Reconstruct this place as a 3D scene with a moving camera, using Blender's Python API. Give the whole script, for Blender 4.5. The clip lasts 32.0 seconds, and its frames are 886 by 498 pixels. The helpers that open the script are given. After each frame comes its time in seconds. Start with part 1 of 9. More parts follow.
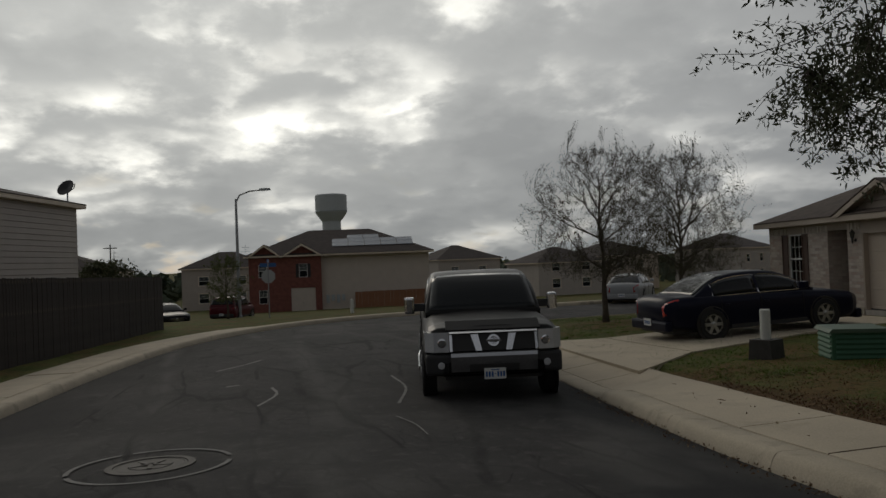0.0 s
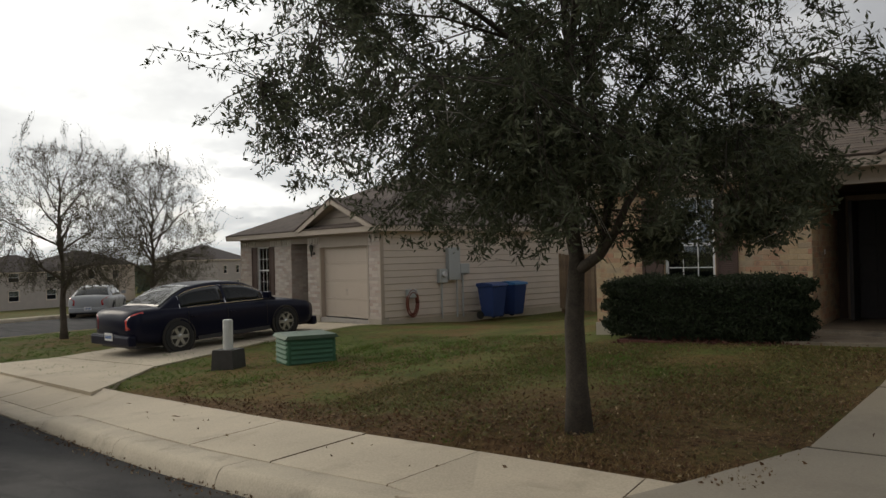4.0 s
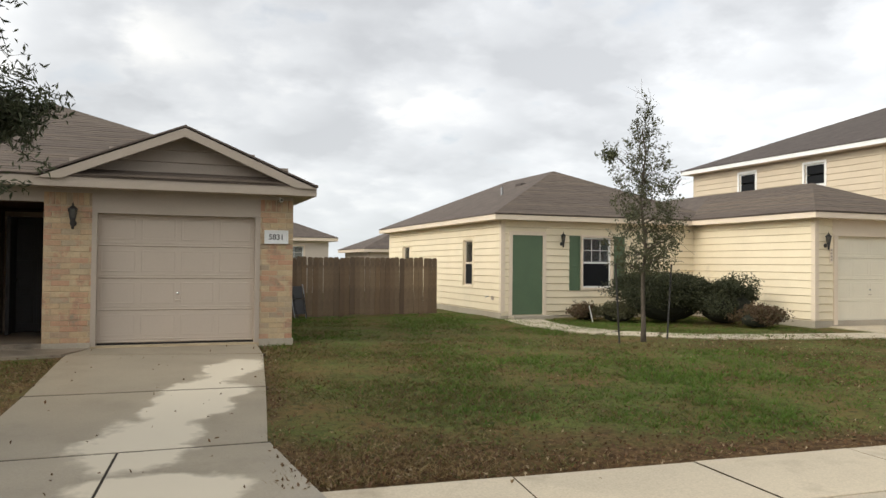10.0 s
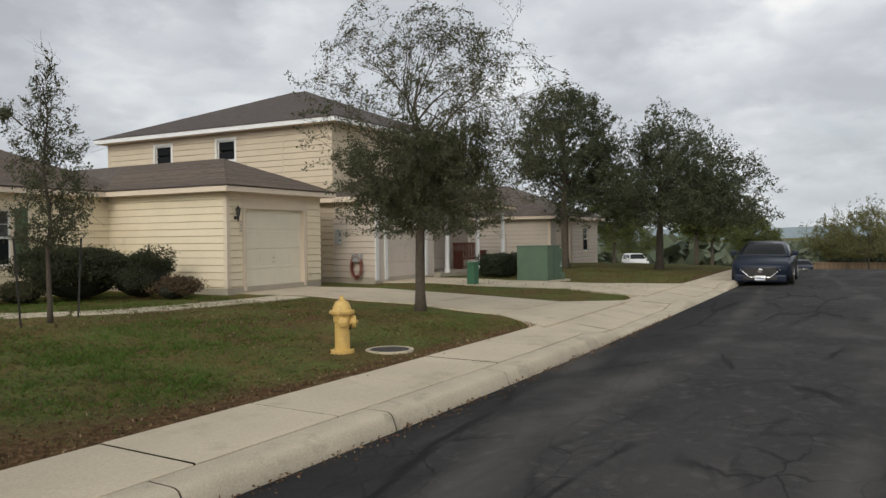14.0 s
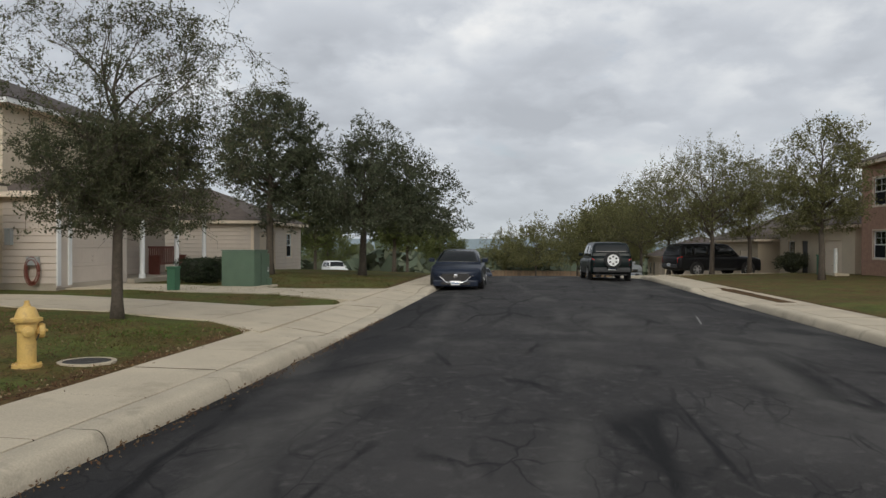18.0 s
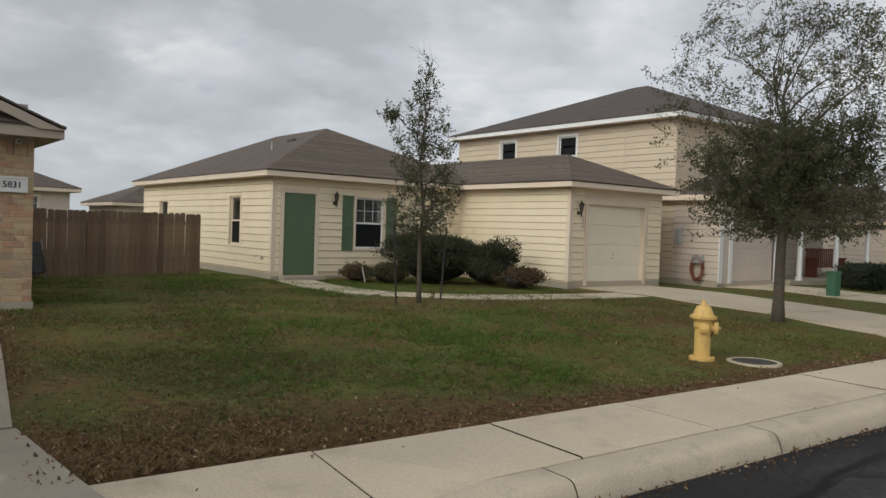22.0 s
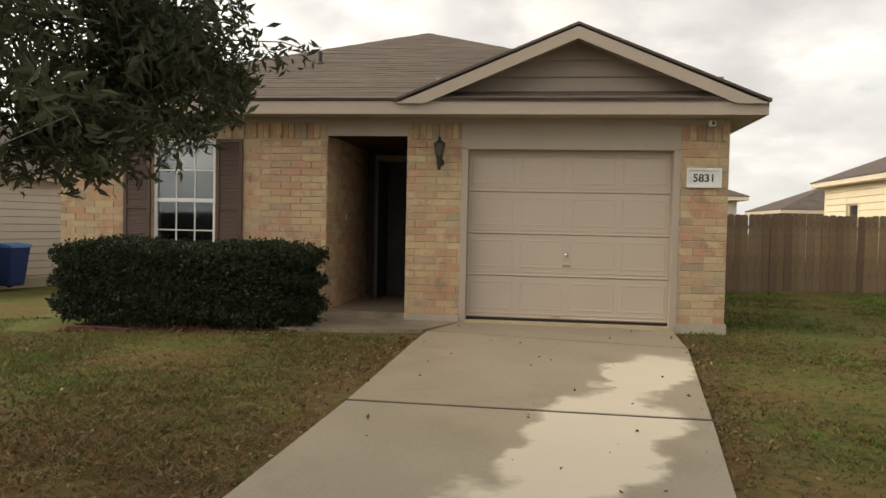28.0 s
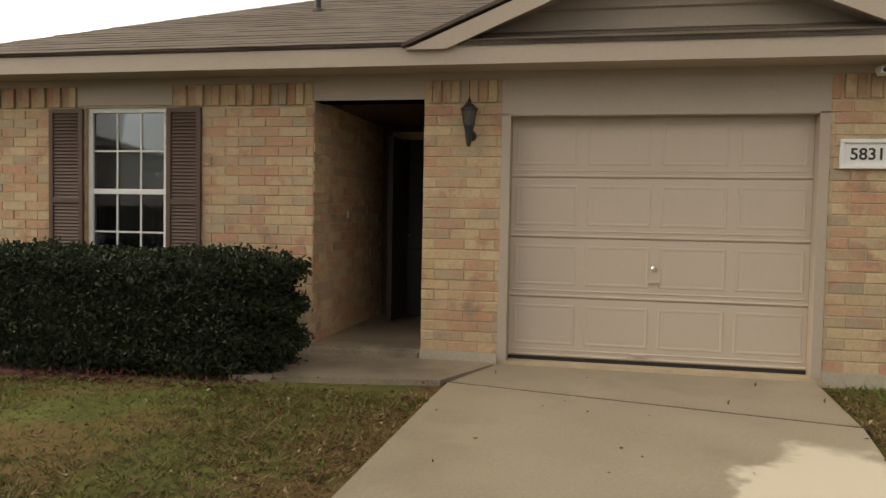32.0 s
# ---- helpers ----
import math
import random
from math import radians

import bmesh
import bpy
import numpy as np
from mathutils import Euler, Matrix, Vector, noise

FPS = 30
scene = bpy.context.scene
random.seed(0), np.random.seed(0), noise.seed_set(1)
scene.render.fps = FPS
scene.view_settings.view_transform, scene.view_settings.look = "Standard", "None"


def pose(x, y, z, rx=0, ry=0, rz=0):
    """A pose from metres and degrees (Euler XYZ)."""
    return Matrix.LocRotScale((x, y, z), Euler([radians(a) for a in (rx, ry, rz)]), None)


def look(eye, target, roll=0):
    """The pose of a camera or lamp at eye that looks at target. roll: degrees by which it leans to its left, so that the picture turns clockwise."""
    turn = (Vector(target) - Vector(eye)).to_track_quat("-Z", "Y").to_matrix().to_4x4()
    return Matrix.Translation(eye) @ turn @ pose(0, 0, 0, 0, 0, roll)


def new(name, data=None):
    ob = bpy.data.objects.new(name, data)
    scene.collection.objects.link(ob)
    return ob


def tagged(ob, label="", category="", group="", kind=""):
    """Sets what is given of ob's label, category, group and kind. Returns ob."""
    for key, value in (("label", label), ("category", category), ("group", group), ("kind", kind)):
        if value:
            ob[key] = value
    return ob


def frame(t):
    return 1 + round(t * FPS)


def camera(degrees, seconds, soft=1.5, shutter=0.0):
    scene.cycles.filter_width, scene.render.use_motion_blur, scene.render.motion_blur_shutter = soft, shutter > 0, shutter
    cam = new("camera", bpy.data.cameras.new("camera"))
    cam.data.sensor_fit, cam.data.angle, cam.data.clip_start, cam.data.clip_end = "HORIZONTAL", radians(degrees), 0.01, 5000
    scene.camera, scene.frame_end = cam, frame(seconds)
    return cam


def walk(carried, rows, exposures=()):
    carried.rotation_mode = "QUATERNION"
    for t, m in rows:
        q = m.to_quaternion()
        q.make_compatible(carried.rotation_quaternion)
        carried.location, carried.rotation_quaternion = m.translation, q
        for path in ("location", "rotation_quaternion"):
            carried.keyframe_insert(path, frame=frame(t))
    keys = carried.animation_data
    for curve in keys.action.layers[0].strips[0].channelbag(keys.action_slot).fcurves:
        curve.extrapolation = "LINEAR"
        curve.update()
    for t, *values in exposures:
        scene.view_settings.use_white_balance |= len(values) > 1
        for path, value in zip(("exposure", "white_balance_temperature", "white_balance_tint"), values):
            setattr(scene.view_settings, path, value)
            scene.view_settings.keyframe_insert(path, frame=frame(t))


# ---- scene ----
EXPOSURES = [(0, -1.9, 6800, 10), (1, -1.75, 6800, 10), (2, -1.45, 6850, 11), (3, -1.02, 6900, 11), (3.5, -0.73, 6900, 11), (6, 0.0, 7500, 12), (8, 0.28, 7200, 11), (9, 0.22, 6900, 10), (10, 0.45, 6950, 10), (10.5, 0.1, 6880, 10), (11, -0.25, 6850, 10), (12, -0.35, 6800, 10), (13, -0.15, 6750, 10), (15, -0.18, 6700, 10), (18, -0.30, 6600, 10), (20, -0.38, 6600, 10), (23, -0.05, 6800, 10), (26, 0.36, 7500, 11), (30, 0.52, 8000, 12), (32, 0.5, 8000, 12)]
# ---- camera and walk ----
LENS = 60.0
cam = camera(LENS, 32.0)
PATH = [
    (0, -0.320, -13.340, 1.350, 73.84, 0.96, 2.24),
    (0.5, -0.377, -13.315, 1.350, 68.75, 0.90, 2.06),
    (1, -0.443, -13.281, 1.349, 63.60, 0.84, 1.92),
    (1.5, -0.512, -13.232, 1.347, 58.42, 0.76, 1.79),
    (2, -0.562, -13.157, 1.342, 53.64, 0.70, 1.72),
    (2.5, -0.580, -13.068, 1.333, 49.25, 0.71, 1.65),
    (3, -0.583, -12.984, 1.324, 44.96, 0.64, 1.57),
    (3.5, -0.583, -12.909, 1.317, 40.67, 0.58, 1.52),
    (5.5, -0.420, -12.824, 1.312, 23.61, 0.52, 1.02),
    (6, -0.381, -12.860, 1.342, 19.23, 0.35, 0.90),
    (6.5, -0.318, -12.935, 1.371, 14.93, 0.25, 0.78),
    (7, -0.333, -12.971, 1.354, 10.65, 0.39, 0.73),
    (7.5, -0.383, -12.989, 1.339, 5.95, 0.49, 0.51),
    (8, -0.432, -13.073, 1.331, 0.93, 0.60, 0.37),
    (8.5, -0.362, -13.021, 1.366, -3.86, 0.65, 0.11),
    (9, -0.308, -13.074, 1.373, -9.06, 0.80, -0.17),
    (9.5, -0.302, -13.146, 1.361, -14.67, 1.06, -0.43),
    (10, -0.368, -13.241, 1.337, -20.60, 1.18, -0.57),
    (10.5, -0.320, -13.139, 1.334, -26.15, 1.02, -0.53),
    (11, -0.296, -13.099, 1.329, -31.64, 0.69, -0.32),
    (11.5, -0.260, -13.070, 1.326, -37.04, 0.23, 0.00),
    (12, -0.217, -13.066, 1.319, -42.24, -0.26, 0.37),
    (12.5, -0.180, -13.081, 1.312, -47.37, -0.61, 0.65),
    (13, -0.158, -13.112, 1.304, -52.47, -0.73, 0.74),
    (13.5, -0.149, -13.144, 1.298, -57.45, -0.74, 0.74),
    (14, -0.151, -13.172, 1.296, -61.92, -0.81, 0.71),
    (14.5, -0.155, -13.198, 1.297, -65.76, -0.84, 0.60),
    (15, -0.157, -13.221, 1.299, -69.08, -0.83, 0.63),
    (15.5, -0.161, -13.242, 1.301, -72.12, -0.81, 0.64),
    (17.5, -0.043, -12.777, 1.212, -83.27, -0.40, 0.04),
    (18, -0.019, -12.771, 1.202, -84.24, -0.30, -0.25),
    (18.5, 0.018, -12.751, 1.192, -83.27, -0.20, -0.53),
    (19, 0.057, -12.719, 1.182, -79.64, -0.06, -0.91),
    (19.5, 0.079, -12.690, 1.180, -73.23, 0.03, -1.24),
    (20, 0.049, -12.682, 1.197, -66.03, 0.04, -1.57),
    (20.5, -0.055, -12.704, 1.237, -58.77, -0.18, -1.85),
    (21, -0.220, -12.744, 1.290, -51.51, -0.57, -2.00),
    (21.5, -0.374, -12.766, 1.328, -44.69, -1.08, -1.96),
    (22, -0.448, -12.727, 1.328, -38.35, -1.43, -1.92),
    (22.5, -0.419, -12.690, 1.306, -31.71, -1.47, -1.87),
    (23, -0.367, -12.606, 1.289, -25.01, -1.62, -1.49),
    (23.5, -0.292, -12.452, 1.279, -17.91, -1.73, -0.81),
    (24, -0.214, -12.066, 1.267, -11.42, -1.70, -0.86),
    (24.5, -0.191, -11.599, 1.253, -6.05, -1.70, -0.96),
    (25, -0.209, -11.169, 1.242, -1.74, -1.73, -1.02),
    (25.5, -0.235, -10.840, 1.239, 1.50, -1.83, -1.22),
    (26, -0.254, -10.582, 1.232, 3.75, -1.83, -1.31),
    (26.5, -0.267, -10.332, 1.212, 5.24, -1.62, -1.27),
    (28.5, -0.274, -9.066, 1.161, 7.93, -1.86, -1.32),
    (29, -0.295, -8.772, 1.162, 8.27, -1.89, -1.44),
    (29.5, -0.284, -8.458, 1.171, 8.93, -1.94, -1.40),
    (30, -0.265, -8.152, 1.178, 9.82, -2.16, -1.46),
    (30.5, -0.307, -7.771, 1.176, 10.05, -2.03, -1.38),
    (31, -0.360, -7.357, 1.177, 10.31, -1.91, -1.42),
    (31.5, -0.387, -6.950, 1.201, 11.13, -2.15, -1.29),
    (32, -0.421, -6.559, 1.234, 11.86, -2.43, -1.08),
]
walk(cam, [(t, pose(x, y, z, 90 + p, r, yw)) for t, x, y, z, yw, p, r in PATH], EXPOSURES)

# ---- world and sun: broken overcast, low sun behind cloud in the west ----
SUN_AZ, SUN_EL = radians(262), radians(27)
sun_dir = Vector((math.sin(SUN_AZ) * math.cos(SUN_EL), math.cos(SUN_AZ) * math.cos(SUN_EL), math.sin(SUN_EL)))
world = bpy.data.worlds.new("sky")
scene.world = world
world.use_nodes = True


def build_sky(w):
    nt = w.node_tree
    nt.nodes.clear()
    N, L = nt.nodes.new, nt.links.new

    def math_node(op, a, b=None, clamp=False):
        n = N("ShaderNodeMath")
        n.operation, n.use_clamp = op, clamp
        for i, v in enumerate((a, b)):
            if v is None:
                continue
            if isinstance(v, (int, float)):
                n.inputs[i].default_value = v
            else:
                L(v, n.inputs[i])
        return n.outputs[0]

    tc = N("ShaderNodeTexCoord")
    sky = N("ShaderNodeTexSky")
    sky.sky_type, sky.sun_disc = "NISHITA", False
    sky.sun_elevation, sky.sun_rotation = SUN_EL, SUN_AZ
    sep = N("ShaderNodeSeparateXYZ")
    L(tc.outputs["Generated"], sep.inputs[0])
    # cloud deck: directions laid on a plane overhead
    zz = math_node("ADD", math_node("MAXIMUM", sep.outputs[2], 0.0), 0.30)
    comb = N("ShaderNodeCombineXYZ")
    L(math_node("DIVIDE", sep.outputs[0], zz), comb.inputs[0])
    L(math_node("DIVIDE", sep.outputs[1], zz), comb.inputs[1])
    big, fine = N("ShaderNodeTexNoise"), N("ShaderNodeTexNoise")
    for n, s, d, r, k in ((big, 1.1, 4, 0.5, 0.0), (fine, 3.6, 7, 0.55, 0.0)):
        L(comb.outputs[0], n.inputs["Vector"])
        n.inputs["Scale"].default_value, n.inputs["Detail"].default_value = s, d
        n.inputs["Roughness"].default_value, n.inputs["Distortion"].default_value = r, k
    puff = N("ShaderNodeTexVoronoi")
    puff.feature = "SMOOTH_F1"
    warp = N("ShaderNodeVectorMath")
    warp.operation = "MULTIPLY_ADD"
    L(fine.outputs["Color"], warp.inputs[0])
    warp.inputs[1].default_value = (0.45, 0.45, 0)
    L(comb.outputs[0], warp.inputs[2])
    L(warp.outputs[0], puff.inputs["Vector"])
    puff.inputs["Scale"].default_value, puff.inputs["Smoothness"].default_value = 3.0, 0.8
    puff.inputs["Detail"].default_value, puff.inputs["Roughness"].default_value = 2.0, 0.45
    billow = math_node("SUBTRACT", 0.72, math_node("MULTIPLY", puff.outputs["Distance"], 0.55))
    mixf = math_node("ADD", math_node("MULTIPLY", big.outputs[0], 0.34), math_node("MULTIPLY", fine.outputs[0], 0.30))
    mixf = math_node("ADD", mixf, math_node("MULTIPLY", billow, 0.38))
    ramp = N("ShaderNodeValToRGB")
    e = ramp.color_ramp.elements
    e[0].position, e[0].color = 0.34, (0.33, 0.355, 0.395, 1)
    e[1].position, e[1].color = 0.66, (0.82, 0.81, 0.79, 1)
    for p, c in ((0.44, (0.43, 0.46, 0.505, 1)), (0.52, (0.55, 0.575, 0.605, 1)), (0.59, (0.69, 0.695, 0.695, 1))):
        x = e.new(p)
        x.color = c
    L(mixf, ramp.inputs[0])
    # brighter towards the veiled sun, darker away from it
    dot = N("ShaderNodeVectorMath")
    dot.operation = "DOT_PRODUCT"
    L(tc.outputs["Generated"], dot.inputs[0])
    dot.inputs[1].default_value = sun_dir
    near = math_node("POWER", math_node("MAXIMUM", dot.outputs["Value"], 0.0), 1.45)
    glow = math_node("POWER", math_node("MAXIMUM", dot.outputs["Value"], 0.0), 40.0)
    # thin cloud lets the veiled sun through, thick cloud does not
    thin = N("ShaderNodeMapRange")
    thin.interpolation_type = "SMOOTHSTEP"
    L(mixf, thin.inputs[0])
    for i, v in ((1, 0.43), (2, 0.62), (3, 0.75), (4, 2.4)):
        thin.inputs[i].default_value = v
    veil = math_node("MULTIPLY", math_node("ADD", math_node("MULTIPLY", near, 4.4), math_node("MULTIPLY", glow, 1.2)), thin.outputs[0])
    gain = math_node("ADD", veil, 1.28)
    # an added lift away from the sun brightens the eastern sky
    gain = math_node("ADD", gain, math_node("MULTIPLY", math_node("MAXIMUM", math_node("MULTIPLY", dot.outputs["Value"], -1.0), 0.0), 0.55))
    # the unseen sky overhead is dimmed to cut the light on the ground
    over = N("ShaderNodeMapRange")
    over.interpolation_type = "SMOOTHSTEP"
    L(sep.outputs[2], over.inputs[0])
    for i, v in ((1, 0.38), (2, 0.80), (3, 1.0), (4, 0.60)):
        over.inputs[i].default_value = v
    gain = math_node("MULTIPLY", gain, over.outputs[0])
    tint = N("ShaderNodeMix")
    tint.data_type = "RGBA"
    tint.inputs[6].default_value, tint.inputs[7].default_value = (1, 1, 1, 1), (1.0, 0.97, 0.88, 1)
    L(near, tint.inputs[0])
    cl = N("ShaderNodeVectorMath")
    cl.operation = "MULTIPLY"
    L(ramp.outputs[0], cl.inputs[0])
    L(tint.outputs[2], cl.inputs[1])
    cl2 = N("ShaderNodeVectorMath")
    cl2.operation = "SCALE"
    L(cl.outputs[0], cl2.inputs[0])
    L(gain, cl2.inputs["Scale"])
    # haze low on the horizon
    hz = math_node("POWER", math_node("SUBTRACT", 1.0, math_node("MAXIMUM", sep.outputs[2], 0.0), True), 9.0)
    haze = N("ShaderNodeMix")
    haze.data_type = "RGBA"
    haze.inputs[7].default_value = (0.60, 0.66, 0.70, 1)
    L(math_node("MULTIPLY", hz, 0.75), haze.inputs[0])
    L(cl2.outputs[0], haze.inputs[6])
    # a little clear sky shows in the gaps
    gap = N("ShaderNodeValToRGB")
    gap.color_ramp.elements[0].position, gap.color_ramp.elements[1].position = 0.60, 0.72
    L(fine.outputs[0], gap.inputs[0])
    sk = N("ShaderNodeVectorMath")
    sk.operation = "SCALE"
    L(sky.outputs[0], sk.inputs[0])
    sk.inputs["Scale"].default_value = 0.10
    mx = N("ShaderNodeMix")
    mx.data_type = "RGBA"
    L(math_node("MULTIPLY", gap.outputs[0], 0.35), mx.inputs[0])
    L(haze.outputs[2], mx.inputs[6])
    L(sk.outputs[0], mx.inputs[7])
    bg, out = N("ShaderNodeBackground"), N("ShaderNodeOutputWorld")
    bg.inputs["Strength"].default_value = SKY_GAIN
    L(mx.outputs[2], bg.inputs["Color"])
    L(bg.outputs[0], out.inputs[0])


SKY_GAIN = 0.98
build_sky(world)
sun_data = bpy.data.lights.new("sun", "SUN")
sun_data.energy, sun_data.angle, sun_data.color = 0.95, radians(20), (1.0, 0.93, 0.82)
sun = new("sun", sun_data)
sun.matrix_world = look(sun_dir * 50, (0, 0, 0))

# ---- materials ----
MATS = {}


def material(name, color, rough=0.7, var=0.15, scale=6.0, fine=60.0, bump=0.2, metal=0.0, spots=None, spread=None, coat=0.0, island=False, spec=0.5, placed=False, smoke=None):
    """A procedural surface: base colour with two scales of variation, relief, optional dirt spots and per-piece colours."""
    m = bpy.data.materials.new(name)
    m.use_nodes = True
    nt = m.node_tree
    N, L = nt.nodes.new, nt.links.new
    b = nt.nodes["Principled BSDF"]
    tc = N("ShaderNodeTexCoord")
    src = N("ShaderNodeNewGeometry").outputs["Position"] if placed else tc.outputs["Object"]
    n1, n2 = N("ShaderNodeTexNoise"), N("ShaderNodeTexNoise")
    for n, s in ((n1, scale), (n2, fine)):
        L(src, n.inputs["Vector"])
        n.inputs["Scale"].default_value, n.inputs["Detail"].default_value = s, 5
    add = N("ShaderNodeMath")
    add.operation = "MULTIPLY_ADD"
    L(n2.outputs[0], add.inputs[0])
    add.inputs[1].default_value = 0.5
    half = N("ShaderNodeMath")
    half.operation = "MULTIPLY"
    L(n1.outputs[0], half.inputs[0])
    half.inputs[1].default_value = 0.5
    L(half.outputs[0], add.inputs[2])
    ramp = N("ShaderNodeValToRGB")
    e = ramp.color_ramp.elements
    e[0].position, e[1].position = 0.33, 0.67
    e[0].color = (*[max(0, c * (1 - var)) for c in color], 1)
    e[1].color = (*[min(1, c * (1 + var)) for c in color], 1)
    L(add.outputs[0], ramp.inputs[0])
    col = ramp.outputs[0]
    if spread:
        rnd = N("ShaderNodeNewGeometry").outputs["Random Per Island"] if island else N("ShaderNodeObjectInfo").outputs["Random"]
        pr = N("ShaderNodeValToRGB")
        pe = pr.color_ramp.elements
        pe[0].position, pe[0].color = 0.0, (*spread[0], 1)
        pe[1].position, pe[1].color = 1.0, (*spread[-1], 1)
        for i, c in enumerate(spread[1:-1], 1):
            pe.new(i / (len(spread) - 1)).color = (*c, 1)
        L(rnd, pr.inputs[0])
        mul = N("ShaderNodeMix")
        mul.data_type, mul.blend_type = "RGBA", "MULTIPLY"
        mul.inputs[0].default_value = 1.0
        L(pr.outputs[0], mul.inputs[6])
        sc = N("ShaderNodeValToRGB")
        sc.color_ramp.elements[0].position, sc.color_ramp.elements[1].position = 0.3, 0.7
        sc.color_ramp.elements[0].color = (1 - var, 1 - var, 1 - var, 1)
        sc.color_ramp.elements[1].color = (1, 1, 1, 1)
        L(add.outputs[0], sc.inputs[0])
        L(sc.outputs[0], mul.inputs[7])
        col = mul.outputs[2]
    for layer in (spots, smoke):
        if not layer:
            continue
        c2, sscale, lo, hi = layer
        ns = N("ShaderNodeTexNoise")
        L(src, ns.inputs["Vector"])
        ns.inputs["Scale"].default_value, ns.inputs["Detail"].default_value = sscale, 6
        ns.inputs["Roughness"].default_value = 0.65
        rs = N("ShaderNodeValToRGB")
        rs.color_ramp.elements[0].position, rs.color_ramp.elements[1].position = lo, hi
        L(ns.outputs[0], rs.inputs[0])
        mix = N("ShaderNodeMix")
        mix.data_type = "RGBA"
        L(rs.outputs[0], mix.inputs[0])
        L(col, mix.inputs[6])
        mix.inputs[7].default_value = (*c2, 1)
        col = mix.outputs[2]
    L(col, b.inputs["Base Color"])
    b.inputs["Roughness"].default_value, b.inputs["Metallic"].default_value = rough, metal
    b.inputs["Coat Weight"].default_value = coat
    b.inputs["Coat Roughness"].default_value = 0.06
    b.inputs["Specular IOR Level"].default_value = spec
    if bump:
        bp = N("ShaderNodeBump")
        bp.inputs["Strength"].default_value, bp.inputs["Distance"].default_value = bump, 0.01
        L(add.outputs[0], bp.inputs["Height"])
        L(bp.outputs[0], b.inputs["Normal"])
    MATS[name] = m
    return m


BRICK_TINTS = [(0.57, 0.42, 0.255), (0.54, 0.40, 0.25), (0.60, 0.455, 0.285), (0.44, 0.345, 0.24), (0.54, 0.32, 0.20), (0.56, 0.42, 0.26), (0.53, 0.285, 0.185), (0.50, 0.39, 0.255), (0.60, 0.46, 0.29), (0.37, 0.305, 0.225), (0.54, 0.365, 0.225), (0.58, 0.44, 0.27)]
PALE_TINTS = [(0.52, 0.44, 0.38), (0.62, 0.55, 0.48), (0.42, 0.34, 0.30), (0.66, 0.60, 0.54), (0.48, 0.37, 0.32), (0.56, 0.48, 0.42)]
M_brick = material("brick_tan", (0.5, 0.4, 0.25), 0.9, 0.30, 7, 40, 0.6, placed=True, spots=((0.54, 0.25, 0.16), 3.6, 0.53, 0.64), smoke=((0.25, 0.205, 0.145), 3.6, 0.55, 0.68), spread=BRICK_TINTS)
M_brick_i = material("brick_tan_joined", (0.5, 0.4, 0.25), 0.9, 0.30, 7, 40, 0.6, placed=True, spots=((0.54, 0.25, 0.16), 3.6, 0.53, 0.64), smoke=((0.25, 0.205, 0.145), 3.6, 0.55, 0.68), spread=BRICK_TINTS, island=True)
M_brick_p = material("brick_pale", (0.5, 0.4, 0.25), 0.9, 0.22, 9, 70, 0.5, spread=PALE_TINTS, island=True)
M_mortar = material("mortar", (0.47, 0.375, 0.255), 0.95, 0.2, 4, 90, 0.4)
M_mortar_p = material("mortar_pale", (0.42, 0.38, 0.34), 0.95, 0.2, 4, 90, 0.4)
M_redbrick = material("brick_red", (0.20, 0.072, 0.055), 0.9, 0.35, 3, 40, 0.4)
M_trim = material("trim_taupe", (0.40, 0.335, 0.275), 0.6, 0.05, 1.5, 40, 0.03)
M_gdoor = material("garage_door_taupe", (0.50, 0.42, 0.345), 0.5, 0.03, 1.2, 30, 0.0)
M_gable = material("gable_siding", (0.30, 0.25, 0.21), 0.7, 0.08, 2, 40, 0.08)
M_shingle = material("shingle_brown", (0.15, 0.115, 0.09), 0.95, 0.35, 3.5, 90, 0.6, spread=[(0.165, 0.125, 0.095), (0.12, 0.092, 0.075), (0.15, 0.115, 0.09)], smoke=((0.085, 0.066, 0.055), 4.0, 0.5, 0.72))
M_roof = material("roof_brown", (0.10, 0.078, 0.066), 0.95, 0.35, 3, 60, 0.6)
M_roof2 = material("roof_dark", (0.075, 0.06, 0.055), 0.95, 0.35, 3, 60, 0.6)
M_shutter_porch = material("shutter_and_porch_shade", (0.078, 0.042, 0.03), 0.55, 0.12, 4, 50, 0.1)
M_white = material("white_paint", (0.74, 0.74, 0.73), 0.45, 0.05, 3, 40, 0.05)
M_black = material("black_metal", (0.02, 0.018, 0.018), 0.45, 0.2, 5, 60, 0.1)
M_room_shade = material("room_shade_dark", (0.035, 0.033, 0.033), 0.9, 0.2, 3, 30, 0.1)
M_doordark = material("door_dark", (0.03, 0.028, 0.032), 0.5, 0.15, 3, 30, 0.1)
M_cream = material("siding_cream", (0.74, 0.64, 0.47), 0.65, 0.06, 1.5, 40, 0.12, spots=((0.55, 0.46, 0.33), 1.3, 0.62, 0.85))
M_creamtrim = material("trim_cream", (0.70, 0.59, 0.47), 0.6, 0.06, 1.5, 40, 0.08)
M_creamdoor = material("garage_door_cream", (0.76, 0.70, 0.57), 0.5, 0.05, 2, 30, 0.05)
M_tan = material("siding_tan", (0.55, 0.46, 0.345), 0.65, 0.07, 1.5, 40, 0.12)
M_greige = material("siding_greige", (0.56, 0.485, 0.415), 0.65, 0.07, 1.5, 40, 0.12)
M_grey = material("siding_grey", (0.44, 0.39, 0.35), 0.7, 0.08, 1.5, 40, 0.12)
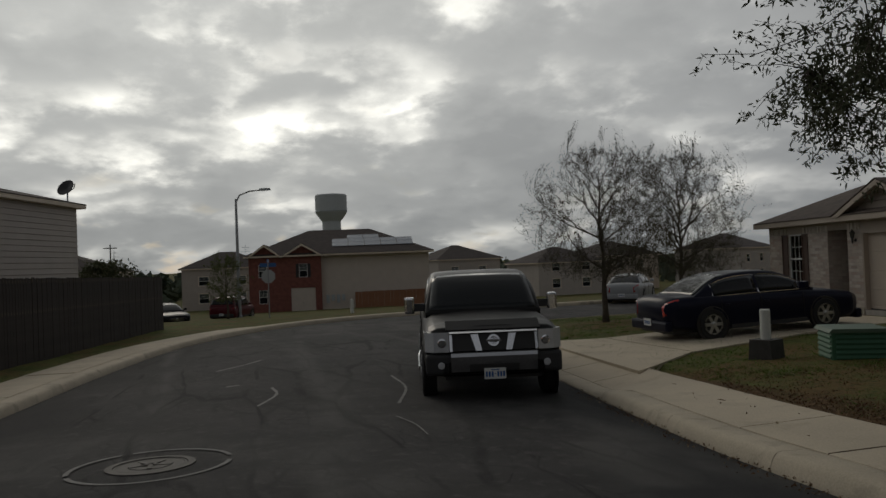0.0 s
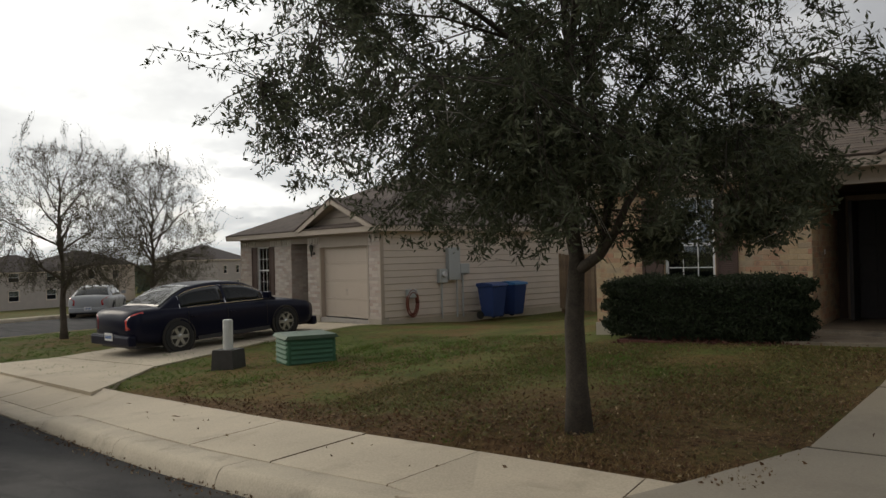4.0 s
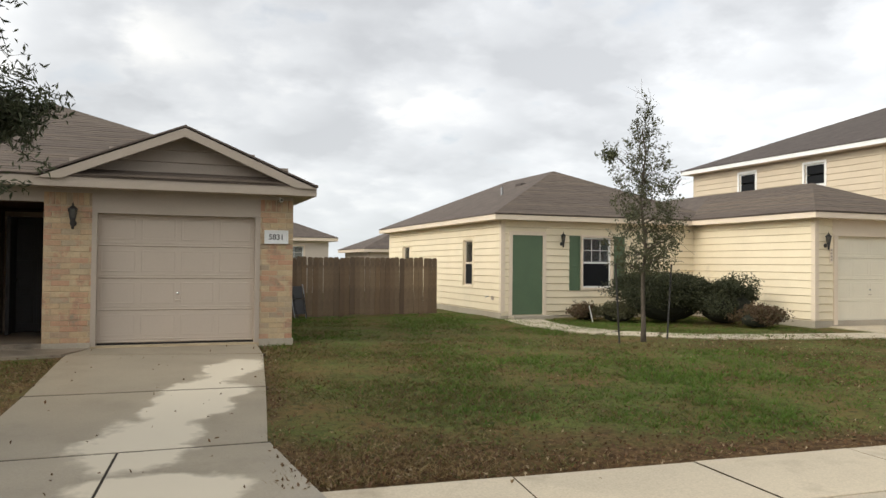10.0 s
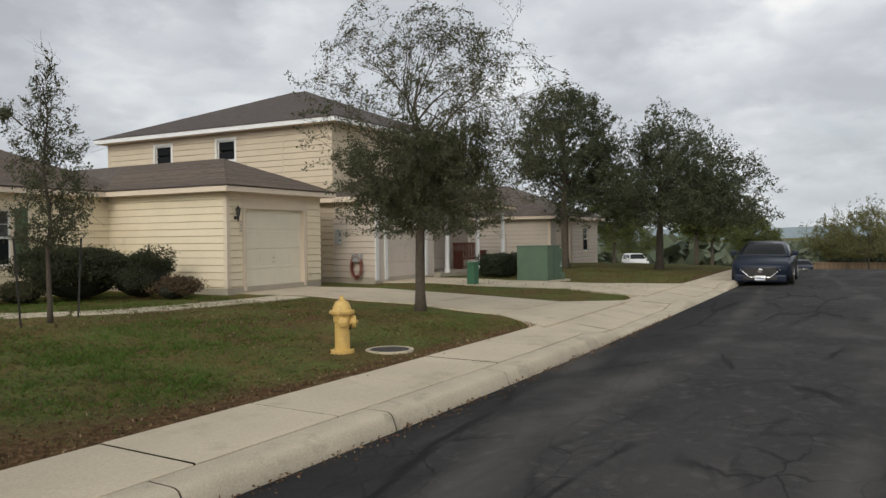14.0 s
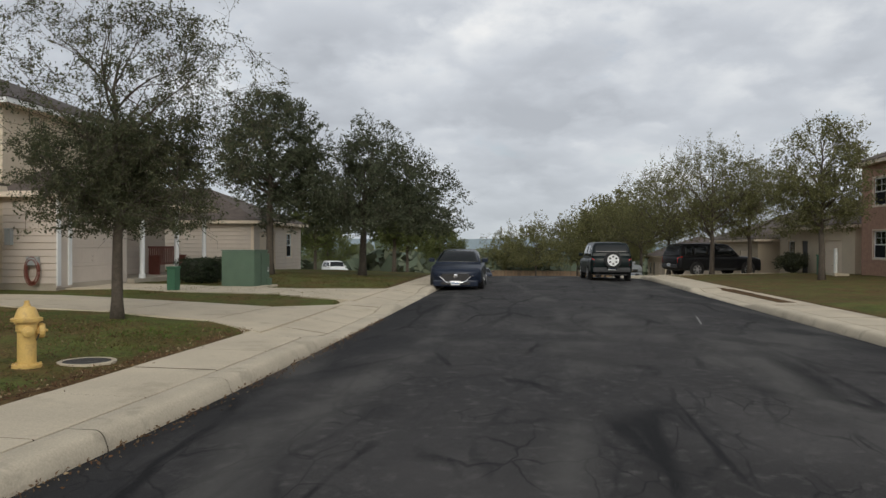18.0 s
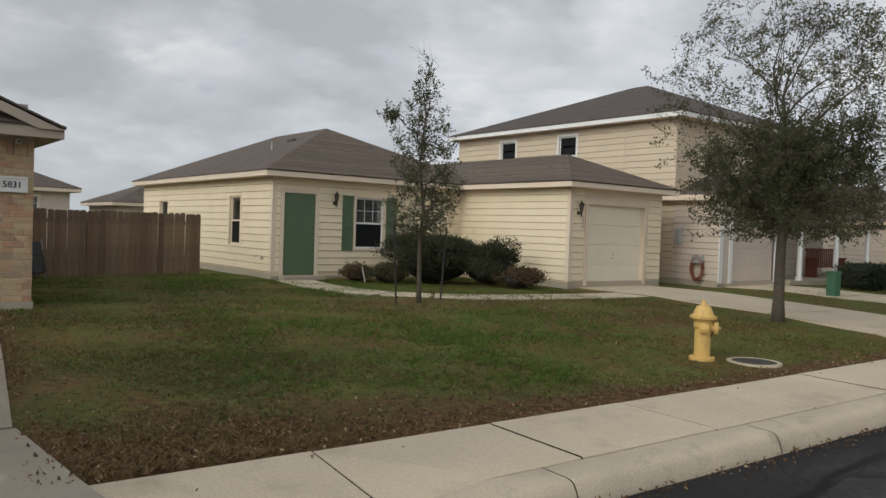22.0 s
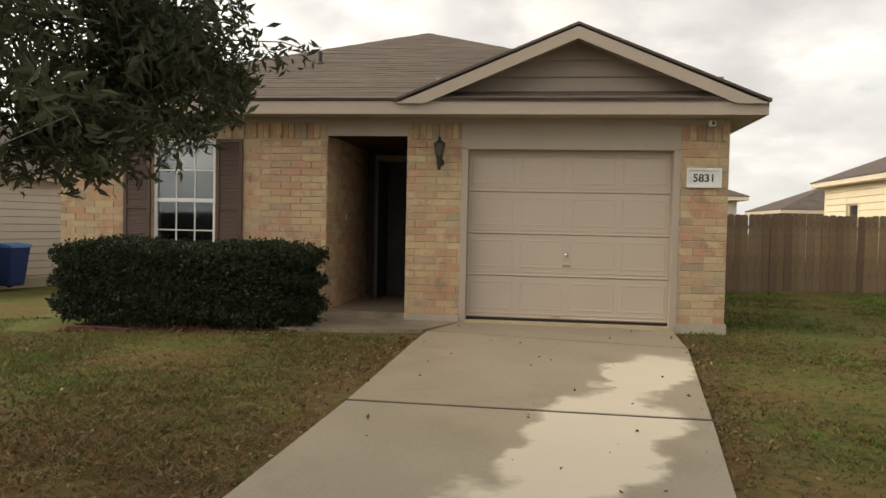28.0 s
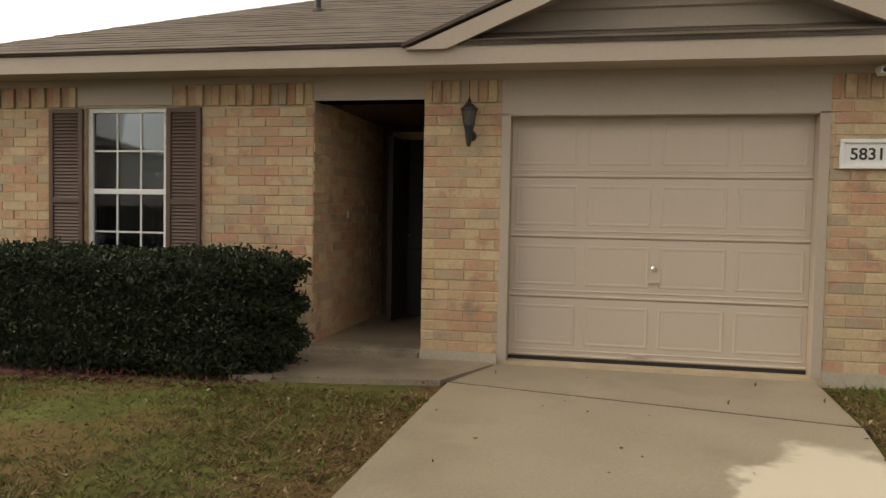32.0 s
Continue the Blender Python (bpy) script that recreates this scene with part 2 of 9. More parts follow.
M_green = material("door_green", (0.085, 0.135, 0.078), 0.55, 0.08, 3, 30, 0.08)
M_fence = material("fence_weathered", (0.235, 0.165, 0.10), 0.9, 0.4, 3, 45, 0.6, spots=((0.085, 0.062, 0.046), 1.6, 0.46, 0.68), spread=[(0.25, 0.165, 0.095), (0.19, 0.125, 0.078), (0.27, 0.19, 0.12), (0.15, 0.10, 0.066)])
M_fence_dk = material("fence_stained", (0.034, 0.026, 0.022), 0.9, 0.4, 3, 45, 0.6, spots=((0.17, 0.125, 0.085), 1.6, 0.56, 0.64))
M_fence_red = material("fence_cedar", (0.28, 0.13, 0.07), 0.9, 0.3, 3, 45, 0.5)
M_conc = material("concrete_walk", (0.52, 0.445, 0.335), 0.88, 0.18, 0.9, 55, 0.35, spots=((0.33, 0.275, 0.20), 1.5, 0.55, 0.8))
M_kerb = material("concrete_kerb", (0.51, 0.44, 0.335), 0.9, 0.18, 1.8, 55, 0.4, spots=((0.20, 0.17, 0.13), 2.4, 0.55, 0.85))
M_slab_wet = material("concrete_damp", (0.27, 0.22, 0.165), 0.45, 0.3, 1.6, 40, 0.3, spots=((0.10, 0.08, 0.06), 1.1, 0.48, 0.72))
M_slab = material("concrete_slab", (0.40, 0.35, 0.28), 0.85, 0.15, 1.8, 55, 0.3)
M_bark = material("bark", (0.055, 0.045, 0.034), 0.95, 0.45, 12, 60, 1.0)
M_twig = material("pale_twig", (0.26, 0.24, 0.21), 0.9, 0.3, 12, 60, 0.3)
M_bark2 = material("bark_grey", (0.085, 0.068, 0.052), 0.95, 0.4, 12, 60, 1.0)
M_glass = None
M_yellow = material("hydrant_yellow", (0.66, 0.44, 0.14), 0.5, 0.1, 8, 50, 0.2, spots=((0.42, 0.26, 0.11), 8, 0.52, 0.75))
M_greenbox = material("utility_green", (0.085, 0.135, 0.09), 0.55, 0.12, 3, 40, 0.08, spots=((0.13, 0.17, 0.13), 2, 0.55, 0.8))
M_greenped = material("pedestal_green", (0.04, 0.13, 0.07), 0.6, 0.1, 3, 40, 0.1)
M_binblue = material("bin_blue", (0.022, 0.05, 0.17), 0.5, 0.12, 3, 40, 0.08)
M_binlid = material("bin_lid_blue", (0.03, 0.14, 0.32), 0.5, 0.12, 3, 40, 0.08)
M_metergrey = material("meter_grey", (0.40, 0.43, 0.44), 0.5, 0.08, 4, 40, 0.05, metal=0.3)
M_hose = material("hose_red", (0.20, 0.055, 0.035), 0.5, 0.12, 10, 60, 0.1)
M_rubber = material("tyre", (0.018, 0.018, 0.018), 0.85, 0.2, 6, 60, 0.3)
M_chrome = material("chrome", (0.72, 0.72, 0.74), 0.14, 0.04, 6, 40, 0.0, metal=1.0)
M_alloy = material("alloy", (0.5, 0.5, 0.52), 0.3, 0.06, 6, 40, 0.0, metal=0.9)
M_lampclear = material("lens_clear", (0.55, 0.56, 0.58), 0.08, 0.1, 14, 60, 0.1, coat=1.0)
M_lampsmoke = material("smoked_glass", (0.09, 0.085, 0.075), 0.12, 0.2, 14, 60, 0.1, coat=0.4)
M_lampred = material("lens_red", (0.45, 0.015, 0.012), 0.15, 0.1, 14, 60, 0.1, coat=1.0)
M_plate = material("plate_white", (0.72, 0.72, 0.70), 0.4, 0.04, 6, 40, 0.0)
M_plastic = material("plastic_dark", (0.03, 0.03, 0.032), 0.6, 0.1, 6, 60, 0.15)
M_mulch = material("mulch", (0.095, 0.034, 0.024), 0.98, 0.5, 9, 60, 1.0)
M_steel = material("galvanised", (0.32, 0.33, 0.34), 0.45, 0.1, 4, 40, 0.1, metal=0.7)
M_tower = material("tower_paint", (0.50, 0.52, 0.53), 0.7, 0.06, 0.05, 1, 0.0)
M_bin_w = material("pvc_white", (0.62, 0.62, 0.58), 0.5, 0.06, 5, 40, 0.05)
M_ironlid = material("iron_lid", (0.07, 0.065, 0.06), 0.7, 0.25, 8, 60, 0.4, metal=0.4)
M_paintmark = material("white_road_paint", (0.20, 0.195, 0.185), 0.8, 0.3, 5, 50, 0.2)
M_solar = material("solar_panel", (0.22, 0.25, 0.30), 0.25, 0.1, 2, 20, 0.0)
M_bluesign = material("sign_blue", (0.02, 0.10, 0.30), 0.4, 0.05, 4, 30, 0.0)
M_signback = material("sign_back", (0.40, 0.41, 0.42), 0.45, 0.05, 4, 30, 0.0, metal=0.4)
M_cable = material("grey_conduit", (0.42, 0.43, 0.43), 0.5, 0.05, 4, 30, 0.05)
M_porch = material("bench_wood", (0.15, 0.045, 0.03), 0.6, 0.2, 5, 50, 0.2)
M_deadleaf = material("fallen_leaves", (0.22, 0.13, 0.06), 0.9, 0.3, 5, 50, 0.1, spread=[(0.20, 0.105, 0.045), (0.13, 0.06, 0.028), (0.10, 0.048, 0.022), (0.17, 0.10, 0.045), (0.09, 0.05, 0.025), (0.26, 0.17, 0.085), (0.12, 0.06, 0.03), (0.46, 0.36, 0.22)], island=True)


def leaf_material(name, tints, trans=0.25):
    m = material(name, tints[0], 0.62, 0.25, 3, 40, 0.0, spread=tints, island=True)
    b = m.node_tree.nodes["Principled BSDF"]
    b.inputs["Specular IOR Level"].default_value = 0.3
    nt = m.node_tree
    tr = nt.nodes.new("ShaderNodeBsdfTranslucent")
    mix = nt.nodes.new("ShaderNodeMixShader")
    mix.inputs[0].default_value = trans
    nt.links.new(b.inputs["Base Color"].links[0].from_socket, tr.inputs[0])
    nt.links.new(b.outputs[0], mix.inputs[1])
    nt.links.new(tr.outputs[0], mix.inputs[2])
    nt.links.new(mix.outputs[0], nt.nodes["Material Output"].inputs[0])
    return m


M_leaf_oak = leaf_material("leaf_oak", [(0.075, 0.088, 0.048), (0.055, 0.068, 0.036), (0.10, 0.112, 0.062), (0.13, 0.14, 0.085)])
M_leaf_elm = leaf_material("leaf_elm", [(0.085, 0.098, 0.048), (0.065, 0.078, 0.038), (0.115, 0.12, 0.06), (0.15, 0.145, 0.08)])
M_leaf_fresh = leaf_material("leaf_fresh", [(0.12, 0.145, 0.04), (0.10, 0.13, 0.035), (0.15, 0.16, 0.055), (0.09, 0.11, 0.04)])
M_leaf_olive = leaf_material("leaf_olive", [(0.20, 0.20, 0.08), (0.16, 0.16, 0.065), (0.25, 0.24, 0.10), (0.13, 0.13, 0.055)], 0.42)
M_leaf_spring = leaf_material("leaf_spring", [(0.10, 0.10, 0.05), (0.075, 0.075, 0.04), (0.13, 0.125, 0.06), (0.06, 0.055, 0.035)])
M_leaf_hedge = leaf_material("leaf_hedge", [(0.022, 0.034, 0.014), (0.03, 0.045, 0.018), (0.016, 0.026, 0.012), (0.045, 0.06, 0.025)], 0.12)
M_leaf_bush = leaf_material("leaf_bush", [(0.04, 0.05, 0.025), (0.06, 0.065, 0.03), (0.03, 0.035, 0.02), (0.09, 0.095, 0.045)], 0.15)
M_leaf_brown = leaf_material("leaf_brown", [(0.15, 0.09, 0.05), (0.11, 0.07, 0.045), (0.13, 0.11, 0.05)], 0.15)
M_blade = leaf_material("grass_blade", [(0.10, 0.12, 0.026), (0.125, 0.145, 0.03), (0.18, 0.13, 0.045), (0.06, 0.082, 0.018), (0.30, 0.23, 0.105), (0.14, 0.082, 0.034), (0.05, 0.062, 0.017)], 0.3)
M_straw = leaf_material("straw_blade", [(0.26, 0.17, 0.075), (0.19, 0.12, 0.05), (0.32, 0.23, 0.11), (0.13, 0.08, 0.035)], 0.25)
M_blade_g = leaf_material("grass_blade_green", [(0.085, 0.17, 0.022), (0.13, 0.22, 0.032), (0.06, 0.12, 0.018), (0.17, 0.20, 0.045)], 0.3)


def car_paint(name, color):
    return material(name, color, 0.36, 0.04, 2, 50, 0.0, metal=0.05, coat=0.10, spec=0.14)


def glass_material(name, tint, opacity):
    """Window glass: mirror-like gloss by Fresnel over a clear, tinted pane."""
    m = bpy.data.materials.new(name)
    m.use_nodes = True
    nt = m.node_tree
    nt.nodes.clear()
    N, L = nt.nodes.new, nt.links.new
    out, mix, gl, tr, fr = N("ShaderNodeOutputMaterial"), N("ShaderNodeMixShader"), N("ShaderNodeBsdfGlossy"), N("ShaderNodeBsdfTransparent"), N("ShaderNodeFresnel")
    gl.inputs["Roughness"].default_value = 0.03
    gl.inputs["Color"].default_value = (0.9, 0.93, 0.95, 1)
    tr.inputs["Color"].default_value = (*[c * opacity for c in tint], 1)
    fr.inputs["IOR"].default_value = 1.75
    L(fr.outputs[0], mix.inputs[0])
    L(tr.outputs[0], mix.inputs[1])
    L(gl.outputs[0], mix.inputs[2])
    L(mix.outputs[0], out.inputs[0])
    return m


M_glass = glass_material("window_glass", (0.8, 0.85, 0.88), 0.75)
M_carglass = glass_material("car_glass", (0.30, 0.33, 0.35), 0.55)
M_screen = material("insect_screen", (0.012, 0.013, 0.015), 0.9, 0.1, 3, 60, 0.1, spec=0.15)
M_blind = material("window_blind", (0.68, 0.68, 0.66), 0.6, 0.05, 4, 40, 0.05)


def road_material():
    m = material("asphalt", (0.050, 0.047, 0.046), 0.85, 0.6, 0.7, 110, 1.0, spots=((0.029, 0.028, 0.029), 0.30, 0.40, 0.66), smoke=((0.10, 0.095, 0.09), 7.0, 0.54, 0.78))
    nt = m.node_tree
    N, L = nt.nodes.new, nt.links.new
    b = nt.nodes["Principled BSDF"]
    prev = b.inputs["Base Color"].links[0].from_socket
    tc = N("ShaderNodeTexCoord")
    # cracks and tar streaks that wander along the street
    def streaks(scale, stretch, lo, hi, amount, color, seed, src):
        mp = N("ShaderNodeMapping")
        mp.inputs["Scale"].default_value = (stretch, 1, 1)
        mp.inputs["Location"].default_value = (seed, seed * 2, 0)
        L(tc.outputs["Object"], mp.inputs["Vector"])
        warp = N("ShaderNodeTexNoise")
        warp.inputs["Scale"].default_value, warp.inputs["Detail"].default_value = 1.3, 5
        L(mp.outputs[0], warp.inputs["Vector"])
        add = N("ShaderNodeVectorMath")
        add.operation = "MULTIPLY_ADD"
        L(warp.outputs["Color"], add.inputs[0])
        add.inputs[1].default_value = (0.7, 0.7, 0)
        L(mp.outputs[0], add.inputs[2])
        vor = N("ShaderNodeTexVoronoi")
        vor.feature = "DISTANCE_TO_EDGE"
        vor.inputs["Scale"].default_value = scale
        L(add.outputs[0], vor.inputs["Vector"])
        brk = N("ShaderNodeTexNoise")
        brk.inputs["Scale"].default_value = 0.8
        L(tc.outputs["Object"], brk.inputs["Vector"])
        ramp = N("ShaderNodeValToRGB")
        ramp.color_ramp.elements[0].position, ramp.color_ramp.elements[0].color = lo, (1, 1, 1, 1)
        ramp.color_ramp.elements[1].position, ramp.color_ramp.elements[1].color = hi, (0, 0, 0, 1)
        L(vor.outputs["Distance"], ramp.inputs[0])
        br = N("ShaderNodeValToRGB")
        br.color_ramp.elements[0].position, br.color_ramp.elements[1].position = 0.40, 0.56
        L(brk.outputs[0], br.inputs[0])
        mul = N("ShaderNodeMath")
        mul.operation = "MULTIPLY"
        L(ramp.outputs[0], mul.inputs[0])
        L(br.outputs[0], mul.inputs[1])
        half = N("ShaderNodeMath")
        half.operation = "MULTIPLY"
        half.inputs[1].default_value = amount
        L(mul.outputs[0], half.inputs[0])
        mx = N("ShaderNodeMix")
        mx.data_type = "RGBA"
        L(half.outputs[0], mx.inputs[0])
        L(src, mx.inputs[6])
        mx.inputs[7].default_value = (*color, 1)
        return mx.outputs[2]

    # oily dark band towards the gutters
    at = N("ShaderNodeAttribute")
    at.attribute_name = "across"
    nz = N("ShaderNodeTexNoise")
    nz.inputs["Scale"].default_value, nz.inputs["Detail"].default_value = 0.55, 6
    L(tc.outputs["Object"], nz.inputs["Vector"])
    ed = N("ShaderNodeMath")
    ed.operation = "MULTIPLY_ADD"
    L(nz.outputs[0], ed.inputs[0])
    ed.inputs[1].default_value = 3.2
    L(at.outputs["Fac"], ed.inputs[2])
    er = N("ShaderNodeMapRange")
    L(ed.outputs[0], er.inputs[0])
    er.inputs[1].default_value, er.inputs[2].default_value, er.inputs[4].default_value = 4.6, 5.5, 0.85
    em = N("ShaderNodeMix")
    em.data_type = "RGBA"
    L(er.outputs[0], em.inputs[0])
    L(prev, em.inputs[6])
    em.inputs[7].default_value = (0.018, 0.018, 0.0195, 1)
    c1 = streaks(0.75, 0.22, 0.010, 0.034, 1.0, (0.008, 0.008, 0.009), 3.0, em.outputs[2])
    c1 = streaks(2.3, 0.5, 0.006, 0.022, 0.8, (0.010, 0.010, 0.011), 41.0, c1)
    c1 = streaks(1.3, 0.30, 0.01, 0.05, 0.55, (0.016, 0.016, 0.017), 23.0, c1)
    c2 = streaks(0.38, 0.14, 0.01, 0.10, 0.55, (0.10, 0.096, 0.09), 11.0, c1)
    # scattered pale aggregate
    v2 = N("ShaderNodeTexVoronoi")
    v2.inputs["Scale"].default_value = 55
    L(tc.outputs["Object"], v2.inputs["Vector"])
    r2 = N("ShaderNodeValToRGB")
    r2.color_ramp.elements[0].position, r2.color_ramp.elements[0].color = 0.06, (1, 1, 1, 1)
    r2.color_ramp.elements[1].position, r2.color_ramp.elements[1].color = 0.16, (0, 0, 0, 1)
    L(v2.outputs["Distance"], r2.inputs[0])
    m2 = N("ShaderNodeMix")
    m2.data_type = "RGBA"
    h2 = N("ShaderNodeMath")
    h2.operation = "MULTIPLY"
    h2.inputs[1].default_value = 0.5
    L(r2.outputs[0], h2.inputs[0])
    L(h2.outputs[0], m2.inputs[0])
    L(c2, m2.inputs[6])
    m2.inputs[7].default_value = (0.14, 0.135, 0.13, 1)
    L(m2.outputs[2], b.inputs["Base Color"])
    b.inputs["Specular IOR Level"].default_value = 0.22
    return m


M_road = road_material()


def lawn_material():
    """Short turf over brown soil: the soil shows where the lawn is worn, by the attribute, and in patches of its own."""
    m = material("lawn", (0.10, 0.115, 0.032), 0.95, 0.5, 1.3, 55, 1.0, spots=((0.145, 0.095, 0.04), 0.8, 0.44, 0.62), smoke=((0.045, 0.05, 0.018), 11.0, 0.50, 0.66), spec=0.1)
    nt = m.node_tree
    N, L = nt.nodes.new, nt.links.new
    b = nt.nodes["Principled BSDF"]
    prev = b.inputs["Base Color"].links[0].from_socket
    geo = N("ShaderNodeNewGeometry")
    at = N("ShaderNodeAttribute")
    at.attribute_name = "worn"
    soil = N("ShaderNodeTexNoise")
    soil.inputs["Scale"].default_value, soil.inputs["Detail"].default_value, soil.inputs["Roughness"].default_value = 14.0, 6, 0.7
    L(geo.outputs["Position"], soil.inputs["Vector"])
    ramp = N("ShaderNodeValToRGB")
    e = ramp.color_ramp.elements
    e[0].position, e[0].color = 0.34, (0.035, 0.022, 0.012, 1)
    e[1].position, e[1].color = 0.70, (0.20, 0.13, 0.065, 1)
    e.new(0.5).color = (0.098, 0.058, 0.028, 1)
    L(soil.outputs[0], ramp.inputs[0])
    edge = N("ShaderNodeTexNoise")
    edge.inputs["Scale"].default_value, edge.inputs["Detail"].default_value = 2.6, 6
    L(geo.outputs["Position"], edge.inputs["Vector"])
    add = N("ShaderNodeMath")
    add.operation = "MULTIPLY_ADD"
    L(edge.outputs[0], add.inputs[0])
    add.inputs[1].default_value = 1.6
    L(at.outputs["Fac"], add.inputs[2])
    cut = N("ShaderNodeMapRange")
    L(add.outputs[0], cut.inputs[0])
    cut.inputs[1].default_value, cut.inputs[2].default_value = 1.0, 1.6
    mix = N("ShaderNodeMix")
    mix.data_type = "RGBA"
    L(cut.outputs[0], mix.inputs[0])
    L(prev, mix.inputs[6])
    L(ramp.outputs[0], mix.inputs[7])
    L(mix.outputs[2], b.inputs["Base Color"])
    return m


M_lawn = lawn_material()


def driveway_material():
    """Damp concrete with dry, pale areas left between the wet ones."""
    m = material("driveway_concrete", (0.295, 0.252, 0.187), 0.5, 0.16, 1.3, 55, 0.3, spots=((0.16, 0.13, 0.09), 0.9, 0.52, 0.85))
    nt = m.node_tree
    N, L = nt.nodes.new, nt.links.new
    b = nt.nodes["Principled BSDF"]
    prev = b.inputs["Base Color"].links[0].from_socket
    geo = N("ShaderNodeNewGeometry")
    warp = N("ShaderNodeTexNoise")
    warp.inputs["Scale"].default_value, warp.inputs["Detail"].default_value, warp.inputs["Roughness"].default_value = 1.6, 4, 0.6
    L(geo.outputs["Position"], warp.inputs["Vector"])
    sc = N("ShaderNodeVectorMath")
    sc.operation = "MULTIPLY_ADD"
    L(warp.outputs["Color"], sc.inputs[0])
    sc.inputs[1].default_value = (0.9, 0.9, 0)
    L(geo.outputs["Position"], sc.inputs[2])
    best = None
    for cx, cy, rx, ry, turn in DRY:
        mp = N("ShaderNodeMapping")
        mp.vector_type = "TEXTURE"
        mp.inputs["Location"].default_value = (cx + 0.45, cy + 0.45, 0)
        mp.inputs["Rotation"].default_value = (0, 0, radians(turn))
        mp.inputs["Scale"].default_value = (rx, ry, 100)
        L(sc.outputs[0], mp.inputs["Vector"])
        ln = N("ShaderNodeVectorMath")
        ln.operation = "LENGTH"
        L(mp.outputs[0], ln.inputs[0])
        o = ln.outputs["Value"]
        if best is None:
            best = o
        else:
            mn = N("ShaderNodeMath")
            mn.operation = "MINIMUM"
            L(best, mn.inputs[0])
            L(o, mn.inputs[1])
            best = mn.outputs[0]
    r = N("ShaderNodeValToRGB")
    r.color_ramp.elements[0].position, r.color_ramp.elements[0].color = 0.82, (1, 1, 1, 1)
    r.color_ramp.elements[1].position, r.color_ramp.elements[1].color = 1.06, (0, 0, 0, 1)
    L(best, r.inputs[0])
    mix = N("ShaderNodeMix")
    mix.data_type = "RGBA"
    L(r.outputs[0], mix.inputs[0])
    L(prev, mix.inputs[6])
    mix.inputs[7].default_value = (0.56, 0.495, 0.39, 1)
    L(mix.outputs[2], b.inputs["Base Color"])
    rr = N("ShaderNodeMapRange")
    L(r.outputs[0], rr.inputs[0])
    rr.inputs[3].default_value, rr.inputs[4].default_value = 0.42, 0.85
    L(rr.outputs[0], b.inputs["Roughness"])
    return m


DRY = [(0.62, -2.75, 0.40, 1.0, -20), (0.10, -4.6, 0.46, 1.35, -15), (-0.42, -6.3, 0.50, 1.0, -14), (-0.33, -7.8, 0.64, 0.62, 0)]
M_drive = driveway_material()

# ---- mesh helpers ----


def finish(bm, name, mat):
    bmesh.ops.recalc_face_normals(bm, faces=bm.faces)
    me = bpy.data.meshes.new(name)
    bm.to_mesh(me)
    bm.free()
    if mat:
        me.materials.append(mat)
    return me


def part(name, bm, mat, parent=None, label="", smooth=False):
    """Links a bmesh as one mesh object under a thing or a part."""
    me = finish(bm, name, mat)
    if smooth:
        me.polygons.foreach_set("use_smooth", [True] * len(me.polygons))
    ob = new(name, me)
    if parent:
        ob.parent = parent
    if label:
        tagged(ob, label)
    return ob


def again(name, me, parent, m=None, label=""):
    ob = new(name, me)
    ob.parent = parent
    if m is not None:
        ob.matrix_basis = m
    if label:
        tagged(ob, label)
    return ob


def thing(name, label, category, m=None, group="", kind=""):
    ob = new(name)
    ob.empty_display_size = 0.2
    if m is not None:
        ob.matrix_basis = m
    return tagged(ob, label, category, group, kind)


def box(x0, x1, y0, y1, z0, z1, bevel=0.0, bm=None):
    own = bm is None
    b = bmesh.new()
    vs = [b.verts.new((x, y, z)) for z in (z0, z1) for y in (y0, y1) for x in (x0, x1)]
    for f in ((0, 1, 3, 2), (4, 6, 7, 5), (0, 4, 5, 1), (1, 5, 7, 3), (3, 7, 6, 2), (2, 6, 4, 0)):
        b.faces.new([vs[i] for i in f])
    if bevel:
        bmesh.ops.bevel(b, geom=b.edges[:], offset=bevel, segments=2, affect="EDGES", profile=0.6)
    if own:
        return b
    merge(bm, b)
    return bm


def merge(bm, other, m=None):
    me = bpy.data.meshes.new("tmp")
    if m is not None:
        other.transform(m)
    other.to_mesh(me)
    other.free()
    bm.from_mesh(me)
    bpy.data.meshes.remove(me)
    return bm


def prism(profile, axis, a, b_, bm=None):
    """A closed outline in two axes, drawn out along the third."""
    b = bm or bmesh.new()
    rings = []
    for v in (a, b_):
        ring = []
        for p, q in profile:
            co = {"x": (v, p, q), "y": (p, v, q), "z": (p, q, v)}[axis]
            ring.append(b.verts.new(co))
        rings.append(ring)
    n = len(profile)
    for i in range(n):
        j = (i + 1) % n
        b.faces.new((rings[0][i], rings[0][j], rings[1][j], rings[1][i]))
    b.faces.new(rings[0][::-1])
    b.faces.new(rings[1])
    return b


def lathe(profile, seg=20, bm=None, m=None):
    """A profile of (radius, height) turned about z."""
    b = bmesh.new()
    rings = []
    for r, h in profile:
        rings.append([b.verts.new((max(r, 1e-4) * math.cos(2 * math.pi * i / seg), max(r, 1e-4) * math.sin(2 * math.pi * i / seg), h)) for i in range(seg)])
    for p, q in zip(rings, rings[1:]):
        for i in range(seg):
            j = (i + 1) % seg
            b.faces.new((p[i], p[j], q[j], q[i]))
    b.faces.new(rings[0][::-1])
    b.faces.new(rings[-1])
    if m is not None:
        b.transform(m)
    if bm is None:
        return b
    return merge(bm, b)


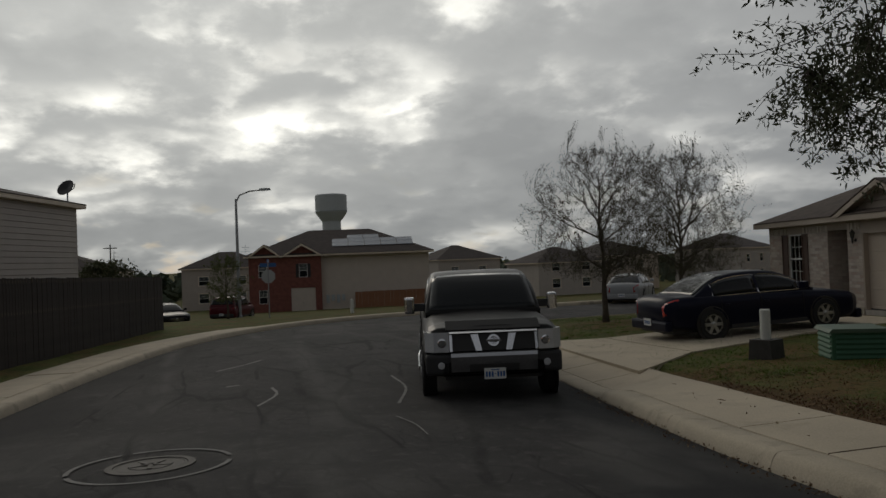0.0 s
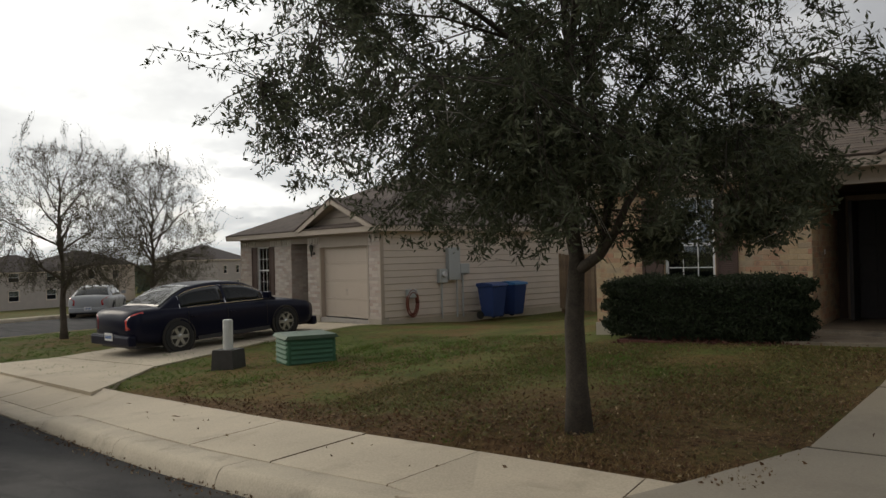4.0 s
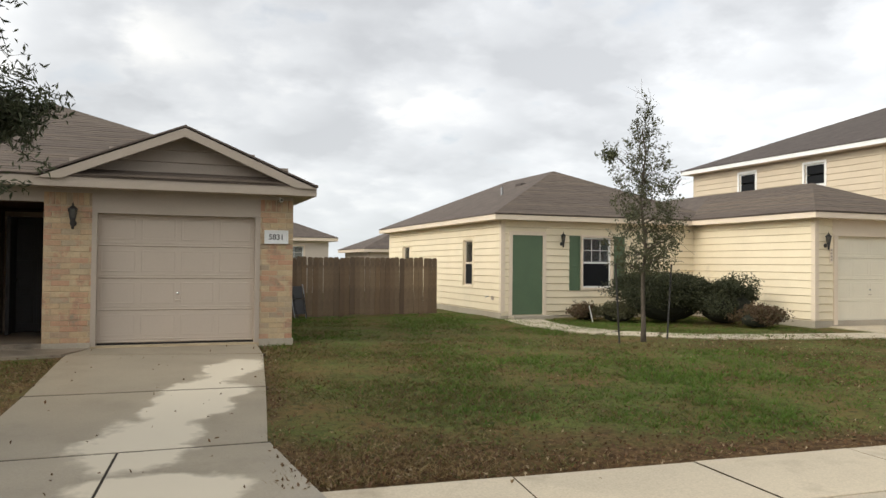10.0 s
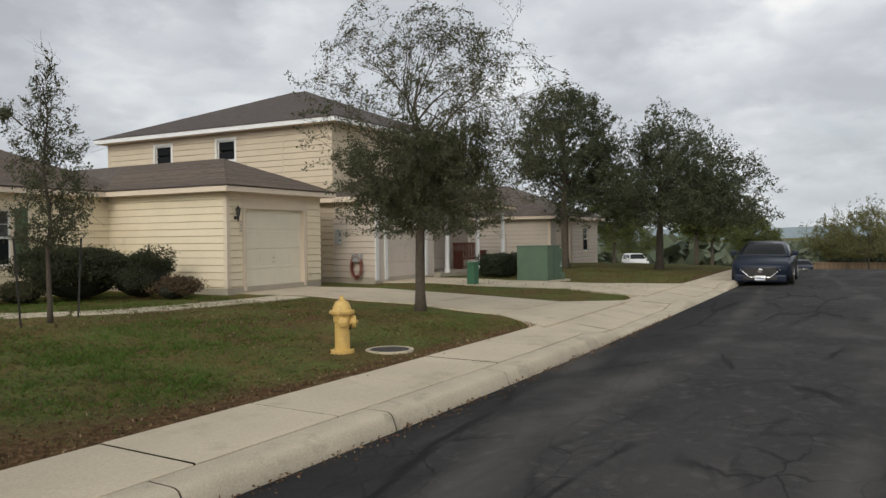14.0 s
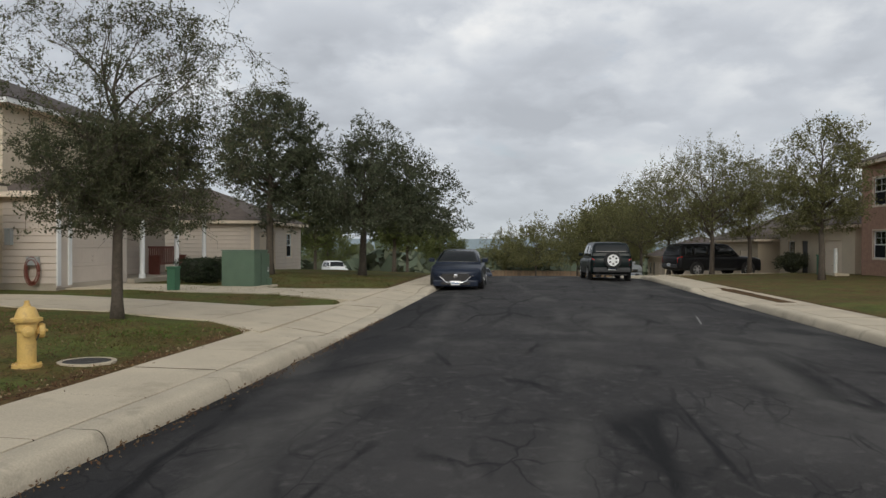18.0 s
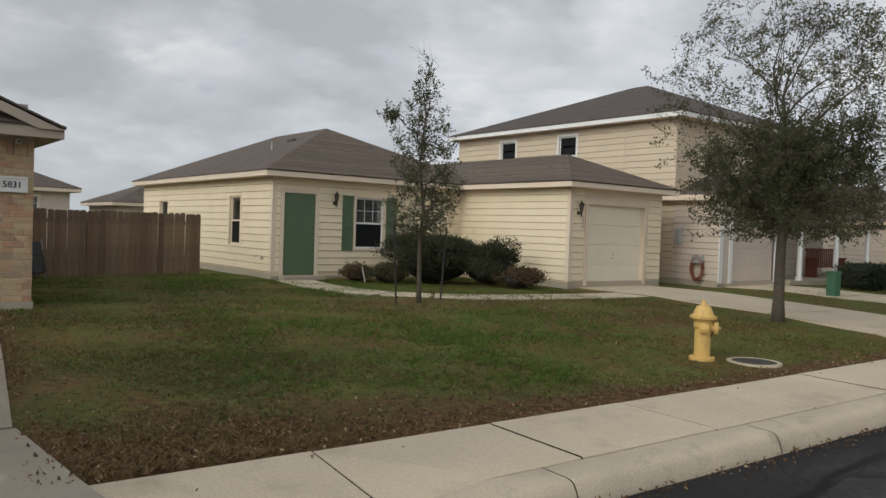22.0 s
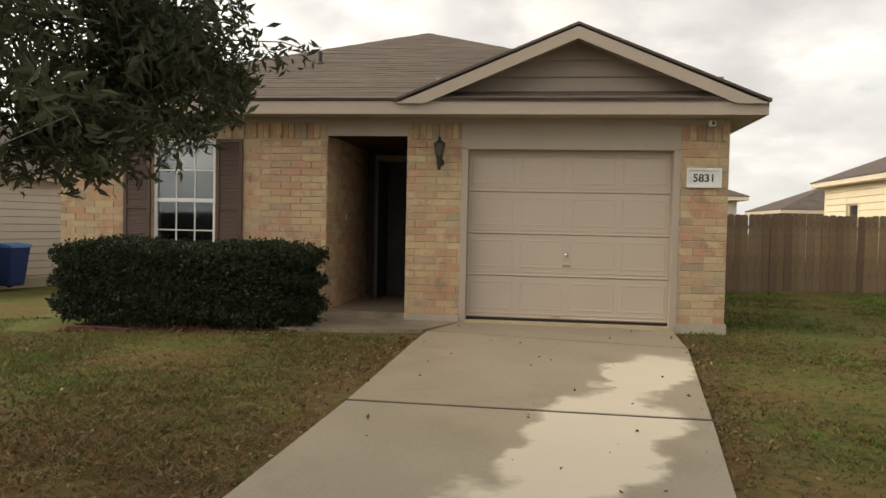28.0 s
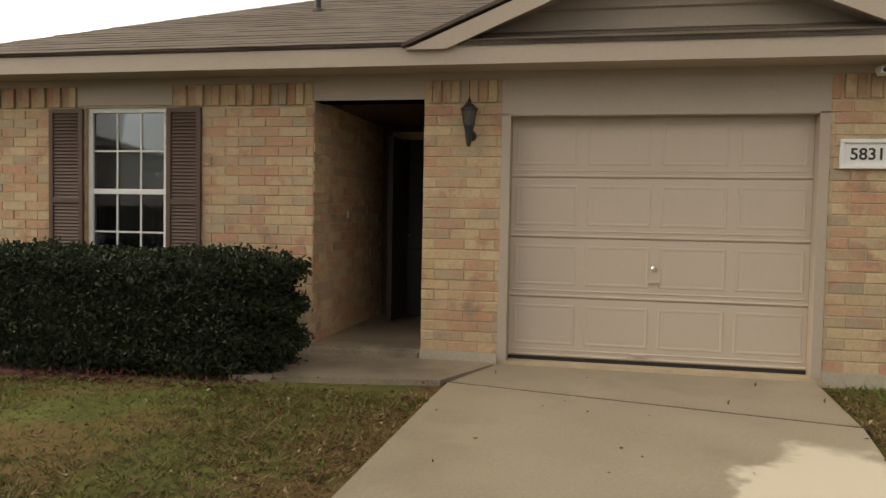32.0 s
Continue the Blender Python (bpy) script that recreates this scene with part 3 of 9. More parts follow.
def tube(points, radii, seg=7, bm=None):
    """A tapered tube along points."""
    b = bm or bmesh.new()
    prev = None
    pts = [Vector(p) for p in points]
    for i, p in enumerate(pts):
        d = (pts[min(i + 1, len(pts) - 1)] - pts[max(i - 1, 0)]).normalized()
        u = d.orthogonal().normalized() if prev is None else (prev[1] - d * prev[1].dot(d)).normalized()
        v = d.cross(u)
        ring = [b.verts.new(p + (u * math.cos(2 * math.pi * k / seg) + v * math.sin(2 * math.pi * k / seg)) * radii[i]) for k in range(seg)]
        if prev:
            for k in range(seg):
                j = (k + 1) % seg
                b.faces.new((prev[0][k], prev[0][j], ring[j], ring[k]))
        else:
            b.faces.new(ring[::-1])
        prev = (ring, u)
    b.faces.new(prev[0])
    return b


def raw_mesh(name, verts, faces, mat, smooth=False):
    me = bpy.data.meshes.new(name)
    verts, faces = np.asarray(verts, np.float32), np.asarray(faces, np.int32)
    k = faces.shape[1]
    me.vertices.add(len(verts))
    me.vertices.foreach_set("co", verts.ravel())
    me.loops.add(faces.size)
    me.loops.foreach_set("vertex_index", faces.ravel())
    me.polygons.add(len(faces))
    me.polygons.foreach_set("loop_start", np.arange(0, faces.size, k, dtype=np.int32))
    me.polygons.foreach_set("use_smooth", np.full(len(faces), smooth))
    me.update(calc_edges=True)
    me.materials.append(mat)
    return me

# ---- ground, street, kerbs, pavements, driveways ----
CENTRE = [(95, -14.6), (60, -14.5), (35, -14.3), (15, -14.2), (8, -14.1), (0, -13.8), (-6, -13.4), (-12, -12.35), (-18, -11.5), (-24, -10.2), (-28.5, -7.8), (-30.5, -4.2), (-31, 2), (-31.3, 14), (-31.5, 40)]


def smooth_line(pts, step=0.5):
    out = []
    P = [Vector((*p, 0)) for p in pts]
    P = [2 * P[0] - P[1]] + P + [2 * P[-1] - P[-2]]
    for i in range(1, len(P) - 2):
        a, b, c, d = P[i - 1 : i + 3]
        n = max(2, int((c - b).length / step))
        for k in range(n):
            t = k / n
            out.append(0.5 * (2 * b + (c - a) * t + (2 * a - 5 * b + 4 * c - d) * t * t + (3 * b - a - 3 * c + d) * t**3))
    out.append(P[-2])
    return out


LINE = smooth_line(CENTRE)
LX = np.array([(p.x, p.y) for p in LINE])
SEG = np.linalg.norm(np.diff(LX, axis=0), axis=1)
ARC = np.r_[0, np.cumsum(SEG)]
HALF, KERB, WALK = 4.4, 0.36, 1.04


def street(s, d):
    """The point d metres to the houses' side of the street's centre line, s metres along it from its east end."""
    i = min(max(int(np.searchsorted(ARC, s)) - 1, 0), len(SEG) - 1)
    u = (s - ARC[i]) / SEG[i]
    p = LX[i] + (LX[i + 1] - LX[i]) * u
    j = min(i + 1, len(SEG) - 1)
    ta, tb = (LX[i + 1] - LX[i]) / SEG[i], (LX[j + 1] - LX[j]) / SEG[j]
    t = ta + (tb - ta) * u
    t /= np.linalg.norm(t)
    return p[0] + t[1] * d, p[1] - t[0] * d


def off_centre(x, y):
    """Distance from the street's centre line, for arrays."""
    x, y = np.atleast_1d(np.asarray(x, float)), np.atleast_1d(np.asarray(y, float))
    best = np.full(x.shape, 1e9)
    C = LX[::3]
    for a, b in zip(C, C[1:]):
        ab = b - a
        t = np.clip(((x - a[0]) * ab[0] + (y - a[1]) * ab[1]) / (ab @ ab), 0, 1)
        best = np.minimum(best, np.hypot(x - a[0] - t * ab[0], y - a[1] - t * ab[1]))
    return best


def lie(x):
    """How the land falls away along the street: westwards from near the lawns, eastwards past the crest."""
    return np.interp(np.asarray(x, float), [-120, -90, -75, -54, -31, -15, -11, -8, -6, -4.5, -3, 36, 40, 46, 120, 600], [-3.6, -3.4, -2.75, -1.8, -0.68, -0.40, -0.32, -0.19, -0.09, -0.03, 0, 0, -0.07, -0.3, -4.2, -26])


def lawn(x, y):
    d = off_centre(x, y)
    k = np.clip((d - 5.9) / 6.5, 0, 1)
    hollow = 0.2 * np.clip((-8 - np.asarray(x)) / 3, 0, 1) * np.clip((np.asarray(y) - 2) / 4, 0, 1)
    return lie(x) - 0.24 + 0.18 * k - hollow


def lawn1(x, y):
    return float(lawn(x, y)[0])


def axis_steps(lo, hi, step, far):
    core = np.arange(lo, hi + 1e-6, step)
    out = [core]
    v, g = hi, step
    right = []
    while v < far:
        g *= 1.35
        v += g
        right.append(v)
    v, g = lo, step
    left = []
    while v > -far:
        g *= 1.35
        v -= g
        left.append(v)
    return np.r_[left[::-1], core, right]


def worn(x, y):
    """How far the turf is worn to brown soil and litter: along the pavement, beside the drive and under the oak."""
    x, y = np.asarray(x, float), np.asarray(y, float)
    d = off_centre(x, y)
    strip = np.interp(x, [-12, -9, -6, 0, 3, 5, 8, 13], [0.2, 0.4, 1.3, 1.8, 1.6, 0.8, 0.35, 0.3])
    kerbside = np.clip(1.15 - (d - 5.9) / np.maximum(strip, 0.1), 0, 1)
    left, right = -1.45 + 0.10 * y * (y > -6.6), 1.33 + 0.11 * y
    side = np.where(x < left, left - x, np.where(x > right, x - right, 0))
    drive = np.clip(1.0 - side / np.where(x > right, 0.35, 0.9), 0, 1) * ((y < 0.3) & (y > -9))
    oak = np.clip(1.25 - np.hypot(x + 3.6, (y + 6.6) * 1.1) / 2.9, 0, 1)
    thin = 0.42 * np.clip(1 - np.hypot((x - 10.5) / 4.5, (y + 4.2) / 3.0), 0, 1) + 0.5 * np.clip(1 - np.hypot((x - 9.5) / 2.2, (y + 1.6) / 1.2), 0, 1)
    thin = np.maximum(thin, 0.42 * (y < -18) * (x > 20))
    return np.clip(np.maximum.reduce([kerbside, drive * 0.7, oak * 0.85, thin]), 0, 1) * np.clip((x + 13) / 2, 0, 1)


# kerb dips at the driveways: x along the street, half width
DIPS = [(-0.9, 2.5), (-14.2, 2.6), (15.0, 2.4), (21.8, 2.4), (42, 3.0)]


def make_ground():
    xs, ys = axis_steps(-46, 62, 0.4, 3200), axis_steps(-32, 12, 0.4, 3200)
    X, Y = np.meshgrid(xs, ys)
    x, y = X.ravel(), Y.ravel()
    d = off_centre(x, y)
    z = lawn(x, y) - np.where(d < 5.3, 0.32, 0.0)
    for c, h in DIPS:
        z -= np.where((np.abs(x - c) < h + 1.3) & (d < 6.05) & (d >= 5.3) & (y > -12), 0.16, 0.0)
    near = (np.abs(x) < 60) & (np.abs(y) < 40)
    bumps = 0.02 * np.sin(x * 1.7 + y * 0.6) * np.sin(y * 1.3 - x * 0.4)
    z += np.where(near & (d > 6.2), bumps, 0)
    z += np.where(x > 420, 8 * np.sin(x / 260) + 9 * np.sin(y / 310 + 1), 0)
    n, k = len(ys), len(xs)
    i = (np.arange(n - 1)[:, None] * k + np.arange(k - 1)[None]).ravel()
    faces = np.stack([i, i + 1, i + k + 1, i + k], 1)
    ob = new("ground", raw_mesh("ground", np.stack([x, y, z], 1), faces, M_lawn, True))
    w = ob.data.attributes.new("worn", "FLOAT", "POINT")
    w.data.foreach_set("value", worn(x, y).astype(np.float32))
    return tagged(ob, "patchy brown and green winter lawn ground", "ground", kind="structure")


ground = make_ground()
S_END = ARC[-1]


def s_at(x):
    """Arc length at which the street passes x (for the stretch that runs east to west)."""
    k = int(np.argmin(np.abs(LX[:, 0] - x) + np.where(LX[:, 1] > -6, 1e3, 0)))
    return ARC[k]


def dip(s, side):
    x = street(s, 0)[0]
    v = 0.0
    for c, h in DIPS if side > 0 else [(24, 3.0), (43, 3.2), (-4, 2.5)]:
        v = max(v, min(1, max(0, (h + 0.8 - abs(x - c)) / 0.8)))
    return v


def road_z(s):
    return float(lie(street(s, 0)[0])) - 0.39


def sweep(name, s0, s1, step, section, mat, parent=None, label=""):
    """A section of (offset, height) points, a function of s, swept along the street."""
    n = max(1, int(round((s1 - s0) / step)))
    vs, fs = [], []
    w = len(section(s0))
    for i in range(n + 1):
        s = s0 + (s1 - s0) * i / n
        for d, z in section(s):
            vs.append((*street(s, d), z))
    for i in range(n):
        for j in range(w - 1):
            a = i * w + j
            fs.append((a, a + 1, a + w + 1, a + w))
    ob = new(name, raw_mesh(name, vs, fs, mat, name == "kerb_section"))
    if parent:
        ob.parent = parent
    return tagged(ob, label) if label else ob


ACROSS = np.linspace(-HALF - 0.05, HALF + 0.05, 13)
road = sweep("road", 0, S_END, 1.0, lambda s: [(d, road_z(s) + 0.09 * (1 - (d / HALF) ** 2) - 0.01) for d in ACROSS], M_road)
across = road.data.attributes.new("across", "FLOAT", "POINT")
across.data.foreach_set("value", np.tile(np.abs(ACROSS), len(road.data.vertices) // 13).astype(np.float32))
tagged(road, "dark worn asphalt street with sealed cracks", "road", kind="structure")


def kerb_run(side, s0, s1, length):
    top = thing("kerb", "rounded pale concrete kerb along the street", "kerb", kind="structure")
    s = s0
    while s < s1 - 0.1:
        e = min(s + length, s1)

        def section(q):
            g, h = road_z(q), 0.155 * (1 - 0.8 * dip(q, side))
            pr = [(0, -0.12), (0, 0.01), (0.012, h * 0.30), (0.03, h * 0.62), (0.055, h * 0.86), (0.085, h * 0.97), (0.12, h), (KERB - 0.02, h * 1.02), (KERB - 0.01, h * 0.97), (KERB - 0.01, -0.12)]
            return [(side * (HALF + a), g + b) for a, b in pr]

        sweep("kerb_section", s + 0.006, e - 0.006, 0.5, section, M_kerb, top)
        s = e
    return top


def walk_run(side, s0, s1, length):
    top = thing("pavement", "pale concrete pavement slabs beside the kerb", "pavement", kind="structure")
    s, i = s0, 0
    rnd = random.Random(side + 5)
    while s < s1 - 0.1:
        e = min(s + length, s1)
        lift = rnd.uniform(-0.004, 0.004)

        def section(q):
            g, h = road_z(q), 0.155 * (1 - 0.8 * dip(q, side)) + lift
            a, b = HALF + KERB + 0.008, HALF + KERB + WALK
            zi = float(lie(street(q, side * b)[0])) - 0.225 + lift
            return [(side * a, g - 0.1), (side * a, g + h), (side * (a + 0.012), g + h + 0.006), (side * (b - 0.012), zi + 0.006), (side * b, zi), (side * b, zi - 0.14)]

        sweep("slab", s + 0.008, e - 0.008, 0.8, section, M_conc, top)
        s = e
    return top


sa, sb = s_at(33.7), s_at(-22)
kerb_run(1, sa, sb, 2.37)
kerb_run(-1, sa, sb, 2.37)
walk_run(1, sa, sb, 1.6)
walk_run(-1, sa, sb, 1.6)
kerb_run(1, 0, sa, 20), kerb_run(-1, 0, sa, 20), walk_run(1, 0, sa, 20), walk_run(-1, 0, sa, 20)
kerb_run(1, sb, S_END, 12), kerb_run(-1, sb, S_END, 12), walk_run(1, sb, S_END, 12), walk_run(-1, sb, S_END, 12)


def draped(name, quad, mat, parent, lift=0.028, n=6):
    """A concrete slab between four plan corners, lying on the lawn's slope."""
    a, b, c, d = [Vector((*q, 0)) for q in quad]
    vs, fs = [], []
    for i in range(n + 1):
        for j in range(n + 1):
            u, v = i / n, j / n
            p = (a * (1 - u) + b * u) * (1 - v) + (d * (1 - u) + c * u) * v
            vs.append((p.x, p.y, 0))
    V = np.array(vs)
    V[:, 2] = lawn(V[:, 0], V[:, 1]) + lift
    m = (n + 1) ** 2
    W = V.copy()
    W[:, 2] -= 0.12
    for i in range(n):
        for j in range(n):
            k = i * (n + 1) + j
            fs.append((k, k + 1, k + n + 2, k + n + 1))
    rim = [j for j in range(n + 1)] + [i * (n + 1) + n for i in range(1, n + 1)] + [n * (n + 1) + j for j in range(n - 1, -1, -1)] + [i * (n + 1) for i in range(n - 1, 0, -1)]
    for p, q in zip(rim, rim[1:] + rim[:1]):
        fs.append((q, p, p + m, q + m))
    ob = new(name, raw_mesh(name, np.r_[V, W], fs, mat))
    ob.parent = parent
    return ob


def gap_quad(a, b, c, d, g=0.027):
    """Draw a quad's corners in a little, so that a joint is left around it."""
    ctr = (Vector((*a, 0)) + Vector((*b, 0)) + Vector((*c, 0)) + Vector((*d, 0))) / 4
    return [tuple((Vector((*p, 0)) + (ctr - Vector((*p, 0))).normalized() * g * 1.4).to_2d()) for p in (a, b, c, d)]


driveway = thing("driveway", "damp concrete driveway with dry pale patches", "driveway", kind="structure")
L_ = [(-1.30, 0.10), (-1.58, -0.82), (-1.68, -4.02), (-1.83, -6.62), (-2.30, -8.05)]
R_ = [(1.30, 0.10), (1.22, -1.38), (0.90, -4.08), (0.58, -6.62), (0.62, -8.05)]
for k in range(3):
    draped("slab", gap_quad(L_[k], R_[k], R_[k + 1], L_[k + 1]), M_drive, driveway)
draped("slab", gap_quad(L_[3], (-0.62, -6.62), (-0.78, -8.35), (-2.55, -8.35), 0.013), M_drive, driveway)
draped("slab", gap_quad((-0.62, -6.62), R_[3], (0.75, -8.35), (-0.78, -8.35), 0.013), M_drive, driveway)
M_joint = material("joint_filler", (0.035, 0.026, 0.018), 0.95, 0.4, 8, 60, 0.6)
for k in (1, 2, 3):
    (ax, ay), (bx, by) = L_[k], R_[k]
    draped("joint_filler", [(ax, ay - 0.045), (bx, by - 0.045), (bx, by + 0.045), (ax, ay + 0.045)], M_joint, driveway, 0.022)
draped("joint_filler", [(-0.80, -8.35), (-0.76, -8.35), (-0.60, -6.62), (-0.64, -6.62)], M_joint, driveway, 0.021)
draped("slab", gap_quad((-2.55, -8.36), (-3.3, -8.36), (-3.9, -9.0), (-2.6, -8.8)), M_conc, driveway, 0.004)


def plain_drive(label, left, right, mat=M_conc):
    top = thing("driveway", label, "driveway", kind="structure")
    for k in range(len(left) - 1):
        draped("slab", gap_quad(left[k], right[k], right[k + 1], left[k + 1]), mat, top)
    return top


plain_drive("pale concrete driveway beside the cream house", [(14.6, 0.7), (14.4, -1.6), (14.15, -4.8), (13.4, -7.1), (12.0, -8.6)], [(17.4, 0.7), (17.4, -1.7), (17.0, -5.2), (16.6, -7.3), (17.9, -8.6)])
plain_drive("pale concrete driveway beside the tall tan house", [(19.9, -0.25), (19.9, -3.4), (20.4, -6.0), (19.2, -8.6)], [(22.7, -0.25), (22.6, -3.4), (23.0, -6.0), (24.6, -8.6)])
plain_drive("pale concrete driveway under the parked dark saloon", [(-17.2, 3.2), (-17.3, -1.0), (-16.9, -4.6), (-17.6, -6.0)], [(-14.4, 2.6), (-13.9, -1.4), (-13.0, -4.8), (-11.4, -6.9)])
plain_drive("concrete driveway across the street", [(41, -19.8), (42, -23), (43, -27)], [(45, -19.8), (46, -23), (47, -27)])
front_walk = thing("front_walk", "curved narrow concrete front walk", "path", kind="structure")
W_ = smooth_line([(8.5, 4.5), (8.2, 2.6), (8.6, 0.6), (10.2, -0.7), (12.3, -1.2), (14.3, -1.4)], 0.9)
for a, b in zip(W_, W_[1:]):
    t = (b - a).normalized()
    n = Vector((t.y, -t.x, 0)) * 0.5
    draped("slab", gap_quad((a + n)[:2], (a - n)[:2], (b - n)[:2], (b + n)[:2], 0.005), M_conc, front_walk, 0.02, 2)


def manhole(x, y, z, r, label, lid_mat, tilt=0.0, rim_mat=M_ironlid):
    top = thing("manhole", label, "manhole", pose(x, y, z, 0, tilt, 0))
    part("frame", lathe([(r * 1.22, -0.02), (r * 1.22, 0.012), (r * 1.02, 0.014), (r * 1.02, -0.02)], 36), rim_mat, top)
    part("lid", lathe([(r, -0.02), (r, 0.008), (r * 0.93, 0.012), (r * 0.9, 0.006), (r * 0.62, 0.006), (r * 0.6, 0.012), (r * 0.3, 0.012), (r * 0.28, 0.006), (0, 0.006)], 36), lid_mat, top)
    return top


manhole(8.68, -7.62, lawn1(8.68, -7.62) + 0.01, 0.27, "round iron meter lid in a concrete ring in the lawn", M_ironlid, rim_mat=M_conc)
mh = manhole(-8.28, -14.05, float(lie(-8.28)) - 0.39 + 0.083, 0.34, "iron manhole cover ringed by a white painted line", M_ironlid, -2.4)
ring = bmesh.new()
for k in range(40):
    if k in (9, 10, 22, 31):
        continue
    a0, a1 = 2 * math.pi * k / 40, 2 * math.pi * (k + 1.03) / 40
    rr = 0.72
    q = [ring.verts.new((r * math.cos(a), r * math.sin(a), 0.010)) for r, a in ((rr, a0), (rr, a1), (rr + 0.05, a1), (rr + 0.05, a0))]
    ring.faces.new(q)
    if k in (8, 21, 30, 39):
        part("painted_arc", ring, M_paintmark, mh)
        ring = bmesh.new()


def road_mark(points, w):
    """A pale scuffed streak on the asphalt."""
    vs, fs = [], []
    pts = smooth_line(points, 0.15)
    for i, p in enumerate(pts):
        t = (pts[min(i + 1, len(pts) - 1)] - pts[max(i - 1, 0)]).normalized()
        ww = w * (0.5 + 0.5 * abs(math.sin(i * 1.7 + p.x)))
        for s in (-1, 1):
            x, y = p.x - t.y * ww * s, p.y + t.x * ww * s
            d = float(off_centre(x, y)[0])
            vs.append((x, y, float(lie(x)) - 0.39 + 0.09 * (1 - (d / HALF) ** 2) - 0.004))
    for i in range(len(pts) - 1):
        fs.append((2 * i, 2 * i + 1, 2 * i + 3, 2 * i + 2))
    tagged(new("road_mark", raw_mesh("road_mark", vs, fs, M_paintmark)), "thin pale streak worn into the asphalt", "mark", group="pale road marks", kind="structure")


road_mark([(-13.79, -12.57), (-12.9, -12.55), (-11.85, -12.89)], 0.030)
road_mark([(-18.76, -12.5), (-18.0, -12.9), (-17.11, -13.5)], 0.042)
road_mark([(-14.5, -13.1), (-14.4, -13.3)], 0.054)
road_mark([(-14.2, -10.39), (-12.6, -10.5), (-11.06, -10.96)], 0.027)
road_mark([(-9.93, -11.25), (-9.2, -11.18), (-8.5, -11.22)], 0.013)
road_mark([(17.2, -16.6), (15.4, -16.3)], 0.021)
for k in range(5):
    part("star_rib", box(0.03, 0.2, -0.02, 0.02, 0.012, 0.018), M_ironlid, mh).rotation_euler.z = k * 2 * math.pi / 5


def far_hills():
    # distance haze is painted into the hills' blue-grey colours
    for name, r, h0, h1, mat, seed in (("backdrop", 2600, 2, 26, material("far_hills", (0.22, 0.27, 0.30), 1, 0.1, 0.01, 0.1, 0), 1.0), ("backdrop", 1500, -14, -2, material("near_hills", (0.10, 0.135, 0.12), 1, 0.25, 0.02, 0.2, 0), 4.0)):
        vs, fs, n = [], [], 160
        for i in range(n + 1):
            a = -1.25 + 2.5 * i / n
            z = h0 + (h1 - h0) * (0.5 + 0.35 * math.sin(a * 7 + seed) + 0.15 * math.sin(a * 23 + seed * 2))
            for q, zz in ((r, -60), (r, z), (r + 300, -60)):
                vs.append((q * math.cos(a), q * math.sin(a), zz))
        for i in range(n):
            for j in (0, 1):
                a = i * 3 + j
                fs.append((a, a + 3, a + 4, a + 1))
        tagged(new(name, raw_mesh(name, vs, fs, mat, True)), "hazy wooded hills on the horizon", "hills", kind="structure")


def far_woods(label, n, x0, dx, y0, dy, r0, r1, seed):
    """Woods and scattered trees beyond the houses: crowns of many leafy sprays on low ground."""
    rng = np.random.default_rng(seed)
    x = x0 + dx * rng.random(n) ** 1.3
    y = y0 + dy * rng.random(n)
    r = rng.uniform(r0, r1, n)
    z = lie(x) + r * 0.6
    m = 22
    g = rng.normal(size=(n, m, 3))
    g /= np.linalg.norm(g, axis=2, keepdims=True)
    c = np.stack([x, y, z], 1)[:, None] + g * r[:, None, None] * np.array([1, 1, 0.75]) * 0.8
    c = c.reshape(-1, 3)
    a, b = rng.normal(size=(len(c), 3)), rng.normal(size=(len(c), 3))
    a /= np.linalg.norm(a, axis=1, keepdims=True)
    b /= np.linalg.norm(b, axis=1, keepdims=True)
    q = np.repeat(r, m)[:, None] * 0.5
    v = np.stack([c - a * q, c + b * q * 0.8, c + a * q, c - b * q * 0.8], 1).reshape(-1, 3)
    tagged(new("far_woods", raw_mesh("far_woods", v, np.arange(4 * len(c)).reshape(-1, 4), M_far)), label, "woods", kind="stuff")


M_far = material("far_foliage", (0.10, 0.125, 0.085), 1, 0.2, 0.05, 0.4, 0, spread=[(0.085, 0.11, 0.075), (0.11, 0.135, 0.09), (0.13, 0.145, 0.09), (0.075, 0.10, 0.075)], island=True)
far_hills()
far_woods("distant green woods on low ground beyond the houses", 2600, 115, 420, -150, 330, 2.0, 4.5, 77)
far_woods("dull green trees behind the western houses", 420, -118, -110, -130, 300, 1.8, 3.6, 78)


# ---- building pieces ----


def wall_panels(x0, x1, z0, z1, holes):
    """Splits a wall's face into rectangles around its holes (x0, x1, z0, z1)."""
    xs = sorted({x0, x1, *[v for h in holes for v in h[:2] if x0 < v < x1]})
    out = []
    for a, b in zip(xs, xs[1:]):
        mid = (a + b) / 2
        spans = sorted((h[2], h[3]) for h in holes if h[0] < mid < h[1])
        z = z0
        for p, q in spans:
            if p > z + 1e-4:
                out.append((a, b, z, p))
            z = max(z, q)
        if z < z1 - 1e-4:
            out.append((a, b, z, z1))
    return out


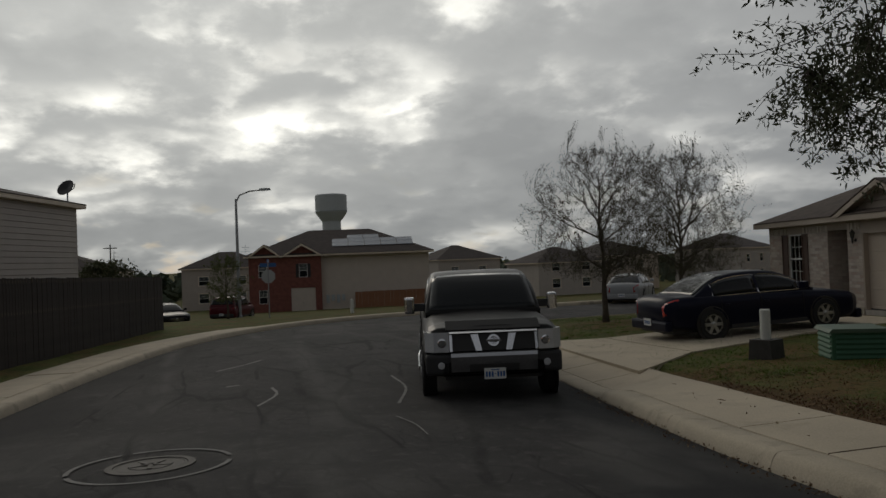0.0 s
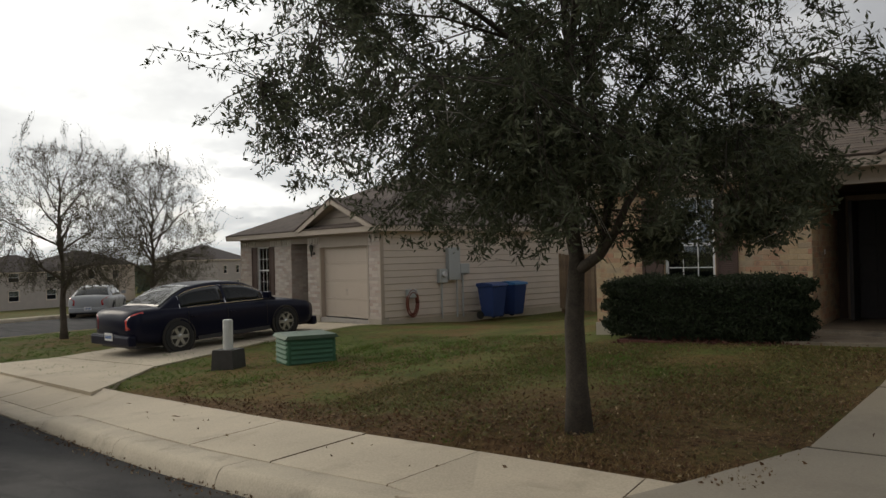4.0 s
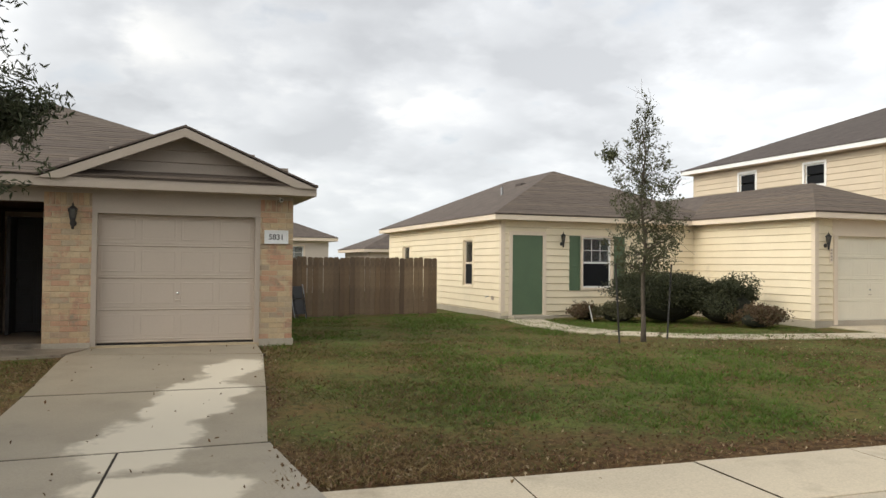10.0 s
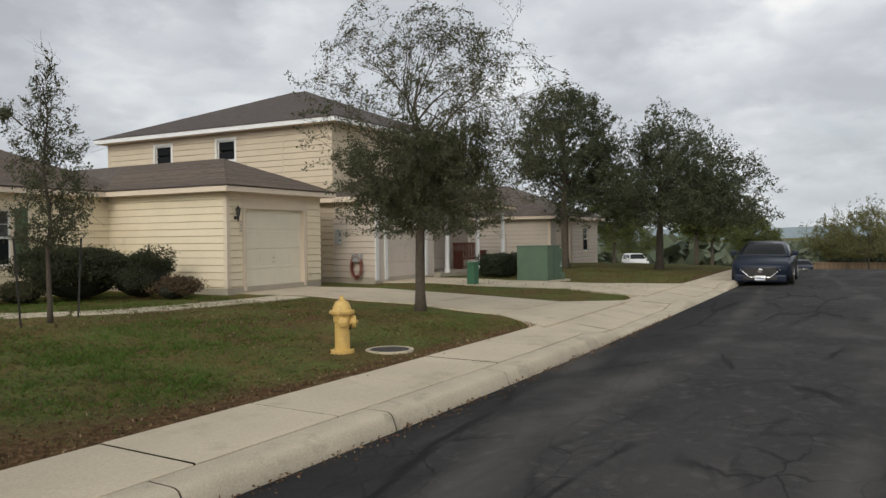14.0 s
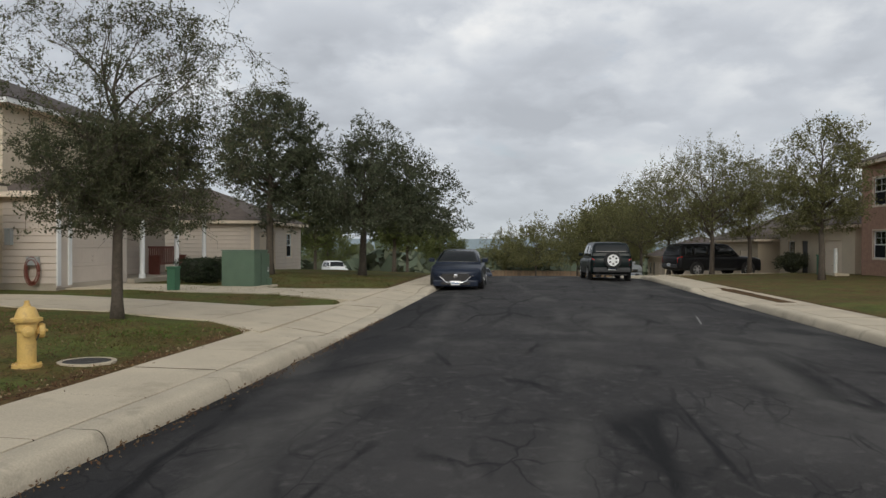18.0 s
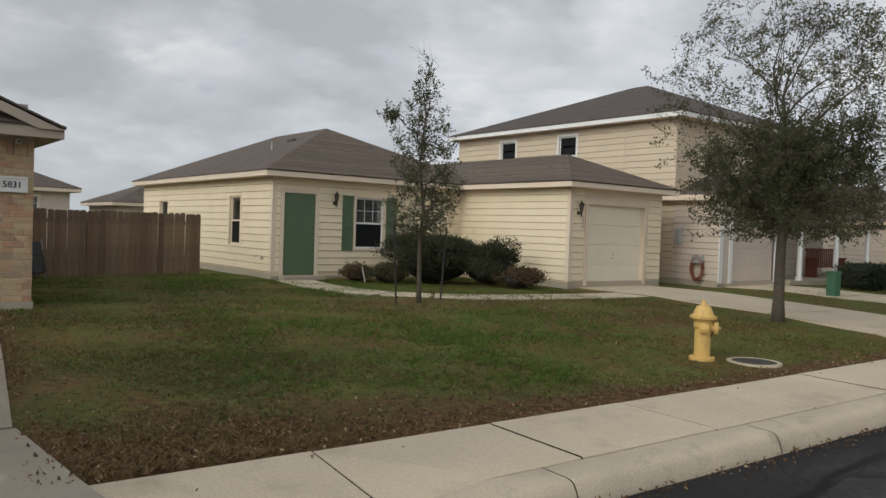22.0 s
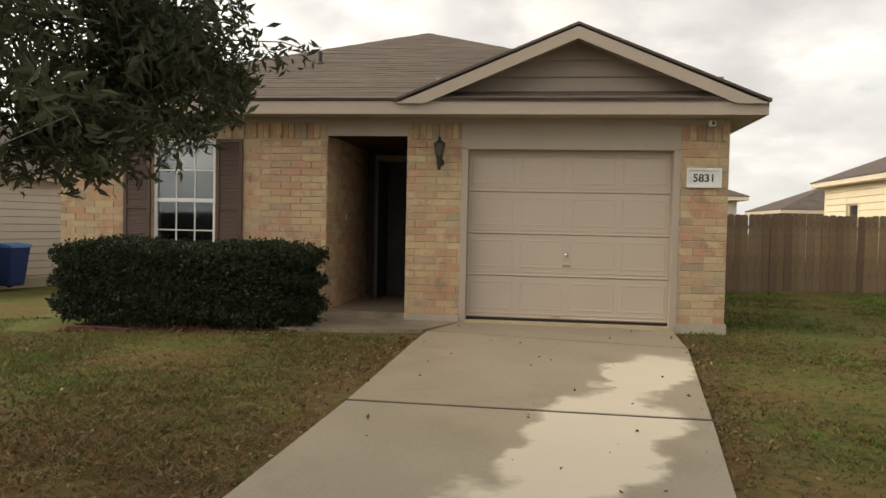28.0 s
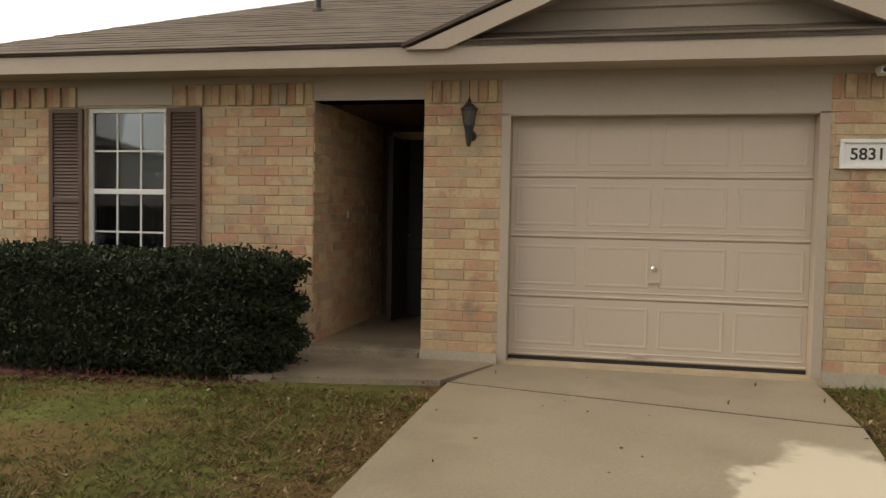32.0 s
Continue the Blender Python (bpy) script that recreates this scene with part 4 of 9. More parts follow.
def wall_mesh(x0, x1, z0, z1, thick, holes=()):
    """A wall in the xz plane, its face at y = 0 and its back at y = thick, with holes right through it."""
    bm = bmesh.new()
    xs = sorted({x0, x1, *[v for h in holes for v in h[:2] if x0 < v < x1]})
    zs = sorted({z0, z1, *[v for h in holes for v in h[2:] if z0 < v < z1]})
    solid = lambda i, k: 0 <= i < len(xs) - 1 and 0 <= k < len(zs) - 1 and not any(h[0] < (xs[i] + xs[i + 1]) / 2 < h[1] and h[2] < (zs[k] + zs[k + 1]) / 2 < h[3] for h in holes)
    made = {}

    def vert(i, j, k):
        if (i, j, k) not in made:
            made[i, j, k] = bm.verts.new((xs[i], thick * j, zs[k]))
        return made[i, j, k]

    for i in range(len(xs) - 1):
        for k in range(len(zs) - 1):
            if not solid(i, k):
                continue
            for j in (0, 1):
                bm.faces.new([vert(i, j, k), vert(i + 1, j, k), vert(i + 1, j, k + 1), vert(i, j, k + 1)])
            for ni, nk, e in ((i - 1, k, ((i, k), (i, k + 1))), (i + 1, k, ((i + 1, k), (i + 1, k + 1))), (i, k - 1, ((i, k), (i + 1, k))), (i, k + 1, ((i, k + 1), (i + 1, k + 1)))):
                if not solid(ni, nk):
                    (a, b), (c, d) = e
                    bm.faces.new([vert(a, 0, b), vert(c, 0, d), vert(c, 1, d), vert(a, 1, b)])
    return bm


def siding(parent, x0, x1, z0, z1, mat, holes=(), pitch=0.18, m=None, name="siding_board", slope=None):
    """Lap boards on the face y = 0 of a wall, each a piece with a thick lower edge; slope cuts their ends under a gable."""
    z = z0
    while z < z1 - 0.02:
        t = min(z + pitch, z1)
        cuts = [(x0, x1)]
        if slope:
            xm, run = (x0 + x1) / 2, (x1 - x0) / 2
            w = run * (1 - (z - z0) / (z1 - z0))
            cuts = [(xm - w, xm + w)]
        for h in holes:
            if h[2] < t - 0.03 and h[3] > z + 0.03:
                nxt = []
                for a, b in cuts:
                    if h[1] <= a or h[0] >= b:
                        nxt.append((a, b))
                        continue
                    if h[0] > a:
                        nxt.append((a, h[0]))
                    if h[1] < b:
                        nxt.append((h[1], b))
                cuts = nxt
        for a, b in cuts:
            if b - a < 0.03:
                continue
            bm = prism([(-0.030, z + 0.016), (-0.006, t + 0.012), (0.0, t + 0.012), (0.0, z), (-0.008, z)], "x", a, b)
            o = part(name, bm, mat, parent)
            if m is not None:
                o.matrix_basis = m
        z = t
    return parent


def window(parent, x0, x1, z0, z1, m, frame_mat=M_white, grid=(3, 2), screen=True, depth=0.08, blind=True):
    """A sash window in a wall whose face is y = 0: frame, meeting rail, panes, muntins, blind, screen, dark sheet
    painted as the room's shade.
    """
    w = 0.045
    fr = bmesh.new()
    for a, b, p, q in ((x0, x1, z0, z0 + w), (x0, x1, z1 - w, z1), (x0, x0 + w, z0 + w, z1 - w), (x1 - w, x1, z0 + w, z1 - w)):
        box(a, b, depth - 0.05, depth, p, q, 0.004, fr)
    f = part("window_frame", fr, frame_mat, parent)
    f.matrix_basis = m
    zm = (z0 + z1) / 2
    if screen != "all":
        part("meeting_rail", box(x0 + w, x1 - w, depth - 0.045, depth - 0.005, zm - 0.025, zm + 0.025, 0.004), frame_mat, f)
    for p, q, lower in ((z0 + w, zm - 0.025, True), (zm + 0.025, z1 - w, False)):
        g = part("pane", box(x0 + w, x1 - w, depth - 0.022, depth - 0.016, p, q), M_glass, f)
        g.visible_shadow = False
        if grid:
            for k in range(1, grid[0]):
                x = x0 + w + (x1 - x0 - 2 * w) * k / grid[0]
                part("muntin", box(x - 0.008, x + 0.008, depth - 0.030, depth - 0.022, p, q), M_blind, f)
            for k in range(1, grid[1]):
                z = p + (q - p) * k / grid[1]
                part("muntin", box(x0 + w, x1 - w, depth - 0.031, depth - 0.023, z - 0.008, z + 0.008), M_blind, f)
        if screen == "all" or (lower and screen):
            part("insect_screen", box(x0 + w, x1 - w, depth - 0.038, depth - 0.035, p, q), M_screen, f)
        elif blind and not lower:
            bl = bmesh.new()
            n = int((q - p) / 0.035)
            for k in range(n):
                z = p + (q - p) * (k + 0.5) / n
                prism([(depth + 0.004, z - 0.018), (depth + 0.008, z - 0.018), (depth + 0.018, z + 0.017), (depth + 0.014, z + 0.017)], "x", x0 + w, x1 - w, bl)
            part("blind", bl, M_blind, f)
    # near-black sheet close behind the glass, its colour giving the unlit room's shade
    part("room_backing", box(x0 - 0.02, x1 + 0.02, depth + 0.15, depth + 0.17, z0 - 0.02, z1 + 0.02), M_room_shade, f)
    return f


def shutter(parent, x0, x1, z0, z1, m, mat=M_shutter_porch, louvres=True):
    bm = bmesh.new()
    w = 0.045
    zm = z0 + (z1 - z0) * 0.45
    for a, b, p, q in ((x0, x0 + w, z0, z1), (x1 - w, x1, z0, z1), (x0 + w, x1 - w, z0, z0 + w), (x0 + w, x1 - w, z1 - w, z1), (x0 + w, x1 - w, zm - w / 2, zm + w / 2)):
        box(a, b, -0.035, -0.002, p, q, 0.003, bm)
    s = part("shutter", bm, mat, parent)
    s.matrix_basis = m
    box_back = part("panel", box(x0 + w, x1 - w, -0.012, -0.004, z0 + w, z1 - w), mat, s)
    if louvres:
        me = finish(prism([(-0.030, -0.012), (-0.026, -0.014), (-0.012, 0.012), (-0.016, 0.014)], "x", x0 + w, x1 - w), "louvre", mat)
        for p, q in ((z0 + w, zm - w / 2), (zm + w / 2, z1 - w)):
            n = int((q - p) / 0.032)
            for k in range(n):
                again("louvre", me, s, pose(0, 0, p + (q - p) * (k + 0.5) / n))
    return s


def garage_door(parent, x0, x1, z0, z1, y, m, mat, cols=4, label=""):
    """A sectional door: four sections, each with raised panels, a lock and a lift handle."""
    d = part("garage_door", box(x0, x1, y + 0.02, y + 0.05, z0, z1), mat, parent, label)
    d.matrix_basis = m
    h = (z1 - z0) / 4
    for r in range(4):
        p, q = z0 + r * h, z0 + (r + 1) * h
        sec = part("section", prism([(y - 0.008, p + 0.014), (y - 0.008, p + 0.022), (y, p + 0.030), (y, q - 0.004), (y + 0.004, q - 0.001), (y + 0.02, q - 0.001), (y + 0.02, p + 0.002), (y + 0.004, p + 0.002)], "x", x0 + 0.002, x1 - 0.002), mat, d)
        part("groove_strip", prism([(y - 0.006, p + 0.060), (y - 0.006, p + 0.066), (y + 0.001, p + 0.073), (y + 0.001, p + 0.058)], "x", x0 + 0.03, x1 - 0.03), mat, sec)
        w = (x1 - x0) / cols
        for c in range(cols):
            a, b = x0 + c * w + 0.04, x0 + (c + 1) * w - 0.04
            bm = bmesh.new()
            u, v = p + 0.11, q - 0.06
            outer = [(a, u), (b, u), (b, v), (a, v)]
            rings = []
            for ins, yy in ((0, y - 0.0005), (0.006, y - 0.0035), (0.018, y - 0.0035), (0.030, y - 0.0008), (0.055, y - 0.0015)):
                rings.append([bm.verts.new((xx + (ins if xx == a else -ins), yy, zz + (ins if zz == u else -ins))) for xx, zz in outer])
            for r1, r2 in zip(rings, rings[1:]):
                for i in range(4):
                    bm.faces.new((r1[i], r1[(i + 1) % 4], r2[(i + 1) % 4], r2[i]))
            bm.faces.new(rings[-1])
            part("raised_panel", bm, mat, sec)
    xm = (x0 + x1) / 2
    k = part("lock", lathe([(0.022, 0), (0.022, 0.012), (0.012, 0.02)], 14, None, pose(xm, y - 0.002, z0 + (z1 - z0) * 0.385, 90, 0, 0)), M_chrome, d, "chrome lock")
    part("handle", box(xm - 0.045, xm + 0.045, y - 0.03, y - 0.004, z0 + (z1 - z0) * 0.325, z0 + (z1 - z0) * 0.335, 0.004), M_gdoor, d)
    part("lift_handle", box(xm - 0.16, xm - 0.06, y - 0.035, y - 0.004, z0 + 0.05, z0 + 0.068, 0.004), mat, d)
    part("bottom_seal", box(x0, x1, y - 0.002, y + 0.03, z0 - 0.03, z0), M_rubber, d)
    return d


def face_courses(parent, A, B, C, D, mat, pitch=0.14, name="shingle_course", lift=0.0):
    """Shingle courses on a sloping roof face: eave A to B, top D to C (C may equal D). Each course is a thin wedge strip."""
    A, B, C, D = map(Vector, (A, B, C, D))
    up = ((D + C) / 2 - (A + B) / 2)
    n = max(2, int(up.length / pitch))
    nrm = (B - A).cross(D - A if (D - A).length > 0.1 else C - A).normalized()
    if nrm.z < 0:
        nrm = -nrm
    rnd = random.Random(int(abs(A.x * 31 + A.y * 17 + n)))
    for k in range(n):
        u0, u1 = k / n, min(1.0, (k + 1.25) / n)
        a, b = A.lerp(D, u0), B.lerp(C, u0)
        c, d = B.lerp(C, u1), A.lerp(D, u1)
        bm = bmesh.new()
        m = max(1, int((b - a).length / 0.33))
        rows = []
        for i in range(m + 1):
            t = i / m
            th = 0.006 + rnd.uniform(-0.003, 0.004)
            sag = nrm * 0
            e = a.lerp(b, t) + (a - d).normalized() * rnd.uniform(0, 0.012)
            f = d.lerp(c, t)
            rows.append([bm.verts.new(e + nrm * lift), bm.verts.new(e + nrm * (lift + th)), bm.verts.new(f + nrm * (lift + 0.002))])
        for r1, r2 in zip(rows, rows[1:]):
            bm.faces.new((r1[0], r2[0], r2[1], r1[1]))
            bm.faces.new((r1[1], r2[1], r2[2], r1[2]))
        ob = part(name, bm, mat, parent)


def hip_roof(parent, x0, x1, y0, y1, z, pitch, mat, name="roof", thick=0.03):
    """A hip roof over eaves x0..x1, y0..y1 with its underside at z."""
    w, d = x1 - x0, y1 - y0
    bm = bmesh.new()
    h = min(w, d) / 2
    if d >= w:
        xm = (x0 + x1) / 2
        r = [(xm, y0 + h), (xm, y1 - h)]
    else:
        ym = (y0 + y1) / 2
        r = [(x0 + h, ym), (x1 - h, ym)]
    zt = z + thick + h * pitch
    c = [bm.verts.new((x, y, z + thick)) for x, y in ((x0, y0), (x1, y0), (x1, y1), (x0, y1))]
    lo = [bm.verts.new((x, y, z)) for x, y in ((x0, y0), (x1, y0), (x1, y1), (x0, y1))]
    a, b = bm.verts.new((*r[0], zt)), bm.verts.new((*r[1], zt))
    if d >= w:
        fs = ((c[0], c[1], a), (c[1], c[2], b, a), (c[2], c[3], b), (c[3], c[0], a, b))
    else:
        fs = ((c[0], c[1], b, a), (c[1], c[2], b), (c[2], c[3], a, b), (c[3], c[0], a))
    for f in fs:
        bm.faces.new(f)
    for i in range(4):
        j = (i + 1) % 4
        bm.faces.new((lo[i], lo[j], c[j], c[i]))
    bm.faces.new(lo[::-1])
    return part(name, bm, mat, parent), (Vector((*r[0], zt)), Vector((*r[1], zt)))


def fascia(parent, x0, x1, y0, y1, z0, z1, mat, sides="nsew"):
    t = 0.025
    out = []
    if "s" in sides:
        out.append(box(x0 - t, x1 + t, y0 - t, y0, z0, z1))
    if "n" in sides:
        out.append(box(x0 - t, x1 + t, y1, y1 + t, z0, z1))
    if "w" in sides:
        out.append(box(x0 - t, x0, y0, y1, z0, z1))
    if "e" in sides:
        out.append(box(x1, x1 + t, y0, y1, z0, z1))
    for b in out:
        part("fascia", b, mat, parent)


def brick_field(parent, panels, mats, near, m=None, course=0.091, length=0.266, joint=0.010, proud=0.007):
    """Running-bond bricks on a wall face. Those inside near (x0, x1) are pieces of their own, the rest one joined mesh."""
    rnd = random.Random(7)
    rest_v, rest_f = [], []
    store = {}
    count = 0
    for a, b, p, q in panels:
        rows = int(round((q - p) / course))
        if rows < 1:
            continue
        for r in range(rows):
            z0 = p + (q - p) * r / rows
            z1 = p + (q - p) * (r + 1) / rows - joint
            k = round(z0 / course)
            x = math.floor(a / length) * length + (length / 2 if k % 2 else 0) - length
            while x < b:
                u, v = max(a, x), min(b, x + length - joint)
                x += length
                if v - u < 0.03:
                    continue
                pr = proud + rnd.uniform(-0.003, 0.004)
                if near and near[0] <= u and v <= near[1] and count < 300:
                    key = (round(v - u, 2), round(z1 - z0, 3))
                    if key not in store:
                        bm = bmesh.new()
                        w, h = v - u, z1 - z0
                        e = 0.004
                        back = [bm.verts.new(c) for c in ((0, 0.01, 0), (w, 0.01, 0), (w, 0.01, h), (0, 0.01, h))]
                        mid = [bm.verts.new(c) for c in ((0, -proud + e, 0), (w, -proud + e, 0), (w, -proud + e, h), (0, -proud + e, h))]
                        fr = [bm.verts.new(c) for c in ((e, -proud, e), (w - e, -proud, e), (w - e, -proud, h - e), (e, -proud, h - e))]
                        for r1, r2 in ((back, mid), (mid, fr)):
                            for i in range(4):
                                bm.faces.new((r1[i], r1[(i + 1) % 4], r2[(i + 1) % 4], r2[i]))
                        bm.faces.new(fr)
                        store[key] = finish(bm, "brick", mats[0])
                    o = again("brick", store[key], parent, (m or Matrix()) @ pose(u, -(pr - proud), z0))
                    count += 1
                else:
                    n = len(rest_v)
                    rest_v += [(u, 0.01, z0), (v, 0.01, z0), (v, 0.01, z1), (u, 0.01, z1), (u, -pr, z0), (v, -pr, z0), (v, -pr, z1), (u, -pr, z1)]
                    rest_f += [(n + 4, n + 5, n + 6, n + 7), (n, n + 1, n + 5, n + 4), (n + 1, n + 2, n + 6, n + 5), (n + 2, n + 3, n + 7, n + 6), (n + 3, n, n + 4, n + 7)]
    if rest_v:
        o = new("brickwork", raw_mesh("brickwork", rest_v, rest_f, mats[1]))
        o.parent = parent
        if m is not None:
            o.matrix_basis = m
        tagged(o, kind="stuff")


def coach_lamp(m, label, mat=M_black):
    """A carriage lantern on a wall plate: plate, arm, cage, glass panes, roof and finial."""
    top = thing("wall_lamp", label, "lamp", m)
    part("wall_plate", lathe([(0.05, 0), (0.05, 0.012), (0.035, 0.025)], 16, None, pose(0, 0.0, -0.07, 90, 0, 0)), mat, top)
    part("arm", tube([(0, -0.01, -0.08), (0, -0.07, -0.10), (0, -0.10, -0.06), (0, -0.10, -0.01)], [0.012, 0.012, 0.012, 0.016], 8), mat, top)
    part("base", lathe([(0.012, -0.17), (0.02, -0.15), (0.035, -0.03), (0.045, 0.0), (0.045, 0.012)], 12, None, pose(0, -0.10, 0)), mat, top)
    part("glass", lathe([(0.042, 0.012), (0.06, 0.14)], 6, None, pose(0, -0.10, 0)), M_lampsmoke, top)
    for k in range(6):
        a = k * math.pi / 3
        part("cage_bar", tube([(0.045 * math.cos(a), -0.10 + 0.045 * math.sin(a), 0.012), (0.063 * math.cos(a), -0.10 + 0.063 * math.sin(a), 0.142)], [0.004, 0.004], 5), mat, top)
    part("roof", lathe([(0.078, 0.14), (0.075, 0.15), (0.03, 0.19), (0.016, 0.20), (0.02, 0.215), (0.006, 0.235), (0.004, 0.26)], 12, None, pose(0, -0.10, 0)), mat, top)
    return top


def writing(text, parent, m, size, mat, name="lettering", depth=0.003, weight=0.0):
    cu = bpy.data.curves.new("lettering", "FONT")
    cu.body, cu.size, cu.extrude, cu.align_x, cu.align_y = text, size, depth, "CENTER", "CENTER"
    cu.offset = weight
    tmp = new("tmp", cu)
    me = bpy.data.meshes.new_from_object(tmp.evaluated_get(bpy.context.evaluated_depsgraph_get()))
    bpy.data.objects.remove(tmp)
    me.materials.clear()
    me.materials.append(mat)
    ob = new(name, me)
    ob.parent, ob.matrix_basis = parent, m
    return ob


FACE = pose(0, 0, 0)


def ranch_house(m, label, mats, near, detail=True, lamp=True, side_siding=None, storm=True):
    """A single-storey house, wide 8.45 m: window with shutters, recessed porch, garage under a small front gable, hip roof."""
    b1, b2, mortar = mats
    H = thing("house", label, "house", m)
    holes = [(-5.32, -4.47, 0.62, 2.21), (-3.0, -1.98, 0.0, 2.25), (-1.25, 1.25, 0.0, 2.12)]
    part("wall", wall_mesh(-6.6, 1.85, -0.15, 2.48, 0.25, holes), mortar, H)
    side_m = side_siding or mortar
    part("wall", box(1.60, 1.85, 0.25, 12.0, -0.15, 2.48), side_m, H)
    part("wall", box(-6.6, -6.35, 0.25, 12.0, -0.15, 2.48), side_m, H)
    part("wall", box(-6.6, 1.85, 12.0, 12.25, -0.15, 2.48), side_m, H)
    part("foundation", box(-6.62, 1.87, 0.16, 12.2, -0.4, 0.02), M_slab, H)
    for a, b in ((-6.62, -3.0), (-1.98, -1.30), (1.30, 1.87)):
        part("foundation", box(a, b, -0.03, 0.16, -0.4, 0.06), M_slab, H)
    # brick faces
    pan = [p for p in wall_panels(-6.6, -3.0, 0.06, 2.20, holes)] + [p for p in wall_panels(-1.98, -1.25, 0.06, 2.20, holes)] + [(1.30, 1.85, 0.06, 2.20)]
    brick_field(H, pan, (b1, b2), near)
    # soldier course under the eave
    sold = finish(box(0.0, 0.070, -0.022, 0.01, 0, 0.19, 0.004), "soldier_brick", b1)
    for a, b in ((-6.6, -5.4), (-4.40, -3.0), (-1.98, -1.25), (1.30, 1.85)):
        n = int((b - a) / 0.081)
        for k in range(n):
            again("soldier_brick", sold, H, pose(a + (b - a) * k / n, -0.012 if k % 2 else 0.012, 2.215))
    part("frieze", box(-6.6, 1.85, -0.012, 0.0, 2.41, 2.48), M_trim, H)
    # window
    part("lintel_panel", box(-5.40, -4.40, -0.018, 0.0, 2.23, 2.41), M_trim, H)
    window(H, -5.32, -4.47, 0.62, 2.21, FACE, screen=False)
    shutter(H, -5.71, -5.34, 0.60, 2.20, FACE, louvres=detail)
    shutter(H, -4.45, -4.10, 0.60, 2.20, FACE, louvres=detail)
    part("window_sill", box(-5.36, -4.43, -0.05, 0.08, 0.55, 0.62, 0.006), b1, H)
    # porch recess
    part("porch_floor", box(-3.0, -1.98, -0.02, 2.2, -0.1, 0.06), M_slab_wet, H)
    part("porch_wall", box(-3.02, -3.0, 0.25, 2.2, 0.0, 2.3), mortar, H)
    part("porch_wall", box(-1.98, -1.96, 0.25, 2.2, 0.0, 2.3), mortar, H)
    brick_field(H, [(0.0, 2.2, 0.06, 2.25)], (b1, b2), None, Matrix(((0, -1, 0, -3.0), (1, 0, 0, 0), (0, 0, 1, 0), (0, 0, 0, 1))))
    # the deep recess's shade is put into this dark brown back wall and ceiling
    part("porch_wall", box(-3.0, -1.98, 2.2, 2.3, 0.0, 2.4), M_shutter_porch, H)
    part("porch_ceiling", box(-3.02, -1.96, 0.25, 2.3, 2.27, 2.31), M_shutter_porch, H)
    part("porch_lintel", box(-3.0, -1.98, -0.012, 0.25, 2.25, 2.41), M_trim, H)
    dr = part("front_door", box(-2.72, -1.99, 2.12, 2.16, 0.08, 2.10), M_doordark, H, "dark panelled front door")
    for r in range(3):
        for c in range(2):
            part("panel", box(-2.66 + c * 0.34, -2.38 + c * 0.34, 2.10, 2.12, 0.22 + r * 0.62, 0.72 + r * 0.62, 0.008), M_doordark, dr)
    part("door_knob", lathe([(0.012, 0), (0.03, 0.03), (0.025, 0.055)], 12, None, pose(-2.64, 2.12, 1.0, 90, 0, 0)), M_chrome, dr)
    part("door_frame", box(-2.84, -2.74, 2.06, 2.2, 0.06, 2.2, 0.004), M_trim, H)
    part("door_frame", box(-2.74, -1.98, 2.06, 2.2, 2.11, 2.2, 0.004), M_trim, H)
    if storm:
        st = part("storm_door", box(-2.70, -2.64, 1.38, 2.04, 0.09, 2.08, 0.006), M_doordark, H, "open dark storm door")
        part("doorbell", box(-2.99, -2.975, 0.9, 0.93, 1.2, 1.28, 0.003), M_white, H)
    # garage
    for a, b in ((-1.30, -1.22), (1.22, 1.30)):
        part("jamb", box(a, b, -0.014, 0.14, 0.0, 2.12, 0.004), M_trim, H)
    part("garage_header", box(-1.30, 1.30, -0.014, 0.14, 2.10, 2.41, 0.004), M_trim, H)
    garage_door(H, -1.22, 1.22, 0.03, 2.10, 0.13, FACE, M_gdoor, label="taupe panelled garage door")
    # soffit, fascia, roof
    ex0, ex1, ey0, ey1 = -6.95, 2.15, -0.36, 12.4
    part("soffit", box(ex0, ex1, ey0, ey1, 2.475, 2.495), M_trim, H)
    fascia(H, ex0, ex1, ey0, ey1, 2.47, 2.64, M_trim)
    part("drip_edge", box(ex0 - 0.04, ex1 + 0.04, ey0 - 0.045, ey0 - 0.02, 2.635, 2.655), M_roof, H)
    roof, (ra, rb) = hip_roof(H, ex0 - 0.03, ex1 + 0.03, ey0 - 0.03, ey1 + 0.03, 2.62, 0.417, M_roof)
    E0, E1 = Vector((ex0 - 0.05, ey0 - 0.05, 2.652)), Vector((ex1 + 0.05, ey0 - 0.05, 2.652))
    if detail:
        face_courses(H, E0, E1, ra, ra, M_shingle)
    # front gable over the garage
    gx0, gx1, gz0, gp = -2.05, 2.16, 2.64, 3.50
    gm = (gx0 + gx1) / 2
    k = (gp - gz0) / (gm - gx0)
    yb = 2.2
    for s, xe in ((-1, gx0), (1, gx1)):
        bm = bmesh.new()
        q = [bm.verts.new(c) for c in ((xe + s * 0.03, -0.44, gz0), (gm, -0.44, gp + 0.02), (gm, yb, gp + 0.02), (xe + s * 0.03, 0.0, gz0))]
        lo = [bm.verts.new((v.co.x, v.co.y, v.co.z - 0.03)) for v in q]
        bm.faces.new(q)
        bm.faces.new(lo[::-1])
        for i in range(4):
            bm.faces.new((q[i], q[(i + 1) % 4], lo[(i + 1) % 4], lo[i]))
        part("gable_roof", bm, M_roof, H)
        # rake board
        part("rake_board", prism([(xe, gz0 - 0.05), (gm, gp - 0.03), (gm, gp - 0.17), (xe - s * 0.34, gz0 - 0.05)], "y", -0.43, -0.395), M_trim, H)
